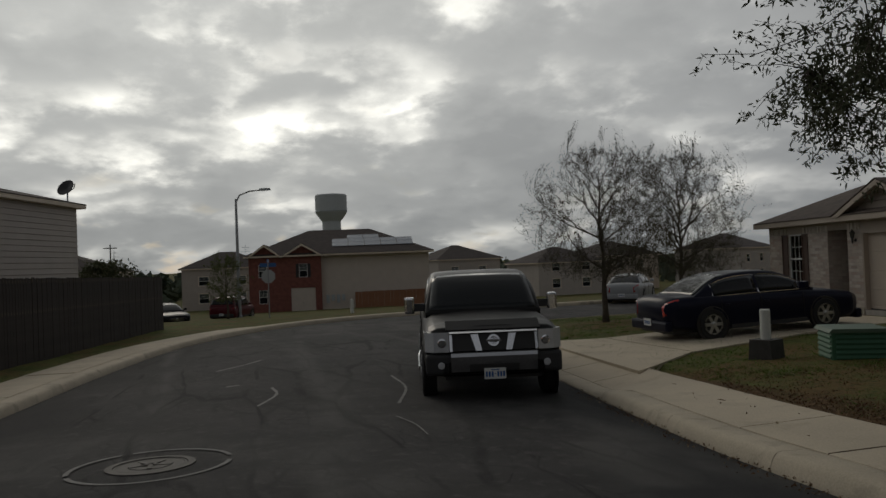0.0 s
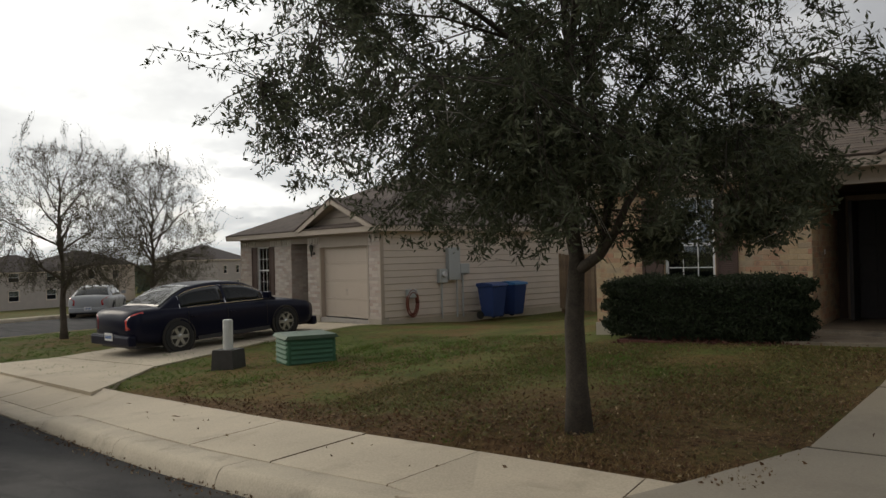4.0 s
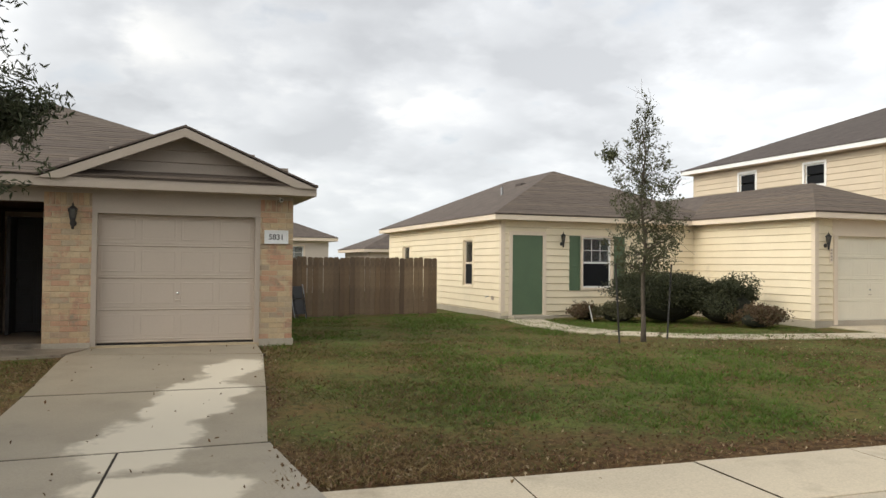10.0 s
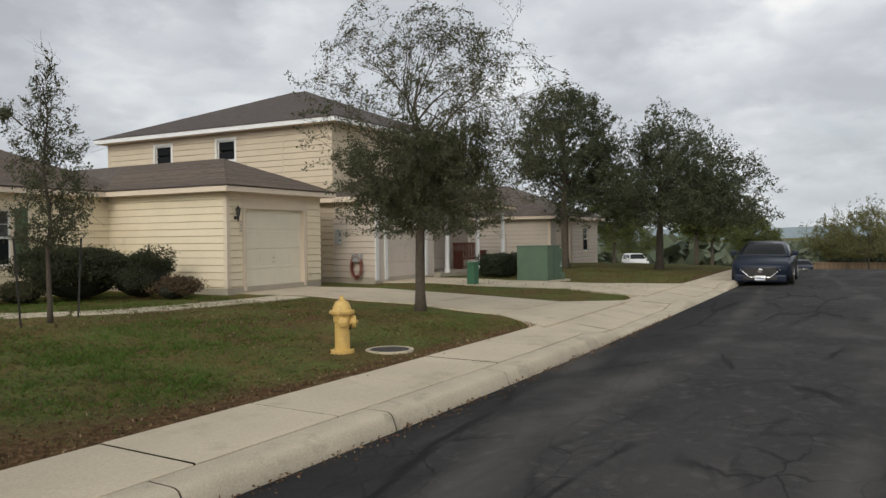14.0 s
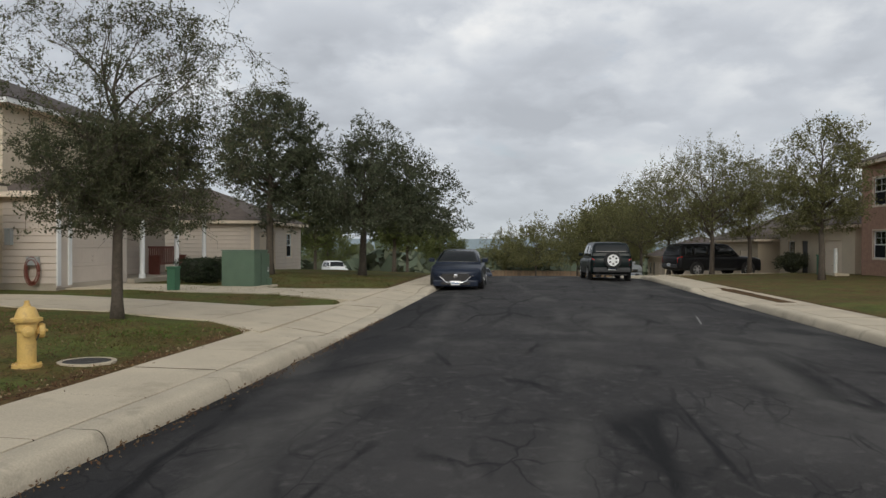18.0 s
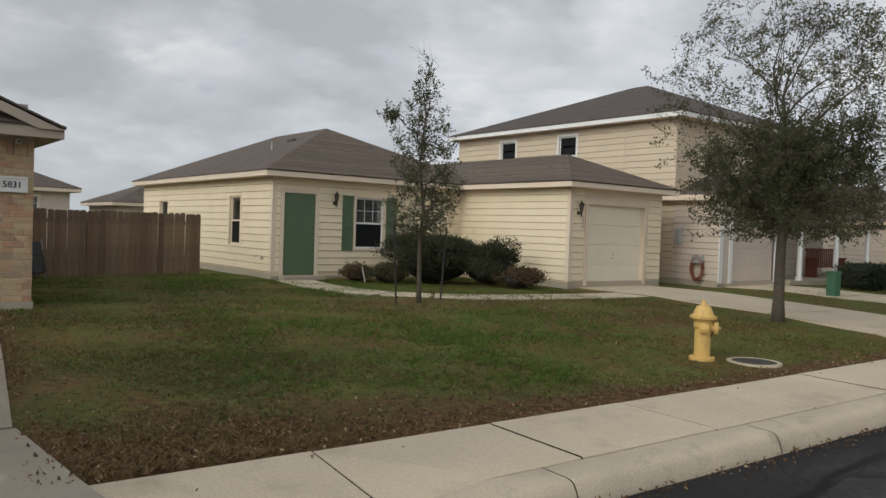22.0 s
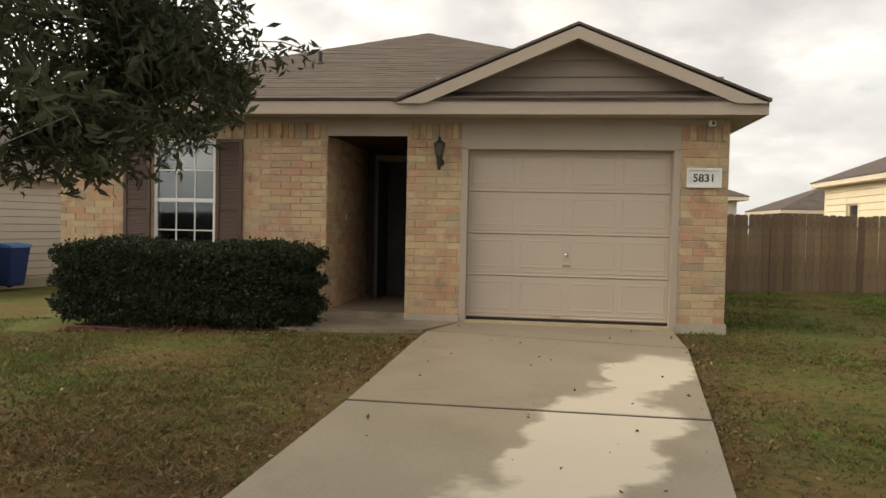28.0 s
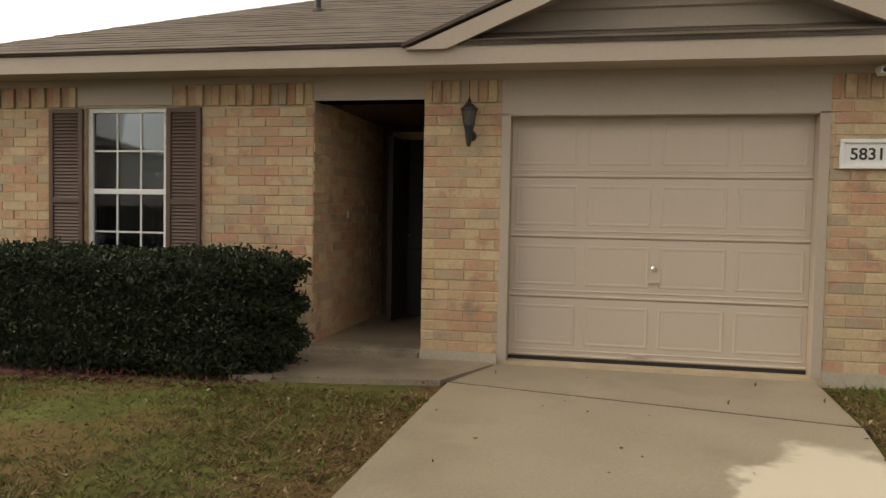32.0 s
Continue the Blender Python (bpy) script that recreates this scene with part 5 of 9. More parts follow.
        part("rake_soffit", prism([(xe - s * 0.1, gz0 - 0.06), (gm, gp - 0.10), (gm, gp - 0.12), (xe - s * 0.16, gz0 - 0.06)], "y", -0.395, -0.08), M_trim, H)
    part("gable_wall", prism([(gx0 + 0.2, 2.60), (gx1 - 0.2, 2.60), (gm, gp - 0.08)], "y", -0.08, 0.0), M_gable, H)
    siding(H, gx0 + 0.42, gx1 - 0.42, 2.74, gp - 0.16, M_gable, pitch=0.2, m=pose(0, -0.08, 0), slope=True)
    part("pent_roof", prism([(-0.40, 2.64), (-0.08, 2.76), (-0.08, 2.72), (-0.40, 2.62)], "x", gx0 + 0.25, gx1 - 0.25), M_roof, H)
    part("vent_pipe", lathe([(0.04, 3.2), (0.04, 3.95), (0.03, 3.95)], 10, None, pose(-4.6, 3.6, 0)), M_steel, H)
    return H


main_house = ranch_house(None, "single-storey tan brick house with taupe garage door", (M_brick, M_brick_i, M_mortar), (-3.9, 1.9))
coach_lamp(pose(-1.565, -0.012, 2.0), "black carriage lamp on the brick pier")
# house number plaque
sign = thing("house_number_sign", "white framed house number plaque on brick", "sign", pose(1.565, -0.02, 1.78))
part("plaque", box(-0.17, 0.17, -0.012, 0.006, -0.085, 0.085, 0.003), M_white, sign)
fr = bmesh.new()
for a, b, p, q in ((-0.20, 0.20, 0.085, 0.115), (-0.20, 0.20, -0.115, -0.085), (-0.20, -0.17, -0.085, 0.085), (0.17, 0.20, -0.085, 0.085)):
    box(a, b, -0.03, 0.006, p, q, 0.005, fr)
part("moulding", fr, M_white, sign)
writing("5831", sign, pose(0, -0.014, -0.005, 90, 0, 0), 0.128, M_black, weight=0.002)
cam_box = thing("security_camera", "small white security camera under the eave", "camera", pose(1.62, -0.10, 2.40))
part("body", box(-0.03, 0.03, -0.09, 0.03, -0.03, 0.03, 0.01), M_white, cam_box)
part("bracket", box(-0.02, 0.02, 0.02, 0.09, 0.0, 0.05, 0.005), M_white, cam_box)
part("lens", lathe([(0.02, 0), (0.02, 0.01), (0.015, 0.014)], 12, None, pose(0, -0.09, 0, 90, 0, 0)), M_black, cam_box)
vp = thing("vent_pipe", "small black plumbing vent pipe on the roof", "vent pipe", pose(-3.6, 1.6, 3.40))
part("pipe", lathe([(0.035, -0.1), (0.035, 0.26), (0.022, 0.26)], 12), M_black, vp)
part("flashing", lathe([(0.10, 0.0), (0.06, 0.10), (0.036, 0.12)], 14), M_roof2, vp)
# porch approach slab
pw = thing("porch_step", "worn concrete slab in front of the porch", "step", kind="structure")
part("slab", prism([(-3.22, -1.15), (-1.62, -0.86), (-1.32, -0.10), (-1.32, -0.04), (-3.22, -0.04)], "z", -0.16, -0.018), M_slab_wet, pw)
part("slab", box(-3.0, -2.0, -0.04, 0.3, -0.16, 0.03, 0.008), M_slab_wet, pw)

# ---- neighbouring houses ----
WEST = lambda x: pose(x, 0, 0, 0, 0, -90)  # wall face turned to the west at x; local x runs to -y
NORTHLESS = pose(0, 0, 0)


def corner_board(H, x, y, z0, z1, mat, w=0.09):
    part("corner_board", box(x - 0.028, x + w, y - 0.028, y + 0.0, z0, z1), mat, H)
    part("corner_board", box(x - 0.028, x + 0.0, y + 0.0, y + w, z0, z1), mat, H)


def trim_frame(H, x0, x1, z0, z1, m, mat, w=0.07):
    bm = bmesh.new()
    for a, b, p, q in ((x0 - w, x1 + w, z1, z1 + w), (x0 - w, x1 + w, z0 - w, z0), (x0 - w, x0, z0, z1), (x1, x1 + w, z0, z1)):
        box(a, b, -0.035, 0.0, p, q, 0.003, bm)
    o = part("window_trim", bm, mat, H)
    o.matrix_basis = m


def cream_house():
    H = thing("house", "cream lap-sided single-storey house with green door", "house")
    z0, z1 = 0.02, 2.52
    x0, xg, xe, yf, yg, yb = 8.1, 14.2, 18.0, 4.95, 0.6, 15.0
    # front wall with door and window
    door, win = (8.40, 9.29, 0.05, 2.14), (10.52, 11.42, 0.75, 2.12)
    part("wall", wall_mesh(x0, xg + 0.2, z0, z1, 0.2, [door, win]), M_cream, H).matrix_basis = pose(0, yf, 0)
    F = pose(0, yf, 0)
    siding(H, x0, xg, z0 + 0.1, z1, M_cream, [(door[0] - 0.1, door[1] + 0.1, 0, 2.26), (win[0] - 0.42, win[1] + 0.42, 0.68, 2.2)], 0.185, F)
    # west wall
    w1, w2 = (-7.55, -6.85, 0.75, 2.05), (-13.4, -12.6, 1.05, 1.98)
    part("wall", wall_mesh(-yb, -yf - 0.2, z0, z1, 0.2, [w1, w2]), M_cream, H).matrix_basis = WEST(x0)
    siding(H, -yb, -yf, z0 + 0.1, z1, M_cream, [(w[0] - 0.07, w[1] + 0.07, w[2] - 0.07, w[3] + 0.07) for w in (w1, w2)], 0.185, WEST(x0))
    for w in (w1, w2):
        window(H, *w, WEST(x0), M_creamtrim, None, w is w1)
        trim_frame(H, *w, WEST(x0), M_cream)
    # garage wing
    part("wall", wall_mesh(-yf, -yg - 0.2, z0, z1, 0.2), M_cream, H).matrix_basis = WEST(xg)
    siding(H, -yf, -yg, z0 + 0.1, z1, M_cream, [], 0.185, WEST(xg))
    G = pose(0, yg, 0)
    gd = (14.85, 17.25, 0.0, 2.12)
    part("wall", wall_mesh(xg, xe, z0 - 0.1, z1, 0.2, [gd]), M_cream, H).matrix_basis = G
    siding(H, xg, 14.72, z0 + 0.1, z1, M_cream, [], 0.185, G)
    siding(H, 17.38, xe, z0 + 0.1, z1, M_cream, [], 0.185, G)
    part("garage_header", box(14.72, 17.38, yg - 0.02, yg, 2.12, z1), M_creamtrim, H)
    for a in (14.77, 17.22):
        part("jamb", box(a, a + 0.11, yg - 0.03, yg + 0.14, 0.0, 2.12), M_creamtrim, H)
    garage_door(H, 14.88, 17.22, 0.02, 2.12, yg + 0.1, NORTHLESS, M_creamdoor, label="cream panelled garage door, dented")
    part("wall", box(xe - 0.2, xe, yg + 0.2, yb, z0, z1), M_cream, H)
    part("wall", box(x0, xe, yb, yb + 0.2, z0, z1), M_cream, H)
    part("foundation", box(x0 - 0.01, xe, yf + 0.02, yb, -0.3, 0.1), M_slab, H)
    part("foundation", box(xg - 0.01, xe + 0.01, yg - 0.012, yf + 0.02, -0.3, 0.1), M_slab, H)
    for x, y in ((x0, yf), (xg, yg)):
        corner_board(H, x, y, 0.1, z1, M_creamtrim)
    # green front door
    d = part("front_door", box(door[0], door[1], yf - 0.02, yf + 0.03, door[2], door[3], 0.004), M_green, H, "flat green front door")
    part("door_knob", lathe([(0.012, 0), (0.03, 0.03), (0.02, 0.05)], 12, None, pose(9.24, yf - 0.02, 1.0, 90, 0, 0)), M_chrome, d)
    part("deadbolt", lathe([(0.025, 0), (0.02, 0.02)], 12, None, pose(9.24, yf - 0.02, 1.15, 90, 0, 0)), M_chrome, d)
    for a, b, p, q in ((8.30, 8.40, 0.02, 2.24), (9.29, 9.39, 0.02, 2.24), (8.40, 9.29, 2.14, 2.24)):
        part("door_frame", box(a, b, yf - 0.04, yf, p, q, 0.003), M_creamtrim, H)
    part("threshold", box(8.3, 9.45, yf - 0.35, yf + 0.02, -0.2, 0.03, 0.006), M_slab, H)
    window(H, *win, F, M_white, (3, 2), True)
    trim_frame(H, *win, F, M_creamtrim, 0.06)
    shutter(H, win[0] - 0.42, win[0] - 0.09, 0.68, 2.16, F, M_green, False)
    shutter(H, win[1] + 0.09, win[1] + 0.42, 0.68, 2.16, F, M_green, False)
    # roof
    for a, b, c, e in ((x0 - 0.32, 15.1, yf - 0.32, yb + 0.4), (xg - 0.32, xe + 0.32, yg - 0.32, yb - 3)):
        part("soffit", box(a, b, c, e, z1, z1 + 0.015), M_creamtrim, H)
        fascia(H, a, b, c, e, z1, z1 + 0.15, M_creamtrim)
    _, (ra, rb) = hip_roof(H, x0 - 0.36, 15.14, yf - 0.36, yb + 0.44, z1 + 0.13, 0.45, M_roof)
    face_courses(H, (x0 - 0.37, yf - 0.37, z1 + 0.162), (15.14, yf - 0.37, z1 + 0.162), ra, ra, M_shingle, 0.16)
    _, (rc, rd) = hip_roof(H, xg - 0.36, xe + 0.36, yg - 0.36, yb - 3, z1 + 0.13, 0.417, M_roof)
    face_courses(H, (xg - 0.37, yf - 0.3, z1 + 0.162), (xg - 0.37, yg - 0.37, z1 + 0.162), rc, (rc.x, yf + 1.6, rc.z), M_shingle, 0.16)
    face_courses(H, (xg - 0.37, yg - 0.37, z1 + 0.162), (xe + 0.37, yg - 0.37, z1 + 0.162), rc, rc, M_shingle, 0.16)
    part("vent_pipe", lathe([(0.035, 3.2), (0.035, 3.75), (0.02, 3.75)], 8, None, pose(9.6, 8.2, 0)), M_steel, H)
    part("roof_vent", box(10.3, 10.7, 8.3, 8.7, 3.75, 3.92, 0.02), M_roof2, H)
    tap = part("wall_tap", tube([(0, 0, 0), (-0.08, 0, 0), (-0.1, 0, -0.04)], [0.015, 0.015, 0.012], 6), M_steel, H)
    tap.matrix_basis = pose(x0 - 0.02, 5.7, 0.5)
    part("outlet", box(-5.5, -5.38, -0.05, -0.02, 0.42, 0.52, 0.004), M_trim, H).matrix_basis = WEST(x0)
    coach_lamp(pose(9.85, yf - 0.03, 2.0), "small black porch lamp beside the green door")
    coach_lamp(pose(14.48, yg - 0.03, 1.95), "black carriage lamp beside the cream garage door")
    pl = thing("house_number_board", "narrow vertical house number board", "sign", pose(14.66, yg - 0.035, 1.7))
    part("board", box(-0.05, 0.05, -0.01, 0.0, -0.22, 0.12, 0.003), M_creamtrim, pl)
    for k in range(4):
        part("digit_bar", box(-0.03, 0.03, -0.014, -0.01, 0.05 - k * 0.075, 0.10 - k * 0.075), M_trim, pl)
    return H


cream_house()


def tall_house():
    H = thing("house", "two-storey tan lap-sided house with dark roof", "house")
    x0, x1, yf, yb = 19.5, 29.0, 1.2, 11.4
    z1 = 4.95
    wins = [(-9.05, -8.25, 4.02, 4.72), (-6.05, -5.25, 4.02, 4.72)]
    part("wall", wall_mesh(-yb, -yf, 0.0, z1, 0.2, wins), M_tan, H).matrix_basis = WEST(x0)
    siding(H, -yb, -yf, 0.1, z1, M_tan, [(w[0] - 0.08, w[1] + 0.08, w[2] - 0.08, w[3] + 0.08) for w in wins], 0.2, WEST(x0))
    for w in wins:
        window(H, *w, WEST(x0), M_white, None, "all", blind=False)
        trim_frame(H, *w, WEST(x0), M_white, 0.08)
    part("joint_strip", box(-3.2, -3.14, -0.03, 0, 0.1, z1), M_tan, H).matrix_basis = WEST(x0)
    part("wall", box(x0 + 0.2, x1 - 0.2, yf, yf + 0.2, 2.4, z1), M_tan, H)
    part("wall", box(x1 - 0.2, x1, yf + 0.2, yb, 0, z1), M_tan, H)
    part("wall", box(x0, x1, yb, yb + 0.2, 0, z1), M_tan, H)
    # lower garage wing
    part("wall", wall_mesh(-yf, 0.15, 0.0, 2.45, 0.2), M_greige, H).matrix_basis = WEST(x0)
    siding(H, -yf, 0.35, 0.1, 2.45, M_greige, [], 0.185, WEST(x0))
    part("wall", wall_mesh(x0, 23.2, 0, 2.45, 0.2, [(20.15, 22.55, 0, 2.12)]), M_greige, H).matrix_basis = pose(0, -0.35, 0)
    garage_door(H, 20.15, 22.55, 0.02, 2.12, -0.28, NORTHLESS, M_greige, label="greige panelled garage door")
    part("corner_board", box(x0 - 0.03, x0 + 0.14, -0.39, -0.35, 0.05, 2.45), M_white, H)
    part("jamb", box(20.0, 20.15, -0.39, -0.3, 0.05, 2.2), M_white, H)
    part("jamb", box(22.55, 22.7, -0.39, -0.3, 0.05, 2.2), M_white, H)
    part("foundation", box(x0 - 0.01, x1, -0.33, yb, -0.3, 0.1), M_slab, H)
    # porch
    part("porch_wall", box(23.2, x1, 1.2, 1.4, 0, 2.45), M_greige, H)
    siding(H, 23.2, x1, 0.1, 2.45, M_greige, [(25.0, 26.0, 0, 2.1)], 0.2, pose(0, 1.2, 0))
    part("front_door", box(25.0, 25.95, 1.17, 1.2, 0.1, 2.1), M_doordark, H)
    part("porch_floor", box(23.2, x1, -0.6, 1.2, -0.25, 0.08), M_slab, H)
    for x in (23.9, 26.4, 28.8):
        c = part("column", lathe([(0.11, 0.08), (0.11, 0.2), (0.085, 0.22), (0.08, 2.3), (0.11, 2.33), (0.11, 2.45)], 14, None, pose(x, -0.5, 0)), M_white, H)
    part("porch_beam", box(23.2, x1 + 0.2, -0.7, -0.3, 2.45, 2.62), M_creamtrim, H)
    hip_roof(H, x0 - 0.3, x1 + 0.3, -0.95, 3.6, 2.55, 0.38, M_roof)
    fascia(H, x0 - 0.28, x1 + 0.28, -0.9, 3.5, 2.45, 2.6, M_creamtrim, "sew")
    part("soffit", box(x0 - 0.3, x1 + 0.3, -0.9, yf, 2.44, 2.46), M_creamtrim, H)
    # main roof
    part("soffit", box(x0 - 0.4, x1 + 0.4, yf - 0.4, yb + 0.4, z1, z1 + 0.02), M_creamtrim, H)
    fascia(H, x0 - 0.4, x1 + 0.4, yf - 0.4, yb + 0.4, z1, z1 + 0.16, M_white)
    _, (ra, rb) = hip_roof(H, x0 - 0.44, x1 + 0.44, yf - 0.44, yb + 0.44, z1 + 0.14, 0.40, M_roof2)
    part("electric_meter", box(-0.15, 0.02, -0.16, -0.02, 1.15, 1.6, 0.01), M_metergrey, H).matrix_basis = WEST(x0) @ pose(-0.9, 0, 0)
    return H


tall_house()


def hose_reel(m, label, mat):
    """A hose hung in loops on a wall hanger."""
    top = thing("garden_hose", label, "hose", m)
    part("hanger", box(-0.16, 0.16, -0.14, 0.0, 0.62, 0.86, 0.02), M_metergrey, top)
    rnd = random.Random(3)
    for k in range(9):
        r = 0.21 + rnd.uniform(-0.03, 0.05)
        pts = [(r * 0.85 * math.cos(a), -0.05 - 0.012 * k, 0.52 + r * 1.55 * math.sin(a) - 0.05) for a in np.linspace(0, 2 * math.pi, 26)]
        part("hose_loop", tube(pts, [0.013] * len(pts), 6), mat, top, smooth=True)
    return top


hose_reel(pose(19.44, 0.25, -0.02, 0, 0, -90), "red garden hose coiled on a wall hanger", M_hose)


def simple_house(m, label, w, d, h, wall, roof, garage=None, wins=(), pitch=0.42, trim=M_creamtrim, door=None, gable=None, boards=0.0, roof_over=0.35):
    """A farther house: walls with openings, hip roof, fascia, windows and a garage door on its front (local y = 0, facing -y)."""
    H = thing("house", label, "house", m)
    holes = [wn for wn in wins] + ([garage] if garage else []) + ([door] if door else [])
    part("wall", wall_mesh(0, w, -0.6, h, 0.2, holes), wall, H)
    if boards:
        siding(H, 0, w, 0.05, h, wall, [(a - 0.08, b + 0.08, p - 0.08, q + 0.08) for a, b, p, q in holes], boards)
    part("wall", box(0, 0.2, 0.2, d, -0.6, h), wall, H)
    part("wall", box(w - 0.2, w, 0.2, d, -0.6, h), wall, H)
    part("wall", box(0, w, d, d + 0.2, -0.6, h), wall, H)
    for wn in wins:
        window(H, *wn, FACE, M_white, (2, 2), True)
        trim_frame(H, *wn, FACE, trim, 0.07)
    if garage:
        garage_door(H, *garage, 0.06, FACE, trim)
    if door:
        part("front_door", box(door[0], door[1], 0.05, 0.09, door[2], door[3]), M_doordark, H)
    o = roof_over
    part("soffit", box(-o, w + o, -o, d + o, h, h + 0.02), trim, H)
    fascia(H, -o, w + o, -o, d + o, h, h + 0.17, trim)
    hip_roof(H, -o - 0.04, w + o + 0.04, -o - 0.04, d + o + 0.04, h + 0.15, pitch, roof)
    if gable:
        a, b, hz = gable
        gm = (a + b) / 2
        part("gable_wall", prism([(a, h + 0.1), (b, h + 0.1), (gm, h + hz - 0.06)], "y", -0.05, 0.2), wall, H)
        for s, xe in ((-1, a - 0.3), (1, b + 0.3)):
            zb = h + 0.1
            bm = bmesh.new()
            q = [bm.verts.new(c) for c in ((xe, -o - 0.05, zb), (gm, -o - 0.05, h + hz), (gm, 3.2, h + hz), (xe, 3.2, zb))]
            lo = [bm.verts.new((v.co.x, v.co.y, v.co.z - 0.08)) for v in q]
            bm.faces.new(q), bm.faces.new(lo[::-1])
            for i in range(4):
                bm.faces.new((q[i], q[(i + 1) % 4], lo[(i + 1) % 4], lo[i]))
            part("gable_roof", bm, roof, H)
            part("rake_board", prism([(xe, zb - 0.02), (gm, h + hz - 0.04), (gm, h + hz - 0.2), (xe - s * 0.3, zb - 0.04)], "y", -o - 0.04, -o - 0.01), trim, H)
    return H


# west neighbour: same plan, pale brick front, lap-sided flank
LH = pose(-14.4, 3.0, -0.42, 0, 0, -13) @ pose(-1.85, 0, 0)
west_house = ranch_house(LH, "single-storey pale brick house with greige siding", (M_brick_p, M_brick_p, M_mortar_p), None, False, True, M_greige, False)
FL = LH @ pose(1.85, 0, 0, 0, 0, 90)  # flank facing east, local x runs back
flank = thing("siding_flank", "greige lap siding on the pale brick house flank", "wall", FL, kind="structure")
siding(flank, 0.1, 11.9, 0.08, 2.46, M_greige, [], 0.185)
part("corner_board", box(-0.02, 0.1, -0.03, 0.0, 0.05, 2.46), M_trim, flank)
coach_lamp(LH @ pose(-1.565, -0.012, 2.0), "black carriage lamp on the pale brick pier")
mt = thing("electric_meter", "grey electric meter cabinet with conduits on siding", "meter", FL @ pose(2.55, -0.03, 0))
part("cabinet", box(-0.22, 0.22, -0.16, 0.0, 1.05, 2.0, 0.015), M_metergrey, mt)
part("meter_socket", box(-0.56, -0.26, -0.14, 0.0, 0.98, 1.38, 0.015), M_metergrey, mt)
part("meter_dial", lathe([(0.085, 0), (0.085, 0.05), (0.07, 0.07)], 18, None, pose(-0.41, -0.14, 1.22, 90, 0, 0)), M_lampclear, mt)
part("junction_box", box(0.26, 0.62, -0.12, 0.0, 1.22, 1.52, 0.015), M_metergrey, mt)
for x, z in ((-0.44, 0.98), (0.15, 1.05), (0.38, 1.22)):
    part("conduit", lathe([(0.028, -0.05), (0.028, z)], 8, None, pose(x, -0.06, 0)), M_cable, mt)
hose_reel(FL @ pose(0.98, -0.03, -0.02), "red hose coiled beside the siding wall", M_hose)


def wheelie_bin(m, label, lid):
    top = thing("wheelie_bin", label, "bin", m, group="bins by the siding wall")
    bm = bmesh.new()
    rings = []
    for z, w, d in ((0.08, 0.20, 0.22), (0.12, 0.22, 0.24), (0.92, 0.29, 0.33), (0.98, 0.30, 0.34)):
        rings.append([bm.verts.new((sx * w, sy * d, z)) for sx, sy in ((-1, -1), (1, -1), (1, 1), (-1, 1))])
    for a, b in zip(rings, rings[1:]):
        for i in range(4):
            bm.faces.new((a[i], a[(i + 1) % 4], b[(i + 1) % 4], b[i]))
    bm.faces.new(rings[0][::-1]), bm.faces.new(rings[-1])
    bmesh.ops.bevel(bm, geom=bm.edges[:], offset=0.015, segments=2, affect="EDGES")
    part("body", bm, M_binblue, top)
    part("lid", prism([(-0.37, 0.985), (0.36, 0.985), (0.34, 1.06), (0.0, 1.09), (-0.34, 1.04)], "x", -0.32, 0.32), lid, top)
    part("handle", tube([(-0.24, 0.36, 0.95), (-0.24, 0.42, 0.98), (0.24, 0.42, 0.98), (0.24, 0.36, 0.95)], [0.016] * 4, 6), M_binblue, top)
    for x in (-0.27, 0.27):
        part("wheel", lathe([(0.04, -0.03), (0.12, -0.03), (0.12, 0.03), (0.04, 0.03)], 16, None, pose(x, 0.25, 0.12, 0, 90, 0)), M_rubber, top)
    return top


B1 = FL @ pose(3.5, -0.75, -0.14)
wheelie_bin(B1, "blue wheelie bin with dark blue lid", M_binblue)
wheelie_bin(FL @ pose(4.45, -0.65, -0.14, 0, 0, 6), "blue wheelie bin with light blue lid", M_binlid)

# wooden fences
def picket_fence(label, a, b, z0, h, mat, width=0.14, jag=0.02, dog=True, group="", every=1):
    """Upright boards with dog-eared tops on two rails and posts, from a to b in plan."""
    a, b = Vector((*a, 0)), Vector((*b, 0))
    L = (b - a).length
    ang = math.degrees(math.atan2(b.y - a.y, b.x - a.x))
    zs = z0 if isinstance(z0, tuple) else (z0, z0)
    top = thing("fence", label, "fence", pose(a.x, a.y, 0, 0, 0, ang), group)
    n = int(L / (width + 0.008))
    c = 0.03 if dog else 0.0
    me = finish(prism([(0, 0), (width, 0), (width, h - c), (width - c - 0.001, h), (c + 0.001, h), (0, h - c)], "y", -0.01, 0.01), "picket", mat)
    rnd = random.Random(int(L * 100))
    for k in range(n):
        u = k / n
        z = zs[0] + (zs[1] - zs[0]) * u
        again("picket", me, top, pose(k * (width + 0.008), rnd.uniform(-0.006, 0.006), z + rnd.uniform(-jag, jag), 0, rnd.uniform(-0.6, 0.6), 0))
    for z in (0.35, h - 0.3):
        rail = part("rail", box(0, math.hypot(L, zs[1] - zs[0]), 0.012, 0.05, z, z + 0.08), mat, top)
        rail.matrix_basis = pose(0, 0, zs[0], 0, -math.degrees(math.atan2(zs[1] - zs[0], L)), 0)
    for k in range(int(L / 2.4) + 1):
        u = min(1, k * 2.4 / L)
        part("post", box(min(k * 2.4, L - 0.1), min(k * 2.4, L - 0.1) + 0.09, 0.05, 0.14, zs[0] + (zs[1] - zs[0]) * u - 0.2, zs[0] + (zs[1] - zs[0]) * u + h - 0.05), mat, top)
    return top


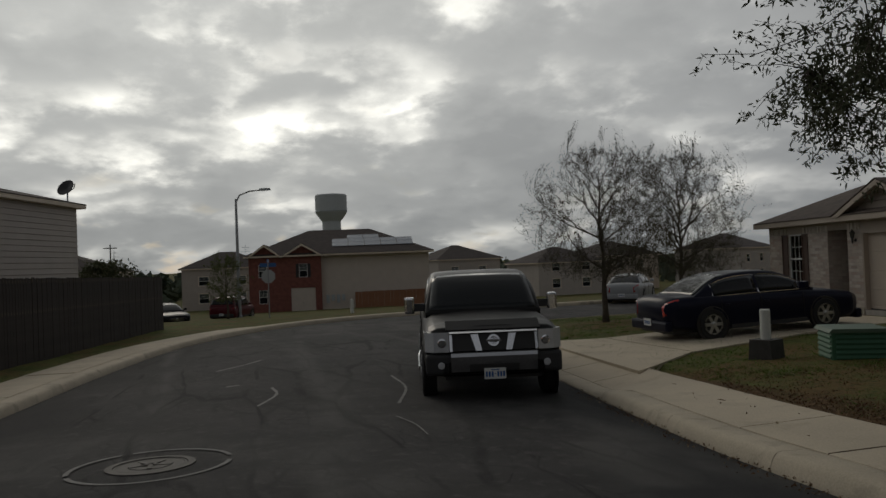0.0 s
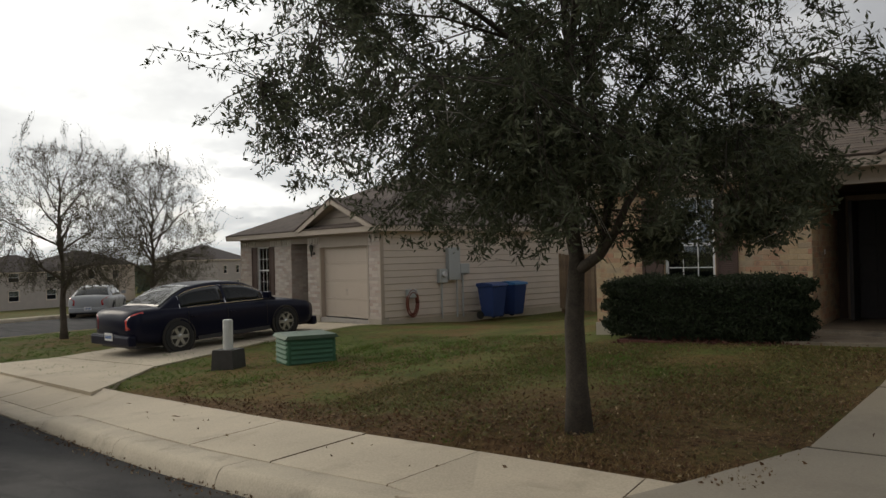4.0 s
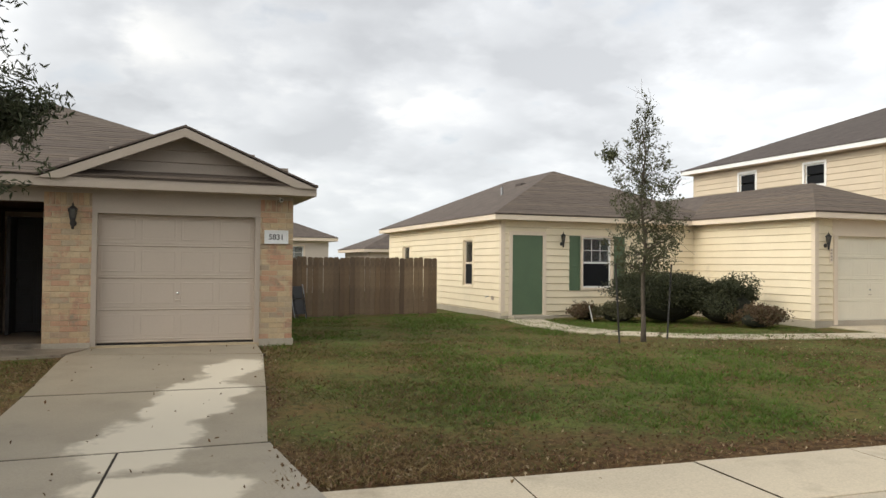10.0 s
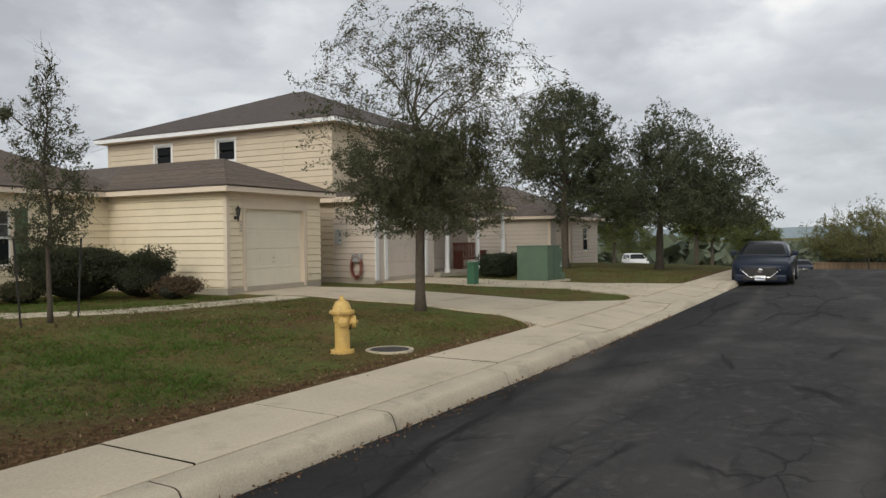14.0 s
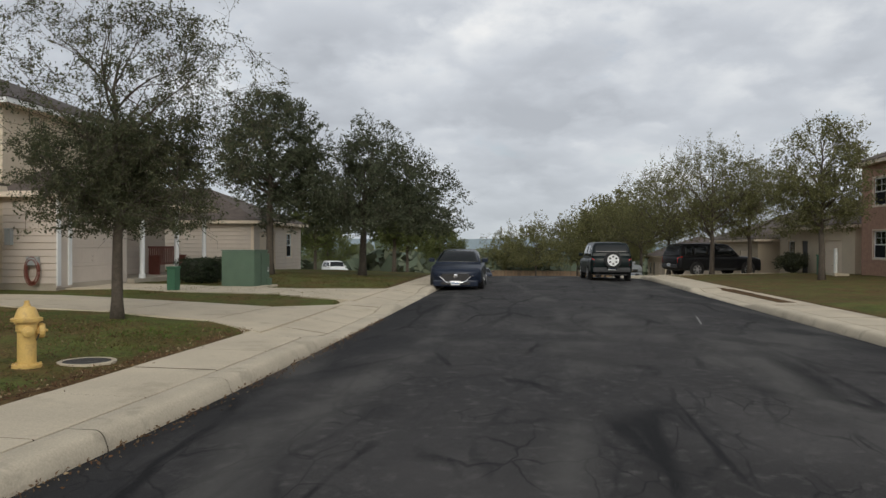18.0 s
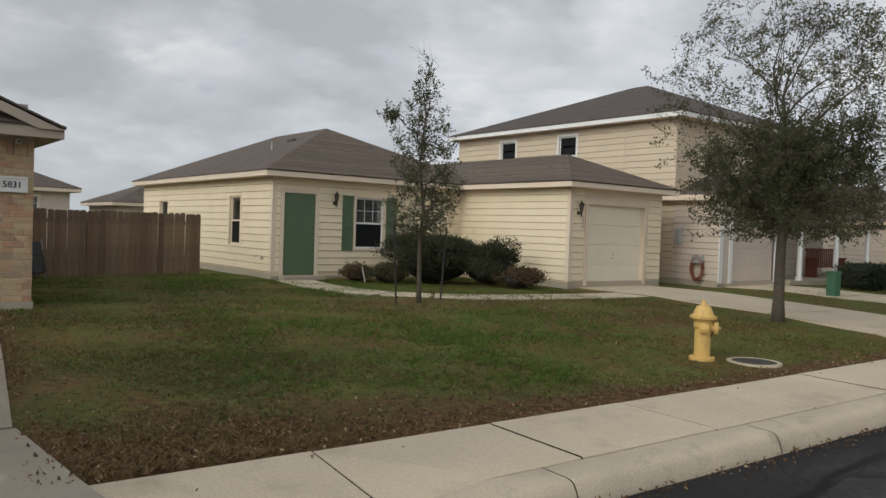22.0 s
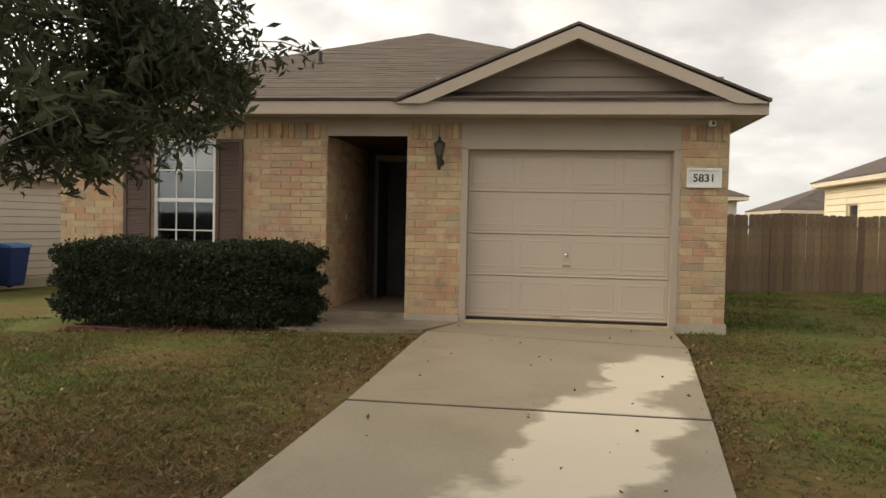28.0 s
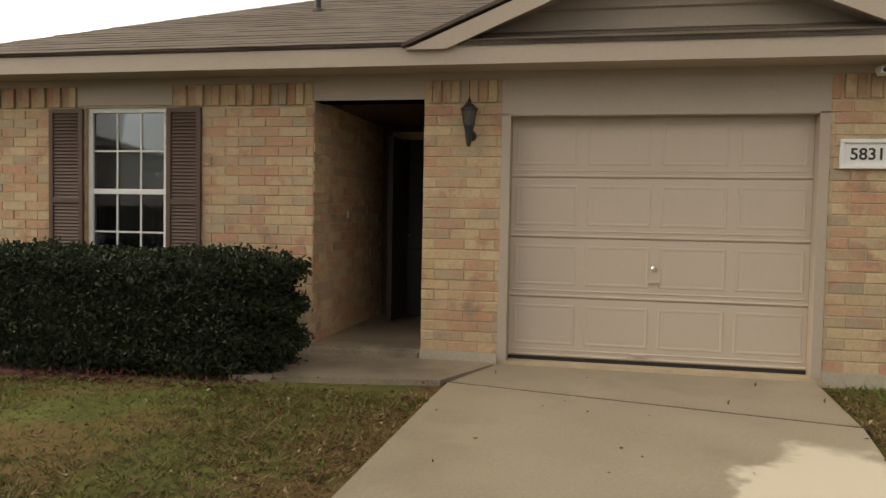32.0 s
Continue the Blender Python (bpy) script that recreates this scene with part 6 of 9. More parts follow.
picket_fence("weathered dog-eared wooden fence between two houses", (1.88, 6.4), (7.15, 7.22), (-0.05, -0.02), 1.55, M_fence)
picket_fence("weathered wooden fence beside the brick house", (-12.2, 9.2), (-6.7, 7.0), -0.45, 1.75, M_fence)

# folded chair stood against the fence
fc = thing("folding_chair", "dark folded garden chair leaning by the fence", "chair", pose(3.08, 6.02, -0.05, 0, 0, 20))
for k, dx in enumerate((-0.16, 0.16)):
    part("leg", tube([(dx, 0, 0), (dx * 1.15, 0.16, 0.55), (dx * 1.1, 0.24, 0.86)], [0.014] * 3, 6), M_steel, fc)
    part("brace", tube([(dx * 0.8, -0.08, 0.02), (dx * 0.9, 0.12, 0.62)], [0.012] * 2, 6), M_black, fc)
part("seat", box(-0.15, 0.15, -0.02, 0.03, 0.12, 0.5, 0.012), M_plastic, fc).rotation_euler.x = -0.27
part("backrest", box(-0.15, 0.15, 0.0, 0.03, 0.52, 0.84, 0.012), M_plastic, fc).rotation_euler.x = -0.27

# ---- plants ----


def leaf_quads(centres, size, rng, long=2.2, droop=0.0):
    """Small lozenge leaves at given points, turned at random."""
    n = len(centres)
    a = rng.normal(size=(n, 3))
    a[:, 2] -= droop
    a /= np.linalg.norm(a, axis=1, keepdims=True)
    r = rng.normal(size=(n, 3))
    b = np.cross(a, r)
    b /= np.linalg.norm(b, axis=1, keepdims=True)
    s = size * rng.uniform(0.6, 1.3, (n, 1))
    w = s / long
    c = centres
    fold = np.cross(a, b) * w * 0.35
    v = np.stack([c, c + a * s * 0.45 + b * w * 0.5 + fold, c + a * s, c + a * s * 0.45 - b * w * 0.5 + fold], 1).reshape(-1, 3)
    f = np.arange(4 * n).reshape(-1, 4)
    return v, f


def tree(m, label, height, crown_r, crown_lo, trunk_r, leaves, leaf, bark, leaf_size, seed, fork=None, levels=4, spread=0.75, top_sparse=0.0, name="tree", category="tree", tuft=0.16, hang=0.15, shape="round", limbs=11, clumps=160, lobe_z=(0.12, 0.92), bare=0, boughs=(), off=(0, 0), low_at=0.38, base_w=0.62, lobes=0, fill=0.5, reach_far=0.45, cut=0.9, lobe_r=(0.35, 0.82), twig=M_twig, slim=2.2):
    """A leader with limbs leaving it all the way up, forking inside a crown volume, and leaves in clumps and along the twigs."""
    T = thing(name, label, category, m)
    rnd, rng = random.Random(seed), np.random.default_rng(seed)
    fork = fork or crown_lo * 1.1
    wood = bmesh.new()
    twigs = []
    cz, ch = (crown_lo + height) / 2, (height - crown_lo) / 2
    low = crown_lo + low_at * (height - crown_lo)

    def centre(z):
        """The crown leans out from the trunk to one side."""
        u = min(1.0, max(0.0, (z - fork * 0.6) / (low - fork * 0.6)))
        return off[0] * u, off[1] * u


    def reach(z):
        """Crown radius at a height: widest low down, drawn in at the top."""
        if z < low:
            return crown_r * (base_w + (1 - base_w) * max(0.0, (z - crown_lo) / (low - crown_lo)) ** 0.7)
        u = min(1.0, (z - low) / (height - low))
        return crown_r * ((1 - u) ** 0.9 * 0.95 + 0.05 if shape == "cone" else math.sqrt(max(0.0, 1 - u * u)) * 0.97 + 0.03)

    def grow(p, d, length, r, lev):
        pts, rad = [p.copy()], [r]
        n = 4 if lev < levels - 1 else 3
        for k in range(n):
            d = (d + Vector((rnd.gauss(0, 0.15), rnd.gauss(0, 0.15), rnd.gauss(0.03, 0.12)))).normalized()
            cx, cy = centre(p.z)
            if math.hypot(p.x - cx, p.y - cy) > reach(p.z) * 0.85 or p.z > height * 0.97:
                d = (d + Vector((cx - p.x, cy - p.y, -hang * 2)).normalized() * 0.3).normalized()
            if p.z < crown_lo * 1.05:
                d = (d + Vector((0, 0, 0.4))).normalized()
            p = p + d * length / n
            pts.append(p.copy())
            rad.append(max(r * (1 - 0.6 * (k + 1) / n), 0.0028))
        tube(pts, rad, 6 if lev < 2 else 4 if lev < 3 else 3, wood)
        if lev >= levels - 2:
            twigs.append(pts)
        if lev < levels:
            for k in range(rnd.randint(3, 4) if lev < 3 else rnd.randint(2, 3)):
                i = n if k == 0 else rnd.randint(1, n)
                side = d.orthogonal().normalized()
                side.rotate(Matrix.Rotation(rnd.uniform(0, 2 * math.pi), 3, d))
                nd = (d + side * rnd.uniform(0.45, 1.05) * spread + Vector((0, 0, 0.08))).normalized()
                grow(pts[i], nd, length * rnd.uniform(0.52, 0.74), max(rad[i] * 0.66, 0.0028), lev + 1)

    # leader
    lead, lr = [], []
    lean = (rnd.uniform(-0.1, 0.1), rnd.uniform(-0.1, 0.1))
    n = 9
    for k in range(n + 1):
        z = -0.15 + (height * 0.86 + 0.15) * k / n
        w = 0.06 if z > fork else 0.015
        lead.append((lean[0] * z / height + rnd.uniform(-w, w), lean[1] * z / height + rnd.uniform(-w, w), z))
        flare = 1.35 if k == 0 else 1.0
        lr.append(max(trunk_r * flare * (1 - 0.22 * min(1, z / fork)) if z <= fork else trunk_r * 0.62 * (1 - (z - fork) / (height - fork)) + 0.006, 0.006))
    tube(lead, lr, 10, wood)
    for k in range(limbs):
        u = (k + rnd.uniform(-0.2, 0.2)) / limbs
        z = fork * 0.97 + max(0, u) * (height * 0.82 - fork)
        a = k * 2.4 + rnd.uniform(-0.4, 0.4)
        up = 0.35 + 0.9 * max(0, u) + rnd.uniform(-0.1, 0.15)
        d = Vector((math.cos(a) + off[0] * 0.15, math.sin(a) + off[1] * 0.15, up)).normalized()
        i = min(n - 1, int((z + 0.15) / (height * 0.86 + 0.15) * n))
        f = (z - lead[i][2]) / (lead[i + 1][2] - lead[i][2])
        p = Vector(lead[i]).lerp(Vector(lead[i + 1]), f)
        L = max(0.3, reach(z + 0.3 * crown_r) * rnd.uniform(0.5, 0.68))
        grow(p, d, L, max(trunk_r * 0.5 * (1 - 0.7 * u), 0.008), 1)
    A = np.array([tuple(p) for pts in twigs for p in pts[:-1]])
    B = np.array([tuple(p) for pts in twigs for p in pts[1:]])
    # leafy shoots fill the crown in lobes, each shoot leaving the nearest twig
    lob = []
    for k in range(lobes):
        z = crown_lo + (height - crown_lo) * (lobe_z[0] + (lobe_z[1] - lobe_z[0]) * rng.random())
        a, q = k * 2.4 + rng.normal() * 0.3, reach(z) * rng.uniform(*lobe_r)
        cx, cy = centre(z)
        lob.append((cx + q * math.cos(a), cy + q * math.sin(a), z, crown_r * rng.uniform(0.22, 0.40)))
    shoots = []
    tries = 0
    while len(shoots) < clumps and tries < clumps * 40:
        tries += 1
        if lobes and rng.random() > fill:
            lx, ly, lz, lr_ = lob[rng.integers(0, lobes)]
            g = rng.normal(size=3)
            g *= lr_ * rng.random() ** 0.4 / np.linalg.norm(g)
            p = np.array([lx, ly, lz]) + g * np.array([1, 1, 0.75])
        else:
            z = crown_lo + (height - crown_lo) * rng.random() ** 1.2
            cx, cy = centre(z)
            rr, a = reach(z) * math.sqrt(rng.random()) * (1 + 0.07 * rng.normal()), rng.uniform(0, 2 * math.pi)
            p = np.array([cx + rr * math.cos(a), cy + rr * math.sin(a), z])
        if not crown_lo < p[2] < height * 1.03:
            continue
        h = (p[2] - crown_lo) / (height - crown_lo)
        cx, cy = centre(p[2])
        if math.hypot(p[0] - cx, p[1] - cy) > reach(p[2]) * 1.12 or rng.random() < top_sparse * max(0.0, h * 1.6 - 0.45):
            continue
        j = int(np.argmin(((B - p) ** 2).sum(1)))
        b = B[j]
        d = np.linalg.norm(b - p)
        if d > crown_r * reach_far:
            continue
        out = np.array([p[0] - cx, p[1] - cy, 0.25 * crown_r - hang * crown_r])
        out /= np.linalg.norm(out) + 1e-6
        out = out + rng.normal(size=3) * 0.55
        tip = p + out / np.linalg.norm(out) * tuft * rng.uniform(0.8, 1.9)
        shoots.append((b + (p - b) * 0.35, p, tip))
        tube([tuple(b), tuple((b + p) / 2 + rng.normal(size=3) * 0.06 * d), tuple(p), tuple(tip)], [0.006, 0.0045, 0.003, 0.0015], 3, wood)
    inner = len(shoots)
    for bx, by, bz, br in boughs:
        # a low bough reaching out past the rest of the crown
        j = int(np.argmin(((B - np.array([bx, by, bz])) ** 2).sum(1)))
        tube([tuple(B[j]), tuple((B[j] + np.array([bx, by, bz])) / 2 + np.array([0, 0, 0.06])), (bx, by, bz)], [0.016, 0.011, 0.006], 5, wood)
        for k in range(int(150 * br)):
            g = rng.normal(size=3) * br * 0.5 * np.array([1, 1, 0.8])
            p = np.array([bx, by, bz]) + g
            tip = p + (g / (np.linalg.norm(g) + 1e-6) * 0.6 + rng.normal(size=3) * 0.5) * tuft
            q = np.array([bx, by, bz]) * 0.75 + B[j] * 0.25
            shoots.append((q + (p - q) * 0.5, p, tip))
            tube([tuple(q), tuple((q + p) / 2 + rng.normal(size=3) * 0.04), tuple(p), tuple(tip)], [0.005, 0.004, 0.003, 0.0015], 3, wood)
    part("trunk", wood, bark, T, smooth=True)
    if bare:
        tw = bmesh.new()
        for k in range(bare):
            b, p, tip = shoots[int(rng.integers(0, inner))]
            d = tip - p + rng.normal(size=3) * 0.12
            a = p + d * 0.4
            d *= min(1.0, 0.3 / np.linalg.norm(d))
            a = p + d * 0.4
            e = p + d * rng.uniform(1.2, 2.0)
            tube([tuple(p), tuple(a), tuple((a + e) / 2 + rng.normal(size=3) * 0.05), tuple(e)], [0.005, 0.0045, 0.003, 0.0015], 4, tw)
            f = (a + e) / 2
            tube([tuple(f), tuple(f + rng.normal(size=3) * 0.16)], [0.003, 0.0015], 3, tw)
        tagged(part("dead_wood", tw, twig, T, smooth=True), "fine bare twigs", kind="stuff")
    S = np.array(shoots)
    na = int(leaves * 0.78)
    size = rng.uniform(0.5, 1.4, len(S))
    k = rng.choice(len(S), na, p=size / size.sum())
    u = rng.random((na, 1)) * 2
    c1 = np.where(u < 1, S[k, 0] * (1 - u) + S[k, 1] * u, S[k, 1] * (2 - u) + S[k, 2] * (u - 1))
    c1 = c1 + rng.normal(size=(na, 3)) * tuft * 0.30 * (1.25 - 0.45 * u)
    k = rng.integers(0, len(A), leaves - na)
    u = rng.random((leaves - na, 1))
    c2 = A[k] * (1 - u) + B[k] * u + rng.normal(size=(leaves - na, 3)) * tuft * 0.22
    c = np.r_[c1, c2]
    keep = c[:, 2] > crown_lo * cut
    if top_sparse:
        keep &= rng.random(leaves) > top_sparse * np.clip((c[:, 2] - cz) / ch * 1.3 + 0.15, 0, 1)
    v, f = leaf_quads(c[keep], leaf_size, rng, slim, droop=hang)
    o = new("crown", raw_mesh("crown", v, f, leaf))
    o.parent = T
    return T


def at_lawn(x, y, rz=0):
    return pose(x, y, lawn1(x, y), 0, 0, rz)


tree(at_lawn(-3.62, -6.8), "live oak with dense dark evergreen crown", 5.6, 2.75, 1.62, 0.105, 135000, M_leaf_oak, M_bark, 0.068, 11, fork=1.42, levels=4, tuft=0.17, limbs=15, hang=0.3, clumps=1700, off=(-0.35, -0.35), lobes=26, fill=0.36, top_sparse=0.1, bare=170, slim=3.3, boughs=[(1.6, 0.75, 2.05, 0.40), (1.35, 1.35, 2.3, 0.40), (1.45, 0.35, 1.72, 0.26), (0.75, 0.2, 1.62, 0.26), (2.2, 0.5, 2.75, 0.30)])
tree(at_lawn(13.25, -5.5), "young elm with thinning grey-green crown", 5.45, 2.7, 1.55, 0.105, 62000, M_leaf_elm, M_bark2, 0.062, 5, fork=1.6, levels=5, top_sparse=0.36, tuft=0.20, limbs=13, clumps=1250, hang=0.1, lobes=26, fill=0.42, low_at=0.62, base_w=0.52, lobe_z=(0.06, 0.5), lobe_r=(0.0, 0.55), bare=260, twig=M_bark2, off=(0.15, -0.35))
tree(at_lawn(31.5, -2.25), "tall dark evergreen street tree", 7.6, 2.5, 2.9, 0.17, 34000, M_leaf_oak, M_bark2, 0.12, 21, fork=3.1, levels=4, tuft=0.24, clumps=800, top_sparse=0.2, lobes=14, low_at=0.5, base_w=0.55)
tree(at_lawn(33.5, -5.8), "broad dark evergreen street tree", 5.8, 4.7, 1.8, 0.18, 64000, M_leaf_oak, M_bark, 0.12, 22, fork=2.0, levels=4, top_sparse=0.25, tuft=0.26, limbs=16, clumps=1500, lobes=30, fill=0.45, lobe_z=(0.05, 0.75), low_at=0.28, base_w=0.86, hang=-0.1, bare=160, twig=M_bark2)
tree(at_lawn(8.15, -1.2), "slender staked sapling with sparse leaves", 4.6, 0.8, 1.22, 0.045, 9500, M_leaf_elm, M_bark2, 0.055, 31, fork=1.25, levels=3, spread=0.55, top_sparse=0.5, tuft=0.14, shape="cone", limbs=26, clumps=240, hang=-0.5, low_at=0.25, boughs=[(-0.95, -0.3, 3.35, 0.16)], bare=40, twig=M_bark2)
tree(at_lawn(-21.5, -2.1), "leafing young street tree with fine branches", 5.2, 2.4, 1.3, 0.10, 15000, M_leaf_spring, M_bark2, 0.05, 41, fork=1.25, levels=5, spread=0.5, top_sparse=0.3, tuft=0.2, hang=-0.6, clumps=900, limbs=16, low_at=0.5, base_w=0.7, bare=700, twig=M_bark)
tree(at_lawn(-24.5, 2.6), "leafing young street tree with fine branches", 5.6, 2.5, 1.3, 0.10, 21000, M_leaf_spring, M_bark2, 0.055, 43, fork=1.3, levels=5, spread=0.5, top_sparse=0.25, tuft=0.2, hang=-0.6, clumps=1000, limbs=16, low_at=0.5, base_w=0.7, bare=700, twig=M_bark)
for i, (x, y, h, r, lf) in enumerate([(42.8, -23.1, 6.6, 3.6, M_leaf_olive), (48, -21.8, 6.0, 3.2, M_leaf_olive), (57, -21.5, 6.2, 3.6, M_leaf_olive), (65, -20.5, 6.2, 3.8, M_leaf_olive), (76, -21, 6.8, 4.2, M_leaf_olive), (32.1, -24.8, 6.4, 2.1, M_leaf_olive), (44.6, -25.6, 6.0, 3.0, M_leaf_olive), (92, -19.5, 7.2, 4.4, M_leaf_olive), (112, -15, 7.8, 5.0, M_leaf_olive), (122, -10.5, 7.0, 4.6, M_leaf_olive), (86, -24, 7.4, 4.4, M_leaf_olive)]):
    far = x > 60
    tree(at_lawn(x, y), "street tree with fresh olive-green leaves" if not far else "far street tree with fresh olive-green leaves", h, r, 1.9, 0.13, 17000 if not far else 13000, lf, M_bark2, 0.12 if not far else 0.24, 50 + i, fork=1.9, levels=4, top_sparse=0.35, tuft=0.32, clumps=700, lobes=14, low_at=0.42, base_w=0.72, hang=-0.35, limbs=14, bare=220 if not far else 0, twig=M_bark2)
for i, (x, y, h, r) in enumerate([(66, 5.2, 6, 3.6), (66, -3.0, 5.6, 3.4), (97, 12, 6.5, 4.2), (84, -4, 5.4, 3.0), (50, -4.5, 5.4, 2.6)]):
    tree(at_lawn(x, y), "spreading tree with fresh green leaves", h, r, 2.1, 0.16, 14000, M_leaf_fresh, M_bark2, 0.2, 70 + i, fork=1.8, levels=4, tuft=0.34, clumps=450, lobes=10, top_sparse=0.2, hang=-0.2)
tree(at_lawn(-47, -13), "thin young garden tree with light green leaves", 3.6, 1.3, 1.0, 0.07, 2600, M_leaf_fresh, M_bark2, 0.12, 90, fork=1.1, levels=4, tuft=0.24, clumps=140, hang=-0.3)
for i, (x, y, h, r) in enumerate([(-68, -32, 6.0, 3.5), (-50, -20, 3.6, 2.0), (-88, -27, 6, 3)]):
    tree(at_lawn(x, y), "dull green garden tree", h, r, 0.7, 0.12, 7000, M_leaf_elm, M_bark2, 0.2, 91 + i, fork=0.9, levels=4, tuft=0.3)


def shrub(m, label, w, d, h, leaf, count, size, seed, name="shrub", boxy=False, category="shrub"):
    """A leafy shrub or clipped hedge: near-black core painted as inner shade and a thick skin of leaves."""
    T = thing(name, label, category, m)
    rng = np.random.default_rng(seed)
    u = rng.random((count, 3)) * 2 - 1
    if boxy:
        k = rng.integers(0, 5, count)
        s = np.where(k < 2, np.where(k == 0, -1, 1), 0)
        u[k < 2, 0] = s[k < 2]
        u[k == 2, 1] = -1
        u[(k == 3), 2] = 1
        u[k == 4, 1] = np.where(rng.random((k == 4).sum()) < 0.7, -1, 1)
        e = (np.abs(u) ** 8).sum(1, keepdims=True) ** (1 / 8)
        u = u / np.maximum(e, 1e-3) * np.where(e > 0.9, 1, e)
    else:
        # several overlapping lobes, so that the outline is uneven
        nl = 11
        lc = rng.normal(size=(nl, 3))
        lc *= rng.uniform(0.45, 0.66, (nl, 1)) / np.linalg.norm(lc, axis=1, keepdims=True)
        lc[:, 2] = np.abs(lc[:, 2]) * 1.1 - 0.3
        k = rng.integers(0, nl, count)
        u /= np.linalg.norm(u, axis=1, keepdims=True)
        u = lc[k] + u * rng.uniform(0.30, 0.44, nl)[k, None] * rng.uniform(0.55, 1.08, (count, 1)) ** 0.7
        u[:, 2] = np.maximum(u[:, 2], -0.98 + 0.3 * rng.random(count))
    wob = 1 + 0.13 * np.sin(u[:, :1] * 4.3 + seed * 2) * np.cos(u[:, 1:2] * 3.7 + seed) * (0 if boxy else 1) + 0.07 * np.sin(u[:, :1] * 9 + seed) * np.cos(u[:, 1:2] * 8) + 0.05 * np.sin(u[:, 2:] * 11 + u[:, :1] * 6)
    c = u * np.array([w / 2, d / 2, h / 2]) * wob + rng.normal(size=(count, 3)) * (0.022 if boxy else 0.04)
    c[:, 2] += h / 2
    c = c[c[:, 2] > 0.03]
    v, f = leaf_quads(c, size, rng, 1.9)
    o = new("foliage", raw_mesh("foliage", v, f, leaf))
    o.parent = T
    # solid core, coloured near black for the shade between the leaves
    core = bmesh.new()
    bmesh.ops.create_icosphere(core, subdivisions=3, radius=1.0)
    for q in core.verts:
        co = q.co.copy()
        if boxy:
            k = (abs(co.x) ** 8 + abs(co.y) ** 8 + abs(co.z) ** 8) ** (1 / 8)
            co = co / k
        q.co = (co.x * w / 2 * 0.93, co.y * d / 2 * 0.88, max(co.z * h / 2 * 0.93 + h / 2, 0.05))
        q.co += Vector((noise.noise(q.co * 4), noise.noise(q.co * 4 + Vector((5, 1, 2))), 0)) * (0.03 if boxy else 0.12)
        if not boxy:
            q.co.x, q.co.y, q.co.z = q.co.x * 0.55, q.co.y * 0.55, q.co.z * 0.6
    part("inner_mass", core, M_inner_shade, T)
    return T


M_inner_shade = material("inner_shade", (0.016, 0.018, 0.010), 0.95, 0.4, 8, 40, 0.8)
shrub(pose(-4.44, -0.72, -0.08), "clipped dark green hedge under the window", 2.95, 0.85, 0.95, M_leaf_hedge, 26000, 0.05, 3, "hedge", True, "hedge")
mulch = thing("mulch_bed", "reddish bark mulch bed under the hedge", "mulch", kind="structure")
rngm = np.random.default_rng(8)
nm = 2200
cm = np.stack([rngm.uniform(-5.75, -2.85, nm), rngm.uniform(-1.45, -0.15, nm), np.zeros(nm)], 1)
cm[:, 2] = lawn(cm[:, 0], cm[:, 1]) + 0.012
vm, fm = leaf_quads(cm, 0.06, rngm, 2.5)
ob = new("bark_chips", raw_mesh("bark_chips", vm, fm, M_mulch))
ob.parent = mulch
tagged(ob, kind="stuff")
part("bed", box(-5.7, -2.85, -1.22, 0.0, -0.2, -0.09), M_mulch, mulch)
shrub(at_lawn(11.75, 2.9), "large dark shrub beside the cream house wall", 3.6, 2.4, 1.72, M_leaf_bush, 26000, 0.06, 12)
shrub(at_lawn(12.8, 2.0), "dark shrub beside the cream garage wall", 2.6, 2.0, 1.42, M_leaf_bush, 16000, 0.06, 13)
shrub(at_lawn(9.95, 3.9), "low brown-tinged shrub by the door", 1.2, 1.0, 0.55, M_leaf_brown, 3000, 0.06, 14)
shrub(at_lawn(10.5, 3.2), "low green shrub by the walk", 1.6, 1.1, 0.62, M_leaf_spring, 4500, 0.06, 17)
shrub(at_lawn(12.75, 0.85), "low brown and green shrub by the garage", 1.7, 1.1, 0.64, M_leaf_brown, 4500, 0.06, 15)
shrub(at_lawn(24.6, -2.2), "clipped dark hedge by the tan house", 1.9, 1.0, 0.75, M_leaf_hedge, 3000, 0.08, 16, "hedge", True, "hedge")
shrub(at_lawn(43.5, -27.5), "rounded dark shrub across the street", 3.0, 1.8, 1.5, M_leaf_bush, 2600, 0.12, 18)
for k, (x, y) in enumerate(((7.55, -1.32), (8.83, -0.98))):
    st = thing("tree_stake", "dark metal stake beside the sapling", "stake", at_lawn(x, y), group="stakes by the sapling")
    part("stake", tube([(0, 0, -0.1), (0.10 * (1 if k else -1), 0, 1.45)], [0.018, 0.018], 5), M_black, st)
tagged(part("marker_stick", tube([(0, 0, -0.05), (-0.12, 0, 0.42)], [0.015, 0.012], 6), M_bin_w), "short white stick leaning by the shrub", "stick").matrix_basis = at_lawn(9.85, 3.3)


def inside_any(x, y):
    """True where paving covers the lawn."""
    c = (y > -8.6) & (y < 0.2) & (x > -1.53 - 0.045 * -y) & (x < 1.33 + 0.11 * y)
    c |= (y > -1.25) & (x > -3.3) & (x < -1.2)
    c |= (x > -6.5) & (x < -2.7) & (y > -1.3)
    c |= (x > 12.9 - (y + 6.5) * -0.25) & (x < 18.5) & (y < 1)
    c |= (y > 0) & (x < 1.95)
    c |= (x > 13.6) & (y > -2.2)
    c |= (x > 8.0) & (y > 4.6)
    c |= np.hypot(x - 8.68, y + 7.62) < 0.36
    return c


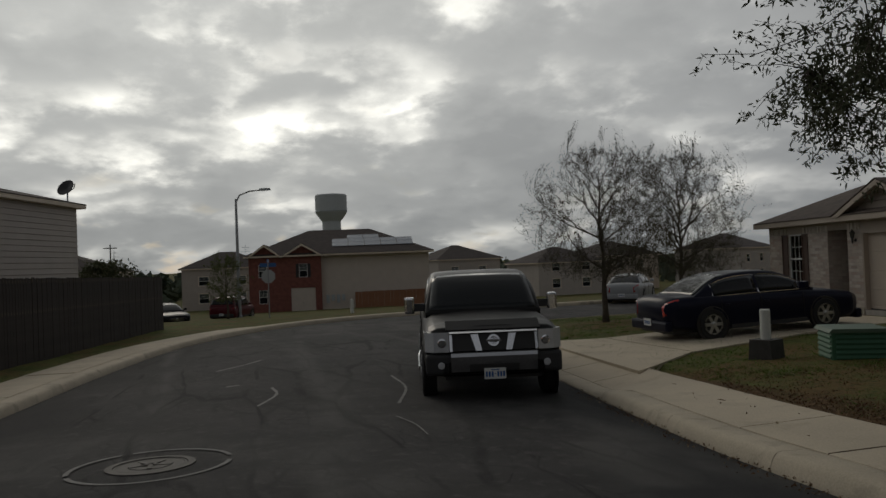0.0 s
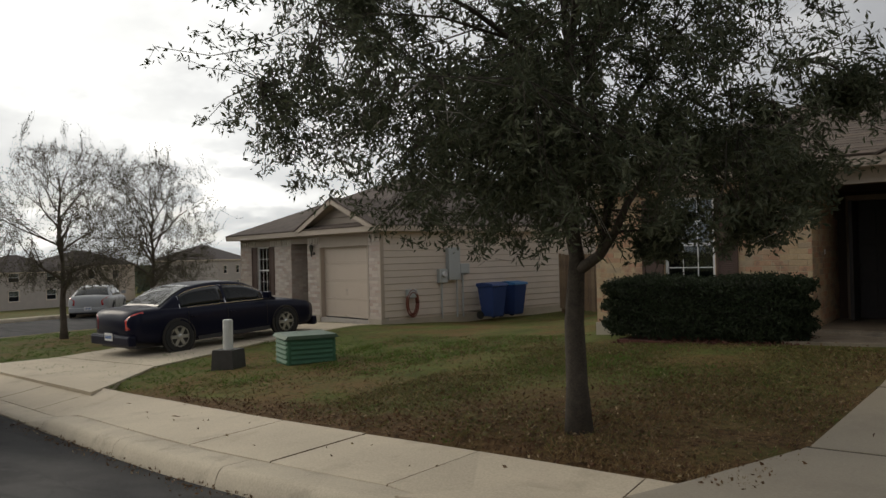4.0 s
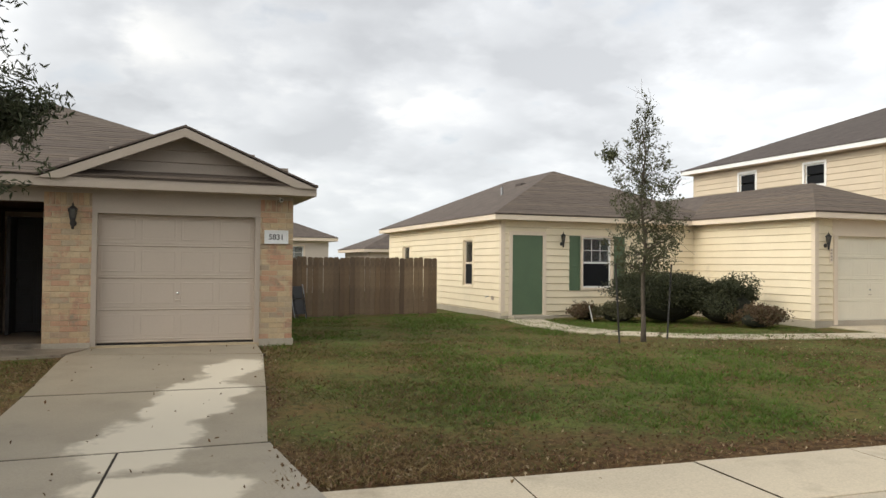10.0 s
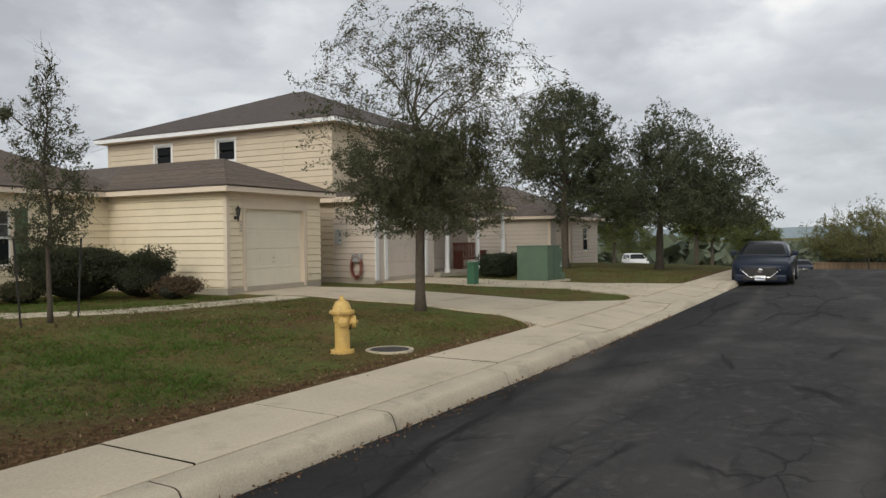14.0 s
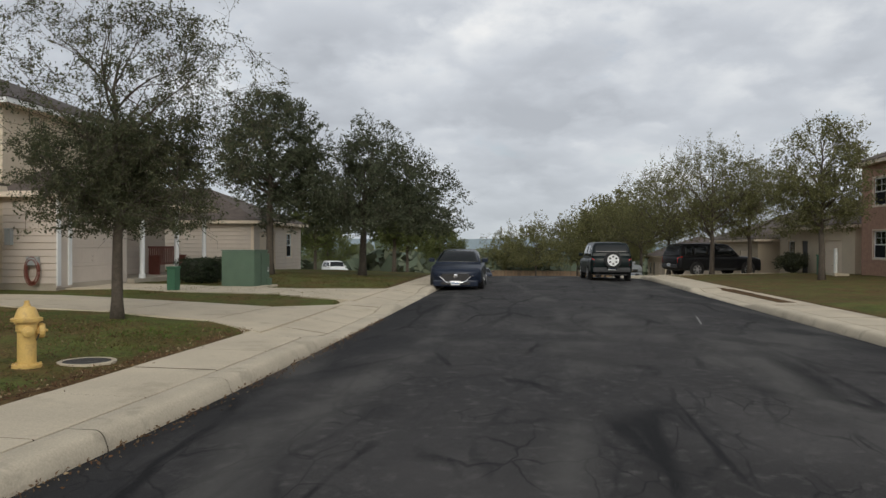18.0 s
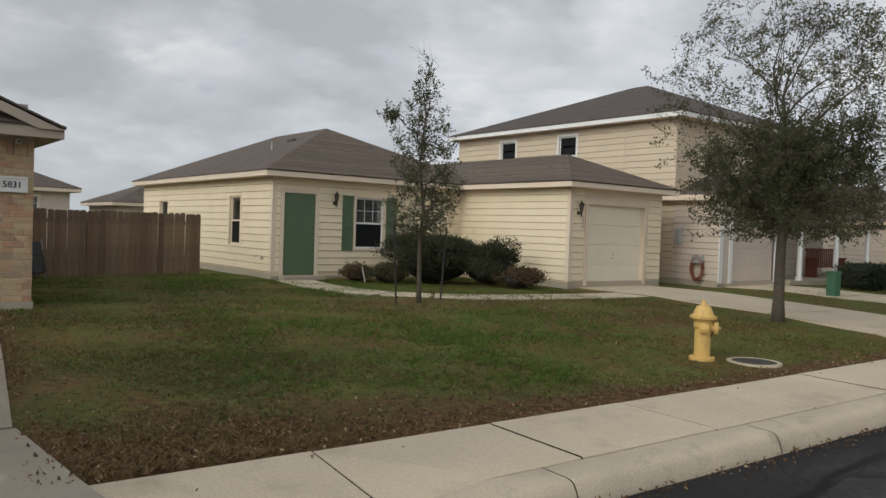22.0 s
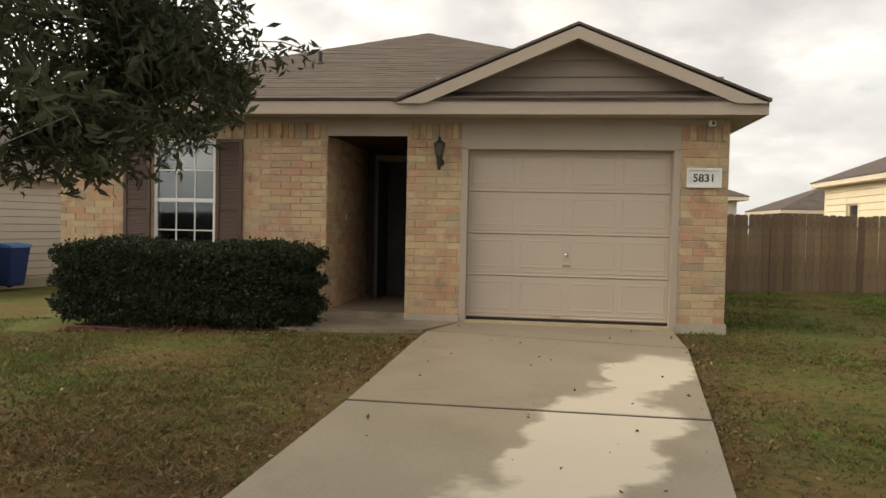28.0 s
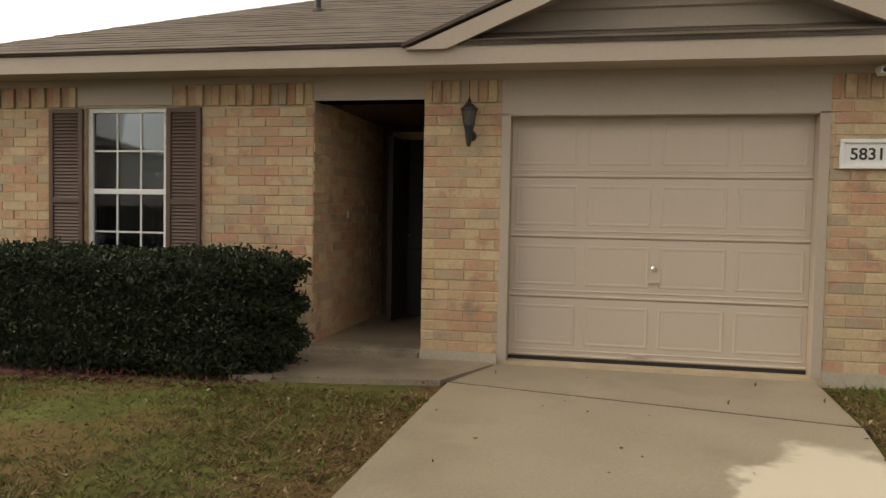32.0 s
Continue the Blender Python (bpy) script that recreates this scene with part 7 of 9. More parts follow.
def grass(label, x0, x1, y0, y1, tufts, blades, h, mat, seed, patch):
    """Grass in tufts: each a handful of bent blades that leave one root."""
    rng = np.random.default_rng(seed)
    tx, ty = rng.uniform(x0, x1, tufts), rng.uniform(y0, y1, tufts)
    n = np.sin(tx * 0.9 + 1.3 * np.sin(ty * 0.7 + seed)) * np.sin(ty * 1.1 + np.sin(tx * 0.5)) * 0.5 + 0.5
    n2 = np.sin(tx * 3.1 + ty * 1.7) * np.sin(ty * 2.7 - tx * 1.3) * 0.5 + 0.5
    dens = np.clip(patch(tx, ty, 0.6 * n + 0.4 * n2), 0, 1)
    keep = (off_centre(tx, ty) > 5.93) & ~inside_any(tx, ty) & (rng.random(tufts) < dens)
    tx, ty, dens = tx[keep], ty[keep], dens[keep]
    big = rng.uniform(0.5, 1.35, len(tx))
    k = np.repeat(np.arange(len(tx)), blades)
    m = len(k)
    x = tx[k] + rng.normal(size=m) * 0.022 * big[k]
    y = ty[k] + rng.normal(size=m) * 0.022 * big[k]
    z = lawn(x, y) - 0.004
    a = rng.uniform(0, 2 * np.pi, m)
    hh = h * big[k] * rng.uniform(0.4, 1.15, m) * (0.6 + 0.5 * dens[k])
    w = rng.uniform(0.003, 0.007, m) * (0.7 + 0.5 * big[k])
    lean = np.stack([x - tx[k], y - ty[k]], 1) * 1.6 + rng.normal(size=(m, 2)) * hh[:, None] * 0.5
    p0 = np.stack([x - np.cos(a) * w, y - np.sin(a) * w, z], 1)
    p1 = np.stack([x + np.cos(a) * w, y + np.sin(a) * w, z], 1)
    p2 = np.stack([x + lean[:, 0], y + lean[:, 1], z + hh], 1)
    v = np.stack([p0, p1, p2], 1).reshape(-1, 3)
    return tagged(new("grass", raw_mesh("grass", v, np.arange(3 * m).reshape(-1, 3), mat)), label, "grass", kind="stuff")


lush = lambda x, y: np.clip(1 - np.hypot((x - 6.3) / 4.2, (y + 4.6) / 2.6), 0, 1) + 0.55 * np.clip((y + 2.5) / 3, 0, 1) * (x > 1) + 0.4 * np.clip((-3.5 - x) / 2, 0, 1) * (y > -4.5)
grass("sparse tan and olive blades of winter turf", -11, 14, -8.4, 5, 62000, 7, 0.042, M_blade, 1, lambda x, y, n: (0.25 + 0.6 * n) * (1 - 0.62 * worn(x, y)))
grass("fresh green grass tufts in patches", -11, 14, -8.4, 7.2, 60000, 7, 0.058, M_blade_g, 2, lambda x, y, n: ((n - 0.45) * 1.6 + 0.8 * lush(x, y)) * (1 - 0.9 * worn(x, y)))
grass("broad-leaved weeds standing in the lawn", 2.5, 9.5, -7.2, -2.5, 2600, 12, 0.095, M_blade_g, 5, lambda x, y, n: (n - 0.35) * 1.2 * (1 - worn(x, y)) + 0.35 * lush(x, y))
grass("straw-coloured dry blades beside the drive", -3.6, 2.2, -8.2, -0.8, 16000, 6, 0.04, M_straw, 6, lambda x, y, n: 0.15 + 0.75 * worn(x, y))
grass("short olive and tan turf before the brick house", -7, -1.4, -7.4, -0.9, 15000, 6, 0.034, M_blade, 7, lambda x, y, n: 0.9 - 0.5 * worn(x, y))
grass("short straw and olive turf beside the drive", 0.7, 4.2, -8.0, -0.4, 8000, 6, 0.036, M_blade, 8, lambda x, y, n: 0.7 - 0.3 * worn(x, y))
grass("sparse winter turf farther along the street", 14, 34, -8.4, 0, 12000, 6, 0.06, M_blade, 3, lambda x, y, n: 0.3 + 0.5 * n)
grass("mown green verge beyond the driveway", -30, -11, -8, 3, 16000, 6, 0.05, M_blade_g, 4, lambda x, y, n: 0.4 + 0.5 * n)


def litter():
    rng = np.random.default_rng(21)
    n = 150000
    x, y = rng.uniform(-9.5, 13, n), rng.uniform(-8.5, 0, n)
    d = off_centre(x, y)
    on = inside_any(x, y)
    p = 0.05 + 0.42 * worn(x, y) ** 1.4
    keep = ((d > 5.85) & ~on & (rng.random(n) < p)) | (((on & (y < -0.3) & (x < 1.4)) | ((d > 4.9) & (d < 5.85))) & (rng.random(n) < 0.0035))
    x, y = x[keep], y[keep]
    c = np.stack([x, y, lawn(x, y) + np.where(inside_any(x, y), 0.034, 0.022)], 1)
    v, f = leaf_quads(c, 0.038, rng, 1.8)
    tagged(new("leaf_litter", raw_mesh("leaf_litter", v, f, M_deadleaf)), "brown fallen leaves scattered over lawn and drive", "leaves", kind="stuff")
    # along the gutter
    s = rng.uniform(s_at(16), s_at(-12), 1500)
    q = np.array([(*street(t, HALF - abs(rng.normal()) * 0.10), road_z(t) + 0.012) for t in s])
    v, f = leaf_quads(q, 0.035, rng, 2.0)
    tagged(new("gutter_leaves", raw_mesh("gutter_leaves", v, f, M_deadleaf)), "brown leaves and grit along the gutter", "leaves", kind="stuff")


litter()

# ---- vehicles ----


def loft(sections, cap=True):
    """A closed skin through half sections [(y, z) ...] at stations x, mirrored about y = 0."""
    bm = bmesh.new()
    rings = []
    for x, half in sections:
        full = [(y, z) for y, z in half] + [(-y, z) for y, z in half[::-1]]
        rings.append([bm.verts.new((x, y, z)) for y, z in full])
    n = len(rings[0])
    for a, b in zip(rings, rings[1:]):
        for i in range(n):
            j = (i + 1) % n
            bm.faces.new((a[i], a[j], b[j], b[i]))
    if cap:
        bm.faces.new(rings[0])
        bm.faces.new(rings[-1][::-1])
    return bm


def car_wheel(parent, x, y, r, w, rim=M_alloy, spokes=6, side=1):
    wh = part("wheel", lathe([(r * 0.62, -w / 2), (r * 0.93, -w / 2), (r, -w / 2 + 0.03), (r, w / 2 - 0.03), (r * 0.93, w / 2), (r * 0.62, w / 2)], 28, None, pose(0, 0, 0, 90, 0, 0)), M_rubber, parent)
    wh.matrix_basis = pose(x, y, r)
    o = side
    part("rim", lathe([(r * 0.66, 0), (r * 0.66, 0.02), (r * 0.60, 0.02), (r * 0.56, -0.03), (0.03, -0.035)], 24, None, pose(0, -o * (w / 2 - 0.005) * -1 if False else o * (w / 2 - 0.012), 0, -90 * o, 0, 0)), M_black, wh)
    for k in range(spokes):
        a = 2 * math.pi * k / spokes
        s = box(0.02, r * 0.62, -0.035, 0.035, -0.008, 0.014, 0.004)
        s.transform(pose(0, o * (w / 2 - 0.008), 0, -90 * o, 0, 0) @ pose(0, 0, 0, 0, 0, math.degrees(a)))
        part("spoke", s, rim, wh)
    part("hub_cap", lathe([(r * 0.17, 0), (r * 0.17, 0.02), (r * 0.1, 0.03)], 16, None, pose(0, o * (w / 2 - 0.006), 0, -90 * o, 0, 0)), rim, wh)
    rimring = lathe([(r * 0.58, 0), (r * 0.66, 0), (r * 0.66, 0.014), (r * 0.58, 0.014), (r * 0.58, 0)], 28, None, pose(0, o * (w / 2 - 0.006), 0, -90 * o, 0, 0))
    part("rim_edge", rimring, rim, wh)
    return wh


def quad_panel(pts, out, thick=0.004):
    bm = bmesh.new()
    v = [Vector(p) for p in pts]
    n = (v[1] - v[0]).cross(v[2] - v[0]).normalized()
    if n.dot(Vector(out)) < 0:
        n = -n
    a = [bm.verts.new(p + n * thick) for p in v]
    b = [bm.verts.new(p - n * 0.01) for p in v]
    bm.faces.new(a), bm.faces.new(b[::-1])
    for i in range(len(v)):
        j = (i + 1) % len(v)
        bm.faces.new((a[i], a[j], b[j], b[i]))
    return bm


def shrink(pts, f):
    c = sum((Vector(p) for p in pts), Vector()) / len(pts)
    return [c + (Vector(p) - c) * f for p in pts]


STYLE = {
    # body stations: x, underside, shoulder z, top z, half width
    # cabin: windscreen foot, roof front, roof rear, rear window foot (x), base z, roof z, base half, roof half
    "sedan": dict(L=5.0, body=[(2.46, 0.34, 0.55, 0.62, 0.50), (2.40, 0.24, 0.62, 0.70, 0.74), (2.2, 0.20, 0.68, 0.77, 0.86), (1.7, 0.19, 0.74, 0.86, 0.91), (1.0, 0.19, 0.79, 0.92, 0.925), (-0.9, 0.19, 0.82, 0.96, 0.925), (-1.7, 0.21, 0.83, 0.99, 0.90), (-2.2, 0.27, 0.82, 0.98, 0.83), (-2.33, 0.32, 0.78, 0.93, 0.74), (-2.38, 0.40, 0.70, 0.82, 0.55)],
        cab=(1.22, 0.28, -0.85, -1.85, 0.90, 1.415, 0.85, 0.60), wheels=(1.40, -1.40), r=0.335),
    "suv": dict(L=4.7, body=[(2.30, 0.40, 0.66, 0.82, 0.60), (2.24, 0.32, 0.74, 0.92, 0.80), (2.0, 0.3, 0.82, 1.0, 0.88), (1.4, 0.3, 0.86, 1.04, 0.90), (0.8, 0.3, 0.90, 1.07, 0.91), (-1.0, 0.3, 0.92, 1.10, 0.91), (-2.1, 0.32, 0.92, 1.10, 0.90), (-2.22, 0.36, 0.90, 1.08, 0.86), (-2.27, 0.44, 0.86, 1.02, 0.76)],
        cab=(1.0, 0.45, -1.9, -2.2, 1.04, 1.74, 0.88, 0.72), wheels=(1.38, -1.32), r=0.36),
    "wagon": dict(L=5.6, body=[(2.74, 0.44, 0.72, 0.92, 0.70), (2.66, 0.36, 0.82, 1.04, 0.92), (2.4, 0.34, 0.90, 1.1, 0.98), (1.5, 0.34, 0.95, 1.14, 1.0), (0.9, 0.34, 1.0, 1.18, 1.0), (-1.2, 0.34, 1.0, 1.2, 1.0), (-2.6, 0.36, 1.0, 1.2, 0.98), (-2.72, 0.42, 0.97, 1.16, 0.92), (-2.76, 0.5, 0.92, 1.1, 0.84)],
        cab=(1.2, 0.55, -2.35, -2.68, 1.14, 1.9, 0.96, 0.78), wheels=(1.75, -1.6), r=0.39),
    "pickup": dict(L=5.7, body=[(2.72, 0.50, 0.88, 1.02, 0.80), (2.66, 0.42, 0.96, 1.13, 0.95), (2.4, 0.40, 1.0, 1.19, 0.99), (1.7, 0.40, 1.03, 1.24, 1.0), (0.95, 0.40, 1.04, 1.27, 1.0), (-0.95, 0.40, 1.06, 1.28, 1.0), (-2.6, 0.42, 1.06, 1.28, 1.0), (-2.70, 0.46, 1.04, 1.26, 0.97), (-2.74, 0.52, 1.0, 1.2, 0.92)],
        cab=(1.25, 0.42, -0.7, -1.0, 1.22, 1.93, 0.97, 0.82), wheels=(1.78, -1.72), r=0.40),
}
V_AT = [0.0, 0.35, 0.62, 0.70, 0.76, 0.82, 0.90, 1.0]


def patch(fn, us, vs, depth=0.012):
    """A thin curved shell over a surface fn(u, v): an outer and an inner skin, closed along the rim."""
    bm = bmesh.new()
    n, k = len(us), len(vs)
    P = [[Vector(fn(u, v)) for v in vs] for u in us]
    N_ = [[None] * k for _ in us]
    for i in range(n):
        for j in range(k):
            du = P[min(i + 1, n - 1)][j] - P[max(i - 1, 0)][j]
            dv = P[i][min(j + 1, k - 1)] - P[i][max(j - 1, 0)]
            w = du.cross(dv)
            if w.length < 1e-9:
                w = Vector((0, 0, 1))
            w.normalize()
            if w.dot(P[i][j] - Vector((P[i][j].x * 0.6, 0, 0.6))) < 0:
                w = -w
            N_[i][j] = w
    A = [[bm.verts.new(P[i][j] + N_[i][j] * 0.006) for j in range(k)] for i in range(n)]
    B = [[bm.verts.new(P[i][j] - N_[i][j] * depth) for j in range(k)] for i in range(n)]
    for i in range(n - 1):
        for j in range(k - 1):
            bm.faces.new((A[i][j], A[i + 1][j], A[i + 1][j + 1], A[i][j + 1]))
            bm.faces.new((B[i][j], B[i][j + 1], B[i + 1][j + 1], B[i + 1][j]))
    rim = [(i, 0) for i in range(n)] + [(n - 1, j) for j in range(1, k)] + [(i, k - 1) for i in range(n - 2, -1, -1)] + [(0, j) for j in range(k - 2, 0, -1)]
    for (a, b), (c, d) in zip(rim, rim[1:] + rim[:1]):
        bm.faces.new((A[a][b], B[a][b], B[c][d], A[c][d]))
    return bm


def car(kind, m, label, paint, rim=M_alloy, face=True, height=1.0, group="", spare=False, plate_front=True, wide=1.0, chrome_line=False, lamps=True, wide_grille=False):
    st = STYLE[kind]
    C = thing("car" if kind != "pickup" else "pickup_truck", label, "car" if kind != "pickup" else "pickup truck", m, group)
    k = height
    body = np.array(st["body"])[::-1]
    xs = np.unique(np.r_[np.linspace(body[0, 0], body[-1, 0], 40), body[:, 0]])
    sec = []
    for x in xs:
        zb, zs, zt, w = [float(np.interp(x, body[:, 0], body[:, q])) for q in (1, 2, 3, 4)]
        w *= wide
        zb, zs, zt = zb * k, zs * k, zt * k
        dz = zt - zs
        sec.append((x, [(w * 0.55, zb), (w * 0.92, zb + 0.02), (w * 0.985, zb + 0.09), (w * 1.0, zb + 0.2), (w * 1.012, (zb + zs) / 2 + 0.03), (w * 1.012, zs - 0.10), (w * 1.0, zs - 0.02), (w * 0.975, zs + dz * 0.35), (w * 0.93, zs + dz * 0.65), (w * 0.84, zs + dz * 0.88), (w * 0.5, zt), (w * 0.2, zt + 0.012)]))
    part("body", loft(sec), paint, C, smooth=True)
    f0, r0, r1, b1, zc, zr, wc, wr = st["cab"]
    zc, zr, wc, wr = zc * k, zr * k, wc * wide, wr * wide
    rx = [b1, b1 + (r1 - b1) * 0.5, b1 + (r1 - b1) * 0.82, r1 + 0.15, (r0 + r1) / 2, r0 - 0.15, r0 + (f0 - r0) * 0.2, r0 + (f0 - r0) * 0.55, f0]
    rz = [0, 0.58 if kind == "sedan" else 0.75, 0.86 if kind == "sedan" else 0.93, 0.965, 1.0, 0.97, 0.86, 0.53, 0]

    def roof(x):
        """Roof height over the cabin's base, rounded between its corner points."""
        return (zr - zc) * sum(float(np.interp(x + d, rx, rz)) for d in (-0.09, -0.045, 0, 0.045, 0.09)) / 5

    def shell(x, v, side=1):
        H = roof(x)
        base = wc * (1 - 0.035 * ((x - (f0 + b1) / 2) / ((f0 - b1) / 2)) ** 2)
        top = base - (base - wr) * min(1.0, H / (zr - zc))
        y = float(np.interp(v, V_AT, [base, base + (top - base) * 0.38 + 0.012, base + (top - base) * 0.80 + 0.01, top, top * 0.965, top * 0.89, top * 0.6, 0]))
        z = zc + H * float(np.interp(v, V_AT, [0, 0.44, 0.78, 0.875, 0.935, 0.97, 0.993, 1.0]))
        return (x, side * y, z)

    us = np.linspace(b1, f0, 34)
    cs = []
    for u in us:
        h = [shell(u, v)[1:] for v in (0, 0.18, 0.35, 0.5, 0.62, 0.70, 0.76, 0.82, 0.90, 0.97)]
        cs.append((u, [(h[0][0] * 0.9, zc - 0.12), (h[0][0], zc - 0.12)] + h))
    part("cabin", loft(cs), paint, C, smooth=True)
    front, rear = np.linspace(f0 - 0.07, r0 + 0.06, 9), np.linspace(b1 + 0.10, r1 - 0.02, 8)
    if kind in ("suv", "wagon", "pickup"):
        rear = np.linspace(b1 + 0.05, b1 + (r1 - b1) * 0.72, 6)
    cross = [-1, -0.7, -0.35, 0, 0.35, 0.7, 1]
    for nm, us_ in (("windscreen", front), ("rear_window", rear)):
        def over(u, q):
            vv = 1 - abs(q) * (1 - 0.775)
            return shell(u, vv, 1 if q >= 0 else -1)
        part(nm, patch(over, us_, cross), M_carglass_dark, C, smooth=True)
    for s in (1, -1):
        xm = (r0 + r1) / 2 + (0.1 if kind != "pickup" else 0.0)
        xa, xb = f0 - 0.42 * (f0 - r0), (r1 - 0.42 * (r1 - b1)) if kind == "sedan" else r1 + 0.05
        spans = [(xm + 0.04, xa), (xb, xm - 0.04)]
        if kind in ("suv", "wagon"):
            q = xm - 0.95
            spans = [(xm + 0.04, xa), (q + 0.04, xm - 0.04), (xb, q - 0.04)]
        for a, b in spans:
            def side_fn(u, v):
                return shell(u, v, s)
            part("side_window", patch(side_fn, np.linspace(a, b, 8), [0.07, 0.2, 0.35, 0.5, 0.62]), M_carglass_dark, C, smooth=True)
            if chrome_line:
                loop = [shell(u, 0.04, s) for u in np.linspace(a - 0.03, b + 0.03, 6)] + [shell(u, 0.655, s) for u in np.linspace(b + 0.03, a - 0.03, 6)]
                loop = [(q[0], q[1] + s * 0.008, q[2]) for q in loop + loop[:1]]
                part("window_trim", tube(loop, [0.008] * len(loop), 4), M_chrome, C)
        yb = max(b[4] for b in st["body"]) * wide
        for xd in (xm, xa + 0.05, xm - 0.98):
            part("door_seam", box(xd - 0.004, xd + 0.004, -0.004, 0.004, 0.34 * k, zc - 0.06), M_black, C).matrix_basis = pose(0, s * yb * 1.011, 0)
        for xd in (xm + 0.14, xm - 0.84):
            part("door_handle", box(xd - 0.09, xd + 0.09, -0.012, 0.016, zc - 0.19, zc - 0.155, 0.008), paint, C).matrix_basis = pose(0, s * yb * 1.012, 0)
        part("sill_trim", box(-0.95, 0.95, -0.012, 0.012, st["body"][3][1] * k + 0.02, st["body"][3][1] * k + 0.10, 0.004), M_plastic, C).matrix_basis = pose(0, s * yb * 0.985, 0)
        for x in st["wheels"]:
            yw = float(np.interp(x, body[:, 0], body[:, 4])) * wide
            arch = lathe([(st["r"] * 1.16, 0), (st["r"] * 1.16, 0.02), (st["r"] * 1.10, 0.024), (st["r"] * 1.10, 0.012), (st["r"] * 0.5, 0.012)], 30, None, pose(x, s * yw * 1.0, st["r"], -90 * s, 0, 0))
            part("wheel_arch", arch, M_black, C)
            car_wheel(C, x, s * (yw - 0.075), st["r"], 0.22, rim, 6, s)
        if kind != "pickup":
            mr = part("door_mirror", box(-0.06, 0.05, -0.10, 0.10, -0.07, 0.08, 0.03), paint, C)
            mr.matrix_basis = pose(f0 - 0.34, s * (wc + 0.12), zc + 0.11)
        xf, xb_ = st["body"][1][0], st["body"][-2][0]
        if lamps:
            def lamp_fn(u, v):
                zb, zs, zt, w = [float(np.interp(u, body[:, 0], body[:, q])) for q in (1, 2, 3, 4)]
                return (u, s * wide * w * (1.0 - 0.10 * v), (zs - 0.09 + (zt - zs + 0.05) * v) * k)
            part("headlamp", patch(lamp_fn, np.linspace(xf - 0.30, xf + 0.04, 6), [0, 0.33, 0.66, 1.0], 0.04), M_lampclear, C, smooth=True)
        def tail_fn(u, v):
            zb, zs, zt, w = [float(np.interp(u, body[:, 0], body[:, q])) for q in (1, 2, 3, 4)]
            return (u, s * wide * w * (1.0 - 0.05 * v), (zs - 0.16 + (zt - zs + 0.10) * v) * k)
        part("tail_lamp", patch(tail_fn, np.linspace(xb_ - 0.045, xb_ + 0.22, 6), [0, 0.33, 0.66, 1.0], 0.04), M_lampred, C, smooth=True)
    xf = st["body"][0][0]
    zg = st["body"][0][2] * k
    if face:
        g = part("grille", box(xf - 0.02, xf + 0.015, -0.42, 0.42, zg - 0.16, zg + 0.05, 0.02), M_black, C)
        for q in range(4):
            part("grille_bar", box(xf + 0.012, xf + 0.022, -0.40, 0.40, zg - 0.13 + q * 0.045, zg - 0.122 + q * 0.045), M_chrome, g)
        part("badge", lathe([(0.07, 0), (0.07, 0.012), (0.05, 0.016)], 20, None, pose(xf + 0.02, 0, zg - 0.04, 0, 90, 0)), M_chrome, C)
    part("front_bumper", box(xf - 0.10, xf + 0.05, -0.78 * wide, 0.78 * wide, zg - 0.42, zg - 0.20, 0.05), paint, C)
    part("lower_grille", box(xf + 0.03, xf + 0.06, -0.5, 0.5, zg - 0.37, zg - 0.27, 0.015), M_black, C)
    xr = st["body"][-1][0]
    zr_ = st["body"][-1][2] * k
    part("rear_bumper", box(xr - 0.07, xr + 0.10, -0.80 * wide, 0.80 * wide, zr_ - 0.46, zr_ - 0.24, 0.05), paint if kind == "sedan" else M_plastic, C)
    for x, fwd in ((xf + 0.062, 1), (xr - 0.075, -1)):
        if fwd == 1 and not plate_front:
            continue
        pl = part("number_plate", box(-0.008, 0.008, -0.155, 0.155, -0.078, 0.078, 0.004), M_plate, C)
        pl.matrix_basis = pose(x, 0, (zg if fwd == 1 else zr_) - (0.30 if fwd == 1 else 0.28))
        for q in range(6):
            part("plate_mark", box(fwd * 0.009 - 0.002, fwd * 0.009 + 0.002, -0.125 + q * 0.043, -0.098 + q * 0.043, -0.035, 0.03), M_bluesign, pl)
    if wide_grille:
        part("wide_grille", prism([(-0.46, zg + 0.02), (0.46, zg + 0.02), (0.52, zg - 0.10), (0.30, zg - 0.26), (-0.30, zg - 0.26), (-0.52, zg - 0.10)], "x", xf + 0.02, xf + 0.062), M_black, C)
        part("grille_trim", tube([(xf + 0.065, -0.54, zg - 0.08), (xf + 0.07, -0.31, zg - 0.275), (xf + 0.07, 0.31, zg - 0.275), (xf + 0.065, 0.54, zg - 0.08)], [0.014] * 4, 6), M_chrome, C)
        part("badge", lathe([(0.075, 0), (0.075, 0.012), (0.05, 0.016)], 20, None, pose(xf + 0.065, 0, zg - 0.07, 0, 90, 0)), M_chrome, C)
    if spare:
        sw = part("spare_wheel", lathe([(0.2, 0), (0.35, 0), (0.37, 0.04), (0.37, 0.18), (0.35, 0.22), (0.0, 0.22)], 28, None, pose(0, 0, 0, 0, -90, 0)), M_rubber, C)
        sw.matrix_basis = pose(xr - 0.05, -0.02, zr_ + 0.08)
        part("rim", lathe([(0.25, 0.222), (0.25, 0.24), (0.08, 0.235)], 24, None, pose(0, 0, 0, 0, -90, 0)), M_white, sw)
        for q in range(6):
            a = q * math.pi / 3
            part("rim_slot", lathe([(0.045, 0.236), (0.045, 0.246)], 12, None, pose(0, 0, 0, 0, -90, 0) @ pose(0.155 * math.cos(a), 0.155 * math.sin(a), 0)), M_black, sw)
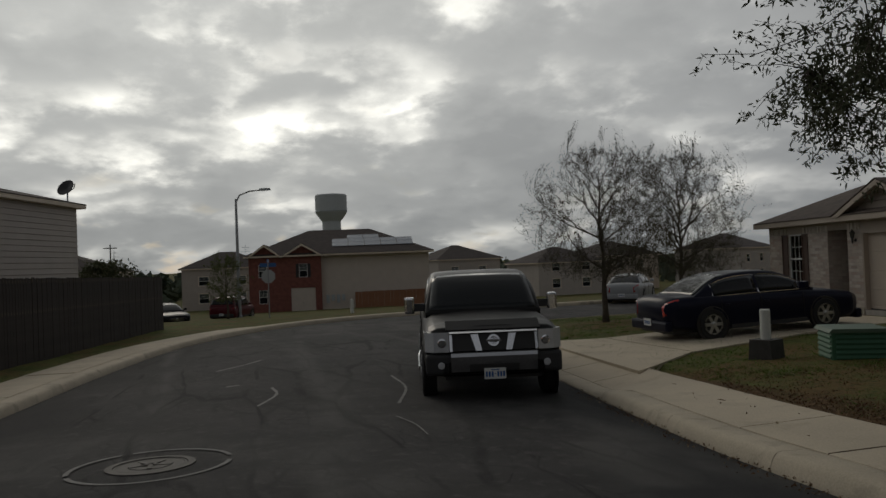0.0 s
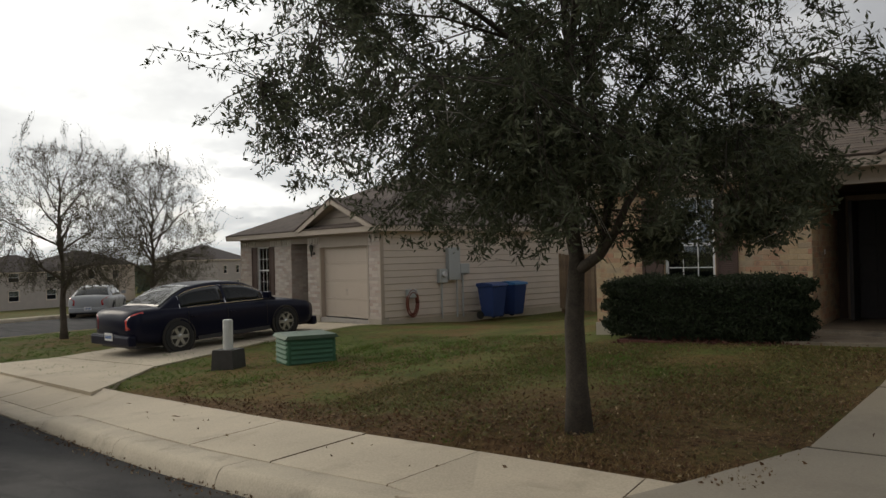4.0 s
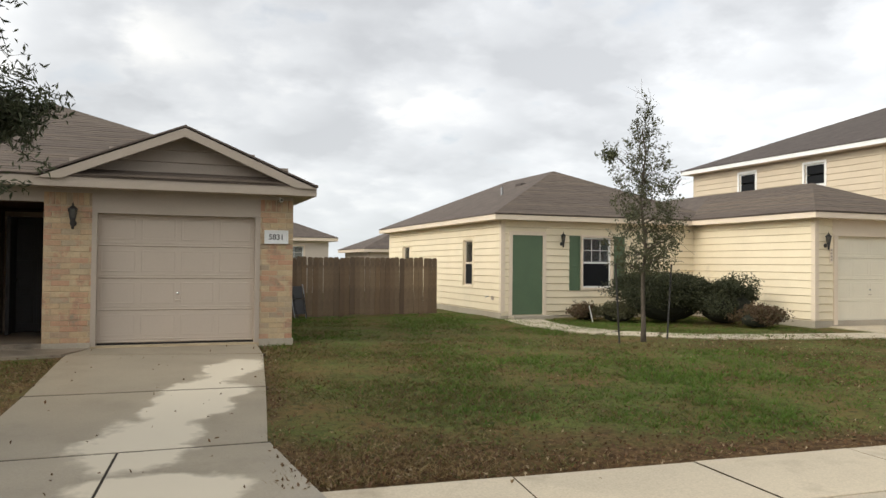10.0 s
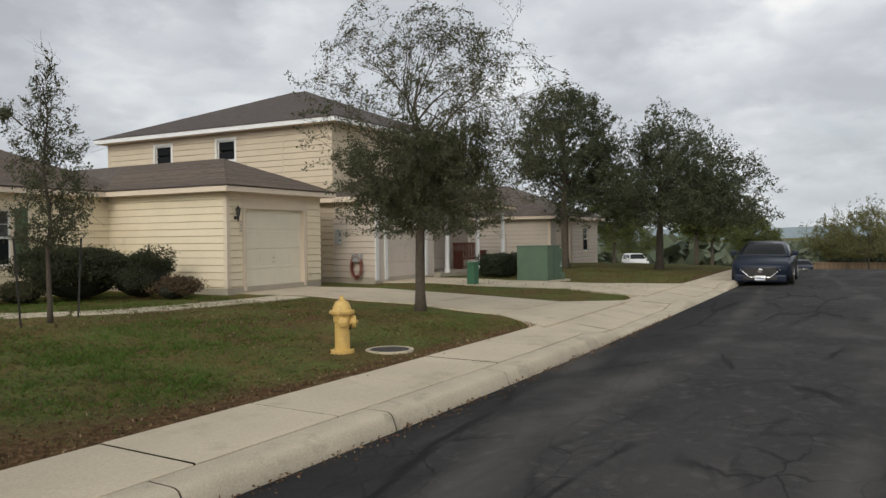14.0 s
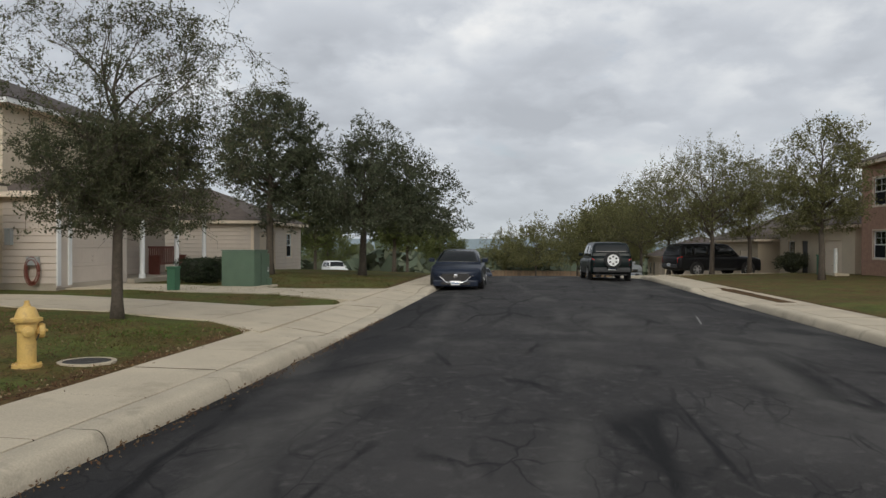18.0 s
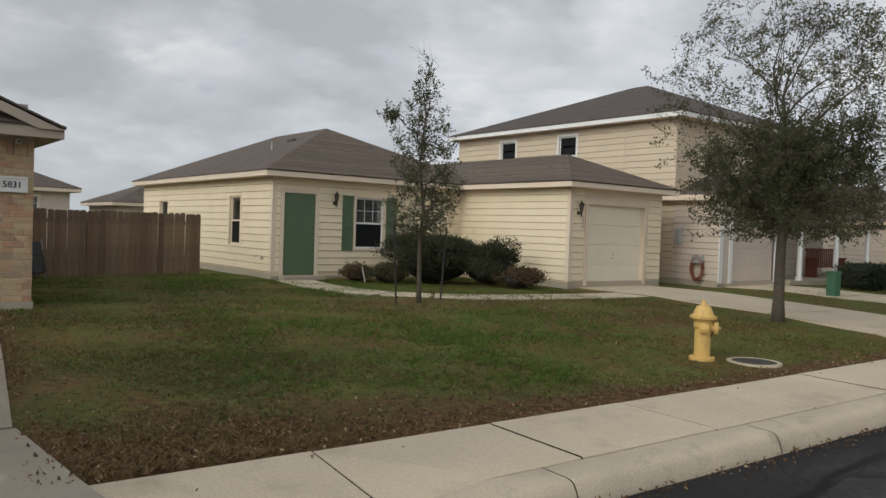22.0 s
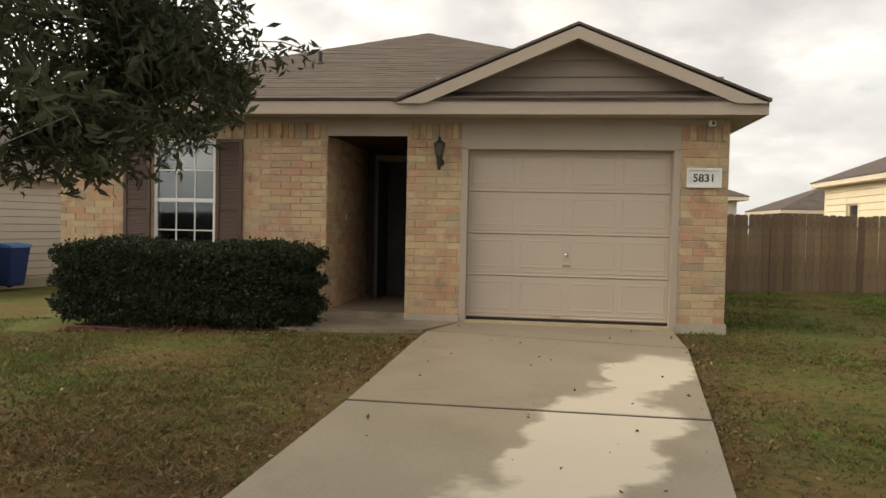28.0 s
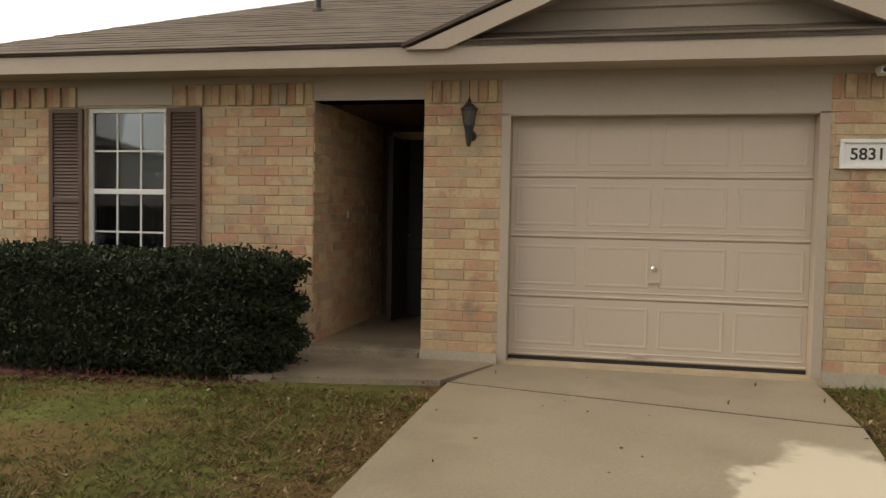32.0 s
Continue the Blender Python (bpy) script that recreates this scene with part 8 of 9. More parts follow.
    # underside shadow pan
    part("underbody", box(-st["L"] / 2 + 0.25, st["L"] / 2 - 0.25, -0.7 * wide, 0.7 * wide, st["body"][2][1] * k - 0.03, st["body"][2][1] * k + 0.12), M_black, C)
    return C


M_carglass_dark = material("tinted_glass", (0.010, 0.012, 0.013), 0.06, 0.1, 2, 10, 0.0, coat=0.1, spec=0.3)
P_navy = car_paint("paint_navy", (0.006, 0.007, 0.020))
P_black = car_paint("paint_black", (0.012, 0.012, 0.013))
P_char = car_paint("paint_charcoal", (0.010, 0.009, 0.009))
P_blue = car_paint("paint_steel_blue", (0.016, 0.022, 0.038))
P_teal = car_paint("paint_black_green", (0.004, 0.009, 0.009))
P_silver = car_paint("paint_silver", (0.35, 0.36, 0.37))
P_white = car_paint("paint_white", (0.7, 0.7, 0.7))
P_maroon = car_paint("paint_maroon", (0.09, 0.012, 0.018))


def on_road(x, y, rz, z=None):
    return pose(x, y, (float(lie(x)) - 0.36) if z is None else z, 0, 0, rz)


def titan():
    """The dark pickup: generic shell with its own chrome-barred face, tow mirrors and side steps."""
    T = car("pickup", on_road(-13.4, -8.95, -14, float(lie(-12.5)) - 0.385), "dark charcoal pickup truck parked against the kerb", P_char, face=False, plate_front=False, lamps=False)
    x = 2.70
    lean = lambda lo, hi, out: [(x + out, lo), (x + out - 0.07, hi), (x - 0.12, hi), (x - 0.12, lo)]  # faces tipped back to the sky
    part("grille_backing", prism([(q, z) for q, z in lean(0.80, 1.07, 0.085)], "y", -0.60, 0.60), M_black, T)
    for lo, hi in ((0.775, 0.815), (1.055, 1.085)):
        part("grille_rail", prism(lean(lo, hi, 0.10), "y", -0.63, 0.63), M_chrome, T, "chrome grille surround")
    for a, b, c, d in ((-0.635, -0.595, -0.635, -0.595), (0.595, 0.635, 0.595, 0.635), (-0.26, -0.17, -0.34, -0.23), (0.17, 0.26, 0.23, 0.34)):
        bm = bmesh.new()
        fr_ = [bm.verts.new(q) for q in ((x + 0.105, a, 0.80), (x + 0.105, b, 0.80), (x + 0.032, d, 1.07), (x + 0.032, c, 1.07))]
        bk_ = [bm.verts.new((q.co.x - 0.05, q.co.y, q.co.z)) for q in fr_]
        bm.faces.new(fr_), bm.faces.new(bk_[::-1])
        for q in range(4):
            bm.faces.new((fr_[q], bk_[q], bk_[(q + 1) % 4], fr_[(q + 1) % 4]))
        part("grille_bar", bm, M_chrome, T, "slanted chrome grille bar")
    part("badge_ring", lathe([(0.085, 0), (0.085, 0.018), (0.06, 0.018), (0.06, 0)], 24, None, pose(x + 0.055, 0, 0.935, 0, 76, 0)), M_chrome, T)
    part("badge_bar", box(x + 0.060, x + 0.078, -0.11, 0.11, 0.918, 0.952, 0.003), M_chrome, T)
    part("chrome_bumper", prism([(x + 0.10, 0.768), (x + 0.135, 0.72), (x + 0.125, 0.64), (x + 0.08, 0.50), (x - 0.12, 0.50), (x - 0.12, 0.765)], "y", -0.62, 0.62), M_chrome, T, "chrome front bumper")
    part("hood_lip", prism([(x + 0.03, 1.075), (x + 0.035, 1.10), (x - 0.20, 1.215), (x - 0.22, 1.07)], "y", -0.68, 0.68), P_char, T)
    for s in (1, -1):
        part("bumper_end", box(x - 0.22, x + 0.07, 0.60 if s > 0 else -0.985, 0.985 if s > 0 else -0.60, 0.46, 0.76, 0.05), M_plastic, T)
        hl = prism([(2.50, 0.64 * s), (2.79, 0.645 * s), (2.765, 0.86 * s), (2.65, 0.985 * s), (2.40, 1.0 * s)], "z", 0.79, 1.07)
        part("headlamp", hl, M_lampclear, T, "large clear headlamp")
        part("lamp_reflector", lathe([(0.065, 0), (0.065, 0.012), (0.045, 0.016)], 18, None, pose(2.775, s * 0.745, 0.92, 0, 90, 0)), M_chrome, T)
        part("fog_lamp", lathe([(0.05, 0), (0.05, 0.02), (0.035, 0.028)], 18, None, pose(x + 0.07, s * 0.76, 0.60, 0, 90, 0)), M_lampclear, T)
        mm = part("tow_mirror", box(-0.07, 0.06, -0.085, 0.085, -0.13, 0.15, 0.04), M_chrome, T, "tall chrome tow mirror")
        mm.matrix_basis = pose(0.86, s * 1.20, 1.36)
        part("mirror_arm", box(-0.03, 0.03, min(0.92 * s, 1.14 * s), max(0.92 * s, 1.14 * s), 1.27, 1.40, 0.01), M_plastic, T).matrix_basis = pose(0.86, 0, 0)
        part("side_step", tube([(1.1, s * 1.02, 0.40), (1.0, s * 1.06, 0.34), (-0.8, s * 1.06, 0.34), (-0.9, s * 1.02, 0.40)], [0.035] * 4, 8), M_chrome, T)
    part("bumper_intake", box(x + 0.075, x + 0.115, -0.36, 0.36, 0.50, 0.62, 0.015), M_black, T)
    pl = part("number_plate", box(-0.008, 0.008, -0.155, 0.155, -0.078, 0.078, 0.004), M_plate, T, "white number plate with dark marks")
    pl.matrix_basis = pose(x + 0.125, 0, 0.47)
    for q in range(7):
        if q == 3:
            part("plate_mark", box(0.007, 0.011, -0.01, 0.01, -0.01, 0.0), M_bluesign, pl)
        else:
            part("plate_mark", box(0.007, 0.011, -0.135 + q * 0.041, -0.108 + q * 0.041, -0.045, 0.03), M_bluesign, pl)
    part("plate_heading", box(0.007, 0.011, -0.06, 0.06, 0.048, 0.062), M_bluesign, pl)
    part("wiper", tube([(1.08, 0.6, 1.30), (1.0, 0.1, 1.34)], [0.012, 0.008], 5), M_black, T)
    part("wiper", tube([(1.08, -0.1, 1.30), (1.0, -0.6, 1.34)], [0.012, 0.008], 5), M_black, T)
    return T


titan()
car("sedan", pose(-15.43, -1.76, lawn1(-15.43, -1.76) + 0.03, 0, -2.0, 87), "dark navy saloon parked on the driveway", P_navy, chrome_line=True)
car("sedan", on_road(28.9, -10.5, 181), "steel blue saloon parked by the kerb", P_blue, face=False, wide_grille=True)
car("suv", on_road(36.2, -16.65, 2), "black and green off-roader with spare wheel", P_teal, spare=True)
car("wagon", pose(46.6, -24.0, float(lie(46.5)) - 0.2, 0, 0, -70), "long black estate wagon parked on a driveway", P_black)
car("suv", pose(57, -19.8, float(lie(57)) - 0.28, 0, 0, 200), "silver car parked under street trees", P_silver)
car("suv", pose(82.2, 7.4, float(lie(82)) - 0.12, 0, 0, -150), "white off-roader parked beyond the trees", P_white)
car("sedan", pose(88, -8.6, float(lie(88)) - 0.3, 0, 0, 185), "dark blue saloon on the far street", P_blue)
car("suv", pose(-56, -12.6, float(lie(-56)) - 0.3, 0, 0, 160), "maroon people carrier parked far down the street", P_maroon)
car("sedan", pose(-52, -16.8, float(lie(-52)) - 0.3, 0, 0, 20), "dark saloon parked behind the fence", P_black)
car("sedan", pose(-35.5, 6.8, float(lie(-35)) - 0.15, 0, 0, 140), "silver saloon on a driveway behind the trees", P_silver)

# ---- street furniture ----


def hydrant():
    H = thing("fire_hydrant", "yellow cast iron fire hydrant on the lawn", "hydrant", at_lawn(8.2, -7.18, 40))
    part("barrel", lathe([(0.15, -0.05), (0.15, 0.03), (0.10, 0.04), (0.10, 0.40), (0.115, 0.42), (0.115, 0.50), (0.13, 0.50), (0.13, 0.53)], 24), M_yellow, H, smooth=False)
    part("flange", lathe([(0.16, 0.0), (0.16, 0.035), (0.11, 0.045)], 24), M_yellow, H)
    part("bonnet", lathe([(0.165, 0.525), (0.168, 0.56), (0.13, 0.572), (0.115, 0.62), (0.085, 0.68), (0.04, 0.70), (0.035, 0.72)], 24), M_yellow, H)
    part("operating_nut", lathe([(0.03, 0.70), (0.028, 0.76)], 5), M_yellow, H)
    for a, r, l in ((0, 0.055, 0.13), (180, 0.055, 0.13), (-90, 0.075, 0.15)):
        n = part("outlet", lathe([(r * 0.8, 0.08), (r * 0.8, l - 0.03), (r * 1.2, l - 0.03), (r * 1.2, l + 0.02), (r * 0.9, l + 0.035), (0.018, l + 0.04), (0.016, l + 0.065)], 16, None, pose(0, 0, 0.41, 0, 90, 0)), M_yellow, H)
        n.matrix_basis = pose(0, 0, 0, 0, 0, a)
    for k in range(8):
        a = 2 * math.pi * k / 8
        part("bolt", lathe([(0.011, 0.03), (0.011, 0.055)], 6, None, pose(0.14 * math.cos(a), 0.14 * math.sin(a), 0)), M_yellow, H)
    pts = [(0.10 * math.cos(t), -0.10 + 0.10 * math.sin(t) * 0.3 - 0.02, 0.40 - 0.10 * math.sin(t)) for t in np.linspace(0.1, 3.0, 12)]
    part("chain", tube(pts, [0.008] * 12, 5), M_ironlid, H)
    return H


hydrant()


def pad_box():
    T = thing("utility_cabinet", "large green utility cabinet on a concrete pad", "utility box", at_lawn(23.2, -4.25, -4))
    part("pad", box(-0.75, 0.85, -0.7, 0.7, -0.12, 0.04, 0.01), M_conc, T)
    part("cabinet", box(-0.55, 0.45, -0.52, 0.55, 0.04, 1.12, 0.02), M_greenbox, T)
    part("side_housing", box(0.45, 0.72, -0.48, 0.50, 0.04, 1.04, 0.02), M_greenbox, T)
    part("lid", box(-0.57, 0.47, -0.54, 0.57, 1.12, 1.15, 0.01), M_greenbox, T)
    part("door_seam", box(-0.06, -0.05, -0.526, -0.518, 0.08, 1.08), M_black, T)
    part("warning_label", box(0.54, 0.64, -0.487, -0.482, 0.45, 0.60), M_white, T)
    part("hasp", box(0.47, 0.53, -0.53, -0.485, 0.5, 0.62, 0.006), M_steel, T)
    part("lower_box", box(0.40, 0.58, -0.62, -0.485, 0.04, 0.26, 0.01), M_greenbox, T)
    return T


pad_box()
vd = thing("cable_pedestal", "green cable pedestal on the verge across the street", "pedestal", at_lawn(36.0, -26.2))
part("shroud", box(-0.16, 0.16, -0.12, 0.12, -0.05, 0.85, 0.02), M_greenped, vd)
part("cap", box(-0.18, 0.18, -0.14, 0.14, 0.85, 0.92, 0.015), M_greenped, vd)
vp2 = thing("service_pipe", "white upright service pipe on a concrete base", "pipe", at_lawn(35.6, -26.7))
part("pipe", lathe([(0.09, -0.05), (0.09, 1.15), (0.07, 1.2)], 14), M_bin_w, vp2)
part("base", box(-0.7, 0.35, -0.3, 0.3, -0.1, 0.10, 0.02), M_conc, vp2)
pd = thing("cable_pedestal", "bright green cable pedestal in the lawn", "pedestal", at_lawn(20.3, -3.25))
part("shroud", box(-0.16, 0.16, -0.12, 0.12, -0.05, 0.62, 0.02), M_greenped, pd)
part("cap", box(-0.18, 0.18, -0.14, 0.14, 0.62, 0.68, 0.015), M_greenped, pd)

xf = thing("transformer_box", "squat green louvred transformer box on lawn", "utility box", at_lawn(-10.45, -3.55, 62))
part("body", box(-0.42, 0.42, -0.40, 0.40, -0.05, 0.44, 0.02), M_greenped, xf)
part("lid", prism([(-0.47, 0.44), (0.47, 0.44), (0.42, 0.50), (-0.42, 0.50)], "y", -0.45, 0.45), M_greenbox, xf)
for z in (0.06, 0.14, 0.22, 0.30, 0.38):
    for m_ in (pose(0, -0.40, z), pose(-0.42, 0, z, 0, 0, -90), pose(0.42, 0, z, 0, 0, 90)):
        part("louvre", prism([(0.0, -0.025), (-0.025, -0.025), (0.0, 0.02)], "x", -0.36, 0.36), M_greenped, xf).matrix_basis = m_
ped = thing("service_pedestal", "grey pipe post on a square concrete base", "pedestal", at_lawn(-11.4, -4.45, 20))
part("base", prism([(-0.22, -0.05), (0.22, -0.05), (0.19, 0.33), (-0.19, 0.33)], "y", -0.2, 0.2), M_ironlid, ped)
part("post", lathe([(0.085, 0.33), (0.085, 0.82), (0.075, 0.84)], 16), M_bin_w, ped)

# swing bench on the tan house porch
bn = thing("porch_bench", "dark red wooden slatted bench on the porch", "bench", pose(27.4, 0.3, 0.45, 0, 0, 0))
part("seat", box(-1.1, 1.1, -0.25, 0.2, 0, 0.05, 0.006), M_porch, bn)
part("back_rail", box(-1.1, 1.1, 0.17, 0.22, 0.58, 0.66, 0.006), M_porch, bn)
for k in range(15):
    part("back_slat", box(-1.05 + k * 0.147, -0.99 + k * 0.147, 0.18, 0.21, 0.05, 0.6), M_porch, bn)
for x in (-1.05, 1.05):
    part("leg", box(x - 0.04, x + 0.04, -0.2, 0.2, -0.37, 0.3, 0.006), M_porch, bn)
    part("arm", box(x - 0.05, x + 0.05, -0.25, 0.2, 0.3, 0.34, 0.006), M_porch, bn)


def bracket_lamp():
    x, y = -54.4, -12.2
    T = thing("street_lamp", "tall grey street lamp with curved arm", "street lamp", pose(x, y, float(lie(x)) - 0.2))
    part("pole", tube([(0, 0, -0.2), (0, 0, 8.2)], [0.14, 0.08], 10), M_steel, T)
    part("arm", tube([(0, 0, 8.0), (0, 0.25, 8.45), (0, 0.9, 8.72), (0, 1.7, 8.8)], [0.06, 0.055, 0.05, 0.045], 8), M_steel, T)
    part("head", prism([(1.55, 8.74), (2.35, 8.78), (2.3, 8.92), (1.6, 8.9)], "x", -0.14, 0.14), M_metergrey, T)
    part("base", lathe([(0.2, -0.2), (0.2, 0.25), (0.15, 0.3)], 10), M_steel, T)


bracket_lamp()
sg = thing("stop_sign", "road sign on a post with blue street name blades", "sign", pose(-44.3, -10.8, float(lie(-44.5)) - 0.2, 0, 0, 80))
part("post", tube([(0, 0, -0.2), (0, 0, 3.3)], [0.035, 0.035], 6), M_steel, sg)
part("plate", lathe([(0.40, 0), (0.40, 0.01)], 8, None, pose(0, 0.04, 2.45, 90, 22.5, 0)), M_signback, sg)
part("name_blade", box(-0.45, 0.45, -0.01, 0.01, 2.98, 3.2), M_bluesign, sg)
part("name_blade", box(-0.01, 0.01, -0.45, 0.45, 3.22, 3.42), M_bluesign, sg)
mb = thing("mailbox_post", "pale marker post on the verge", "post", pose(-44.0, -6.2, float(lie(-44)) - 0.25))
part("post", lathe([(0.1, -0.2), (0.1, 0.9), (0.07, 1.0)], 10), M_bin_w, mb)

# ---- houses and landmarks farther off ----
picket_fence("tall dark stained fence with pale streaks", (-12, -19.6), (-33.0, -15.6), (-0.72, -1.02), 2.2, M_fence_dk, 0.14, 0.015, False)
simple_house(pose(-20.8, -22.2, -0.8, 0, 0, 163.5), "two-storey grey lap-sided house behind the fence", 12.5, 8, 4.75, M_grey, M_roof2, boards=0.2, pitch=0.25, roof_over=0.25)
dish = thing("satellite_dish", "dark satellite dish on the roof edge", "dish", pose(-32.6, -18.9, 4.1))
part("mast", tube([(0, 0, 0), (0, 0, 0.5)], [0.03, 0.03], 6), M_steel, dish)
part("reflector", lathe([(0.02, 0), (0.2, 0.03), (0.33, 0.1), (0.35, 0.12), (0.33, 0.12), (0.0, 0.02)], 20, None, pose(0, 0, 0.6, 60, 0, 60)), M_black, dish)
part("feed_arm", tube([(0, 0, 0.45), (0.4, 0.3, 0.6), (0.5, 0.35, 0.75)], [0.015, 0.015, 0.02], 5), M_steel, dish)


def red_house():
    zb = float(lie(-75)) - 0.15
    H = thing("house", "two-storey red brick house with solar panels", "house", pose(-75.4, -10.8, zb, 0, 0, 81.5))
    # front faces the street to the east (local -y); local x runs north
    wins = [(0.9, 1.7, 0.9, 2.2), (0.9, 1.7, 3.4, 4.6), (4.7, 5.5, 3.3, 4.6)]
    gar = (3.9, 6.2, 0.0, 2.3)
    part("wall", wall_mesh(0, 6.8, -0.5, 5.3, 0.25, wins + [gar]), M_redbrick, H)
    part("wall", box(6.8, 17.05, 0.6, 0.85, -0.5, 5.3), M_greige, H)
    part("wall", box(0, 0.25, 0.25, 11, -0.5, 5.3), M_greige, H)
    part("wall", box(6.55, 6.8, 0.25, 0.85, -0.5, 5.3), M_redbrick, H)
    part("wall", box(17.05, 17.3, 0.6, 11, -0.5, 5.3), M_greige, H)
    part("wall", box(0, 17.3, 11, 11.2, -0.5, 5.3), M_greige, H)
    for w in wins:
        window(H, *w, FACE, M_white, (2, 2), True)
    for a, b in ((4.4, 4.68), (5.52, 5.8)):
        part("shutter", box(a, b, -0.05, -0.01, 3.3, 4.6, 0.01), M_black, H)
    garage_door(H, *gar, 0.08, FACE, M_greige)
    for a in (11.6, 15.4):
        window(H, a, a + 1.0, 1.4, 2.4, pose(0, 0.6, 0), M_white, None, True)
    part("soffit", box(-0.4, 17.7, -0.4, 11.5, 5.3, 5.33), M_creamtrim, H)
    fascia(H, -0.4, 17.7, -0.4, 11.5, 5.3, 5.5, M_creamtrim)
    _, (ra, rb) = hip_roof(H, -0.45, 17.75, -0.45, 11.55, 5.46, 0.42, M_roof2)
    for a, b in ((0.1, 2.9), (3.3, 6.8)):
        gm = (a + b) / 2
        part("gable_wall", prism([(a, 5.3), (b, 5.3), (gm, 6.35)], "y", -0.12, 0.2), M_redbrick, H)
        for s, xe in ((-1, a - 0.3), (1, b + 0.3)):
            bm = bmesh.new()
            q = [bm.verts.new(c) for c in ((xe, -0.55, 5.3), (gm, -0.55, 6.55), (gm, 4.0, 6.55), (xe, 1.5, 5.3))]
            lo = [bm.verts.new((v.co.x, v.co.y, v.co.z - 0.1)) for v in q]
            bm.faces.new(q), bm.faces.new(lo[::-1])
            for i in range(4):
                bm.faces.new((q[i], q[(i + 1) % 4], lo[(i + 1) % 4], lo[i]))
            part("gable_roof", bm, M_roof2, H)
            part("rake_board", prism([(xe, 5.28), (gm, 6.52), (gm, 6.32), (xe - s * 0.25, 5.26)], "y", -0.58, -0.54), M_creamtrim, H)
    # solar panels on the street slope
    me = finish(box(0, 1.55, -0.01, 0.03, 0, 0.95, 0.005), "solar_panel", M_solar)
    tilt = math.degrees(math.atan(0.42))
    for r, (a, n) in enumerate(((7.9, 5), (7.9, 5), (9.4, 2))):
        for c in range(n):
            y = 1.6 + r * 0.92
            again("solar_panel", me, H, pose(a + c * 1.6, y - 0.5, 5.52 + (y + 0.05) * 0.42, tilt - 90, 0, 0))
    for k in range(4):
        part("meter_box", box(7.2 + k * 0.5, 7.5 + k * 0.5, 0.45, 0.6, 0.7 + 0.2 * (k % 2), 1.5, 0.02), M_metergrey, H)
    return H


red_house()
picket_fence("reddish cedar fence beside the red brick house", (-73.6, -1.0), (-71.5, 14.0), (-3.0, -2.9), 1.8, M_fence_red, 0.3, 0.02, False)
tw = thing("water_tower", "pale concrete water tower on the skyline", "water tower", pose(-297.5, 28.5, -6))
part("shaft", lathe([(3.6, -10), (3.6, 24.5), (4.2, 25.6)], 28), M_tower, tw)
part("tank", lathe([(4.2, 25.3), (6.0, 28.0), (6.1, 28.4), (6.1, 34.6), (5.8, 35.0), (0.5, 35.4)], 36), M_tower, tw)
part("tank_band", lathe([(6.12, 28.3), (6.2, 28.5), (6.12, 28.8)], 36), M_metergrey, tw)
wl, rl = (2.0, 3.2, 1.0, 2.2), (6.5, 7.7, 1.0, 2.2)
for i, (x, y, rz, w, h, wall) in enumerate([(-95, -52, 80, 12, 5.0, M_greige), (-88, -36, 75, 11, 5.0, M_grey), (-100, -18, 90, 11, 5.2, M_grey), (-96, 38, 110, 11, 4.8, M_greige), (-86, 52, 120, 11, 5.0, M_grey), (-66, 60, 140, 11, 4.8, M_greige), (-104, 16, 100, 10, 5.2, M_grey), (-92, 26, 95, 10, 4.2, M_grey), (-112, -2, 90, 11, 5.0, M_greige), (-70, -46, 70, 10, 4.6, M_cream)]):
    simple_house(pose(x, y, float(lie(x)) - 0.2, 0, 0, rz), "distant two-storey suburban house with hip roof", w, 9, h, wall, M_roof2, garage=None, wins=(wl, rl, (2.0, 3.2, 3.2, 4.3), (6.5, 7.7, 3.2, 4.3)))
# house beyond the west neighbour
simple_house(pose(-33.5, 14.5, -0.5, 0, 0, -32), "single-storey cream house behind the young trees", 9, 11, 3.0, M_greige, M_roof2, pitch=0.32, garage=(5.5, 7.9, 0.0, 2.1), wins=((1.2, 2.2, 0.9, 2.2),))
simple_house(pose(-24, 19.5, -0.8, 0, 0, -20), "two-storey house with dark hip roof", 9, 9, 4.4, M_grey, M_roof2)
# behind the cream house fence
simple_house(pose(9.75, 24.3, -0.5), "tan house behind the back fences", 9, 5, 2.45, M_greige, M_roof, wins=((4.2, 5.2, 1.1, 2.2),))
simple_house(pose(-4.6, 23, -0.3), "greige house behind the brick house", 12, 8, 2.7, M_greige, M_roof, wins=((9.95, 10.8, 1.3, 2.45),))
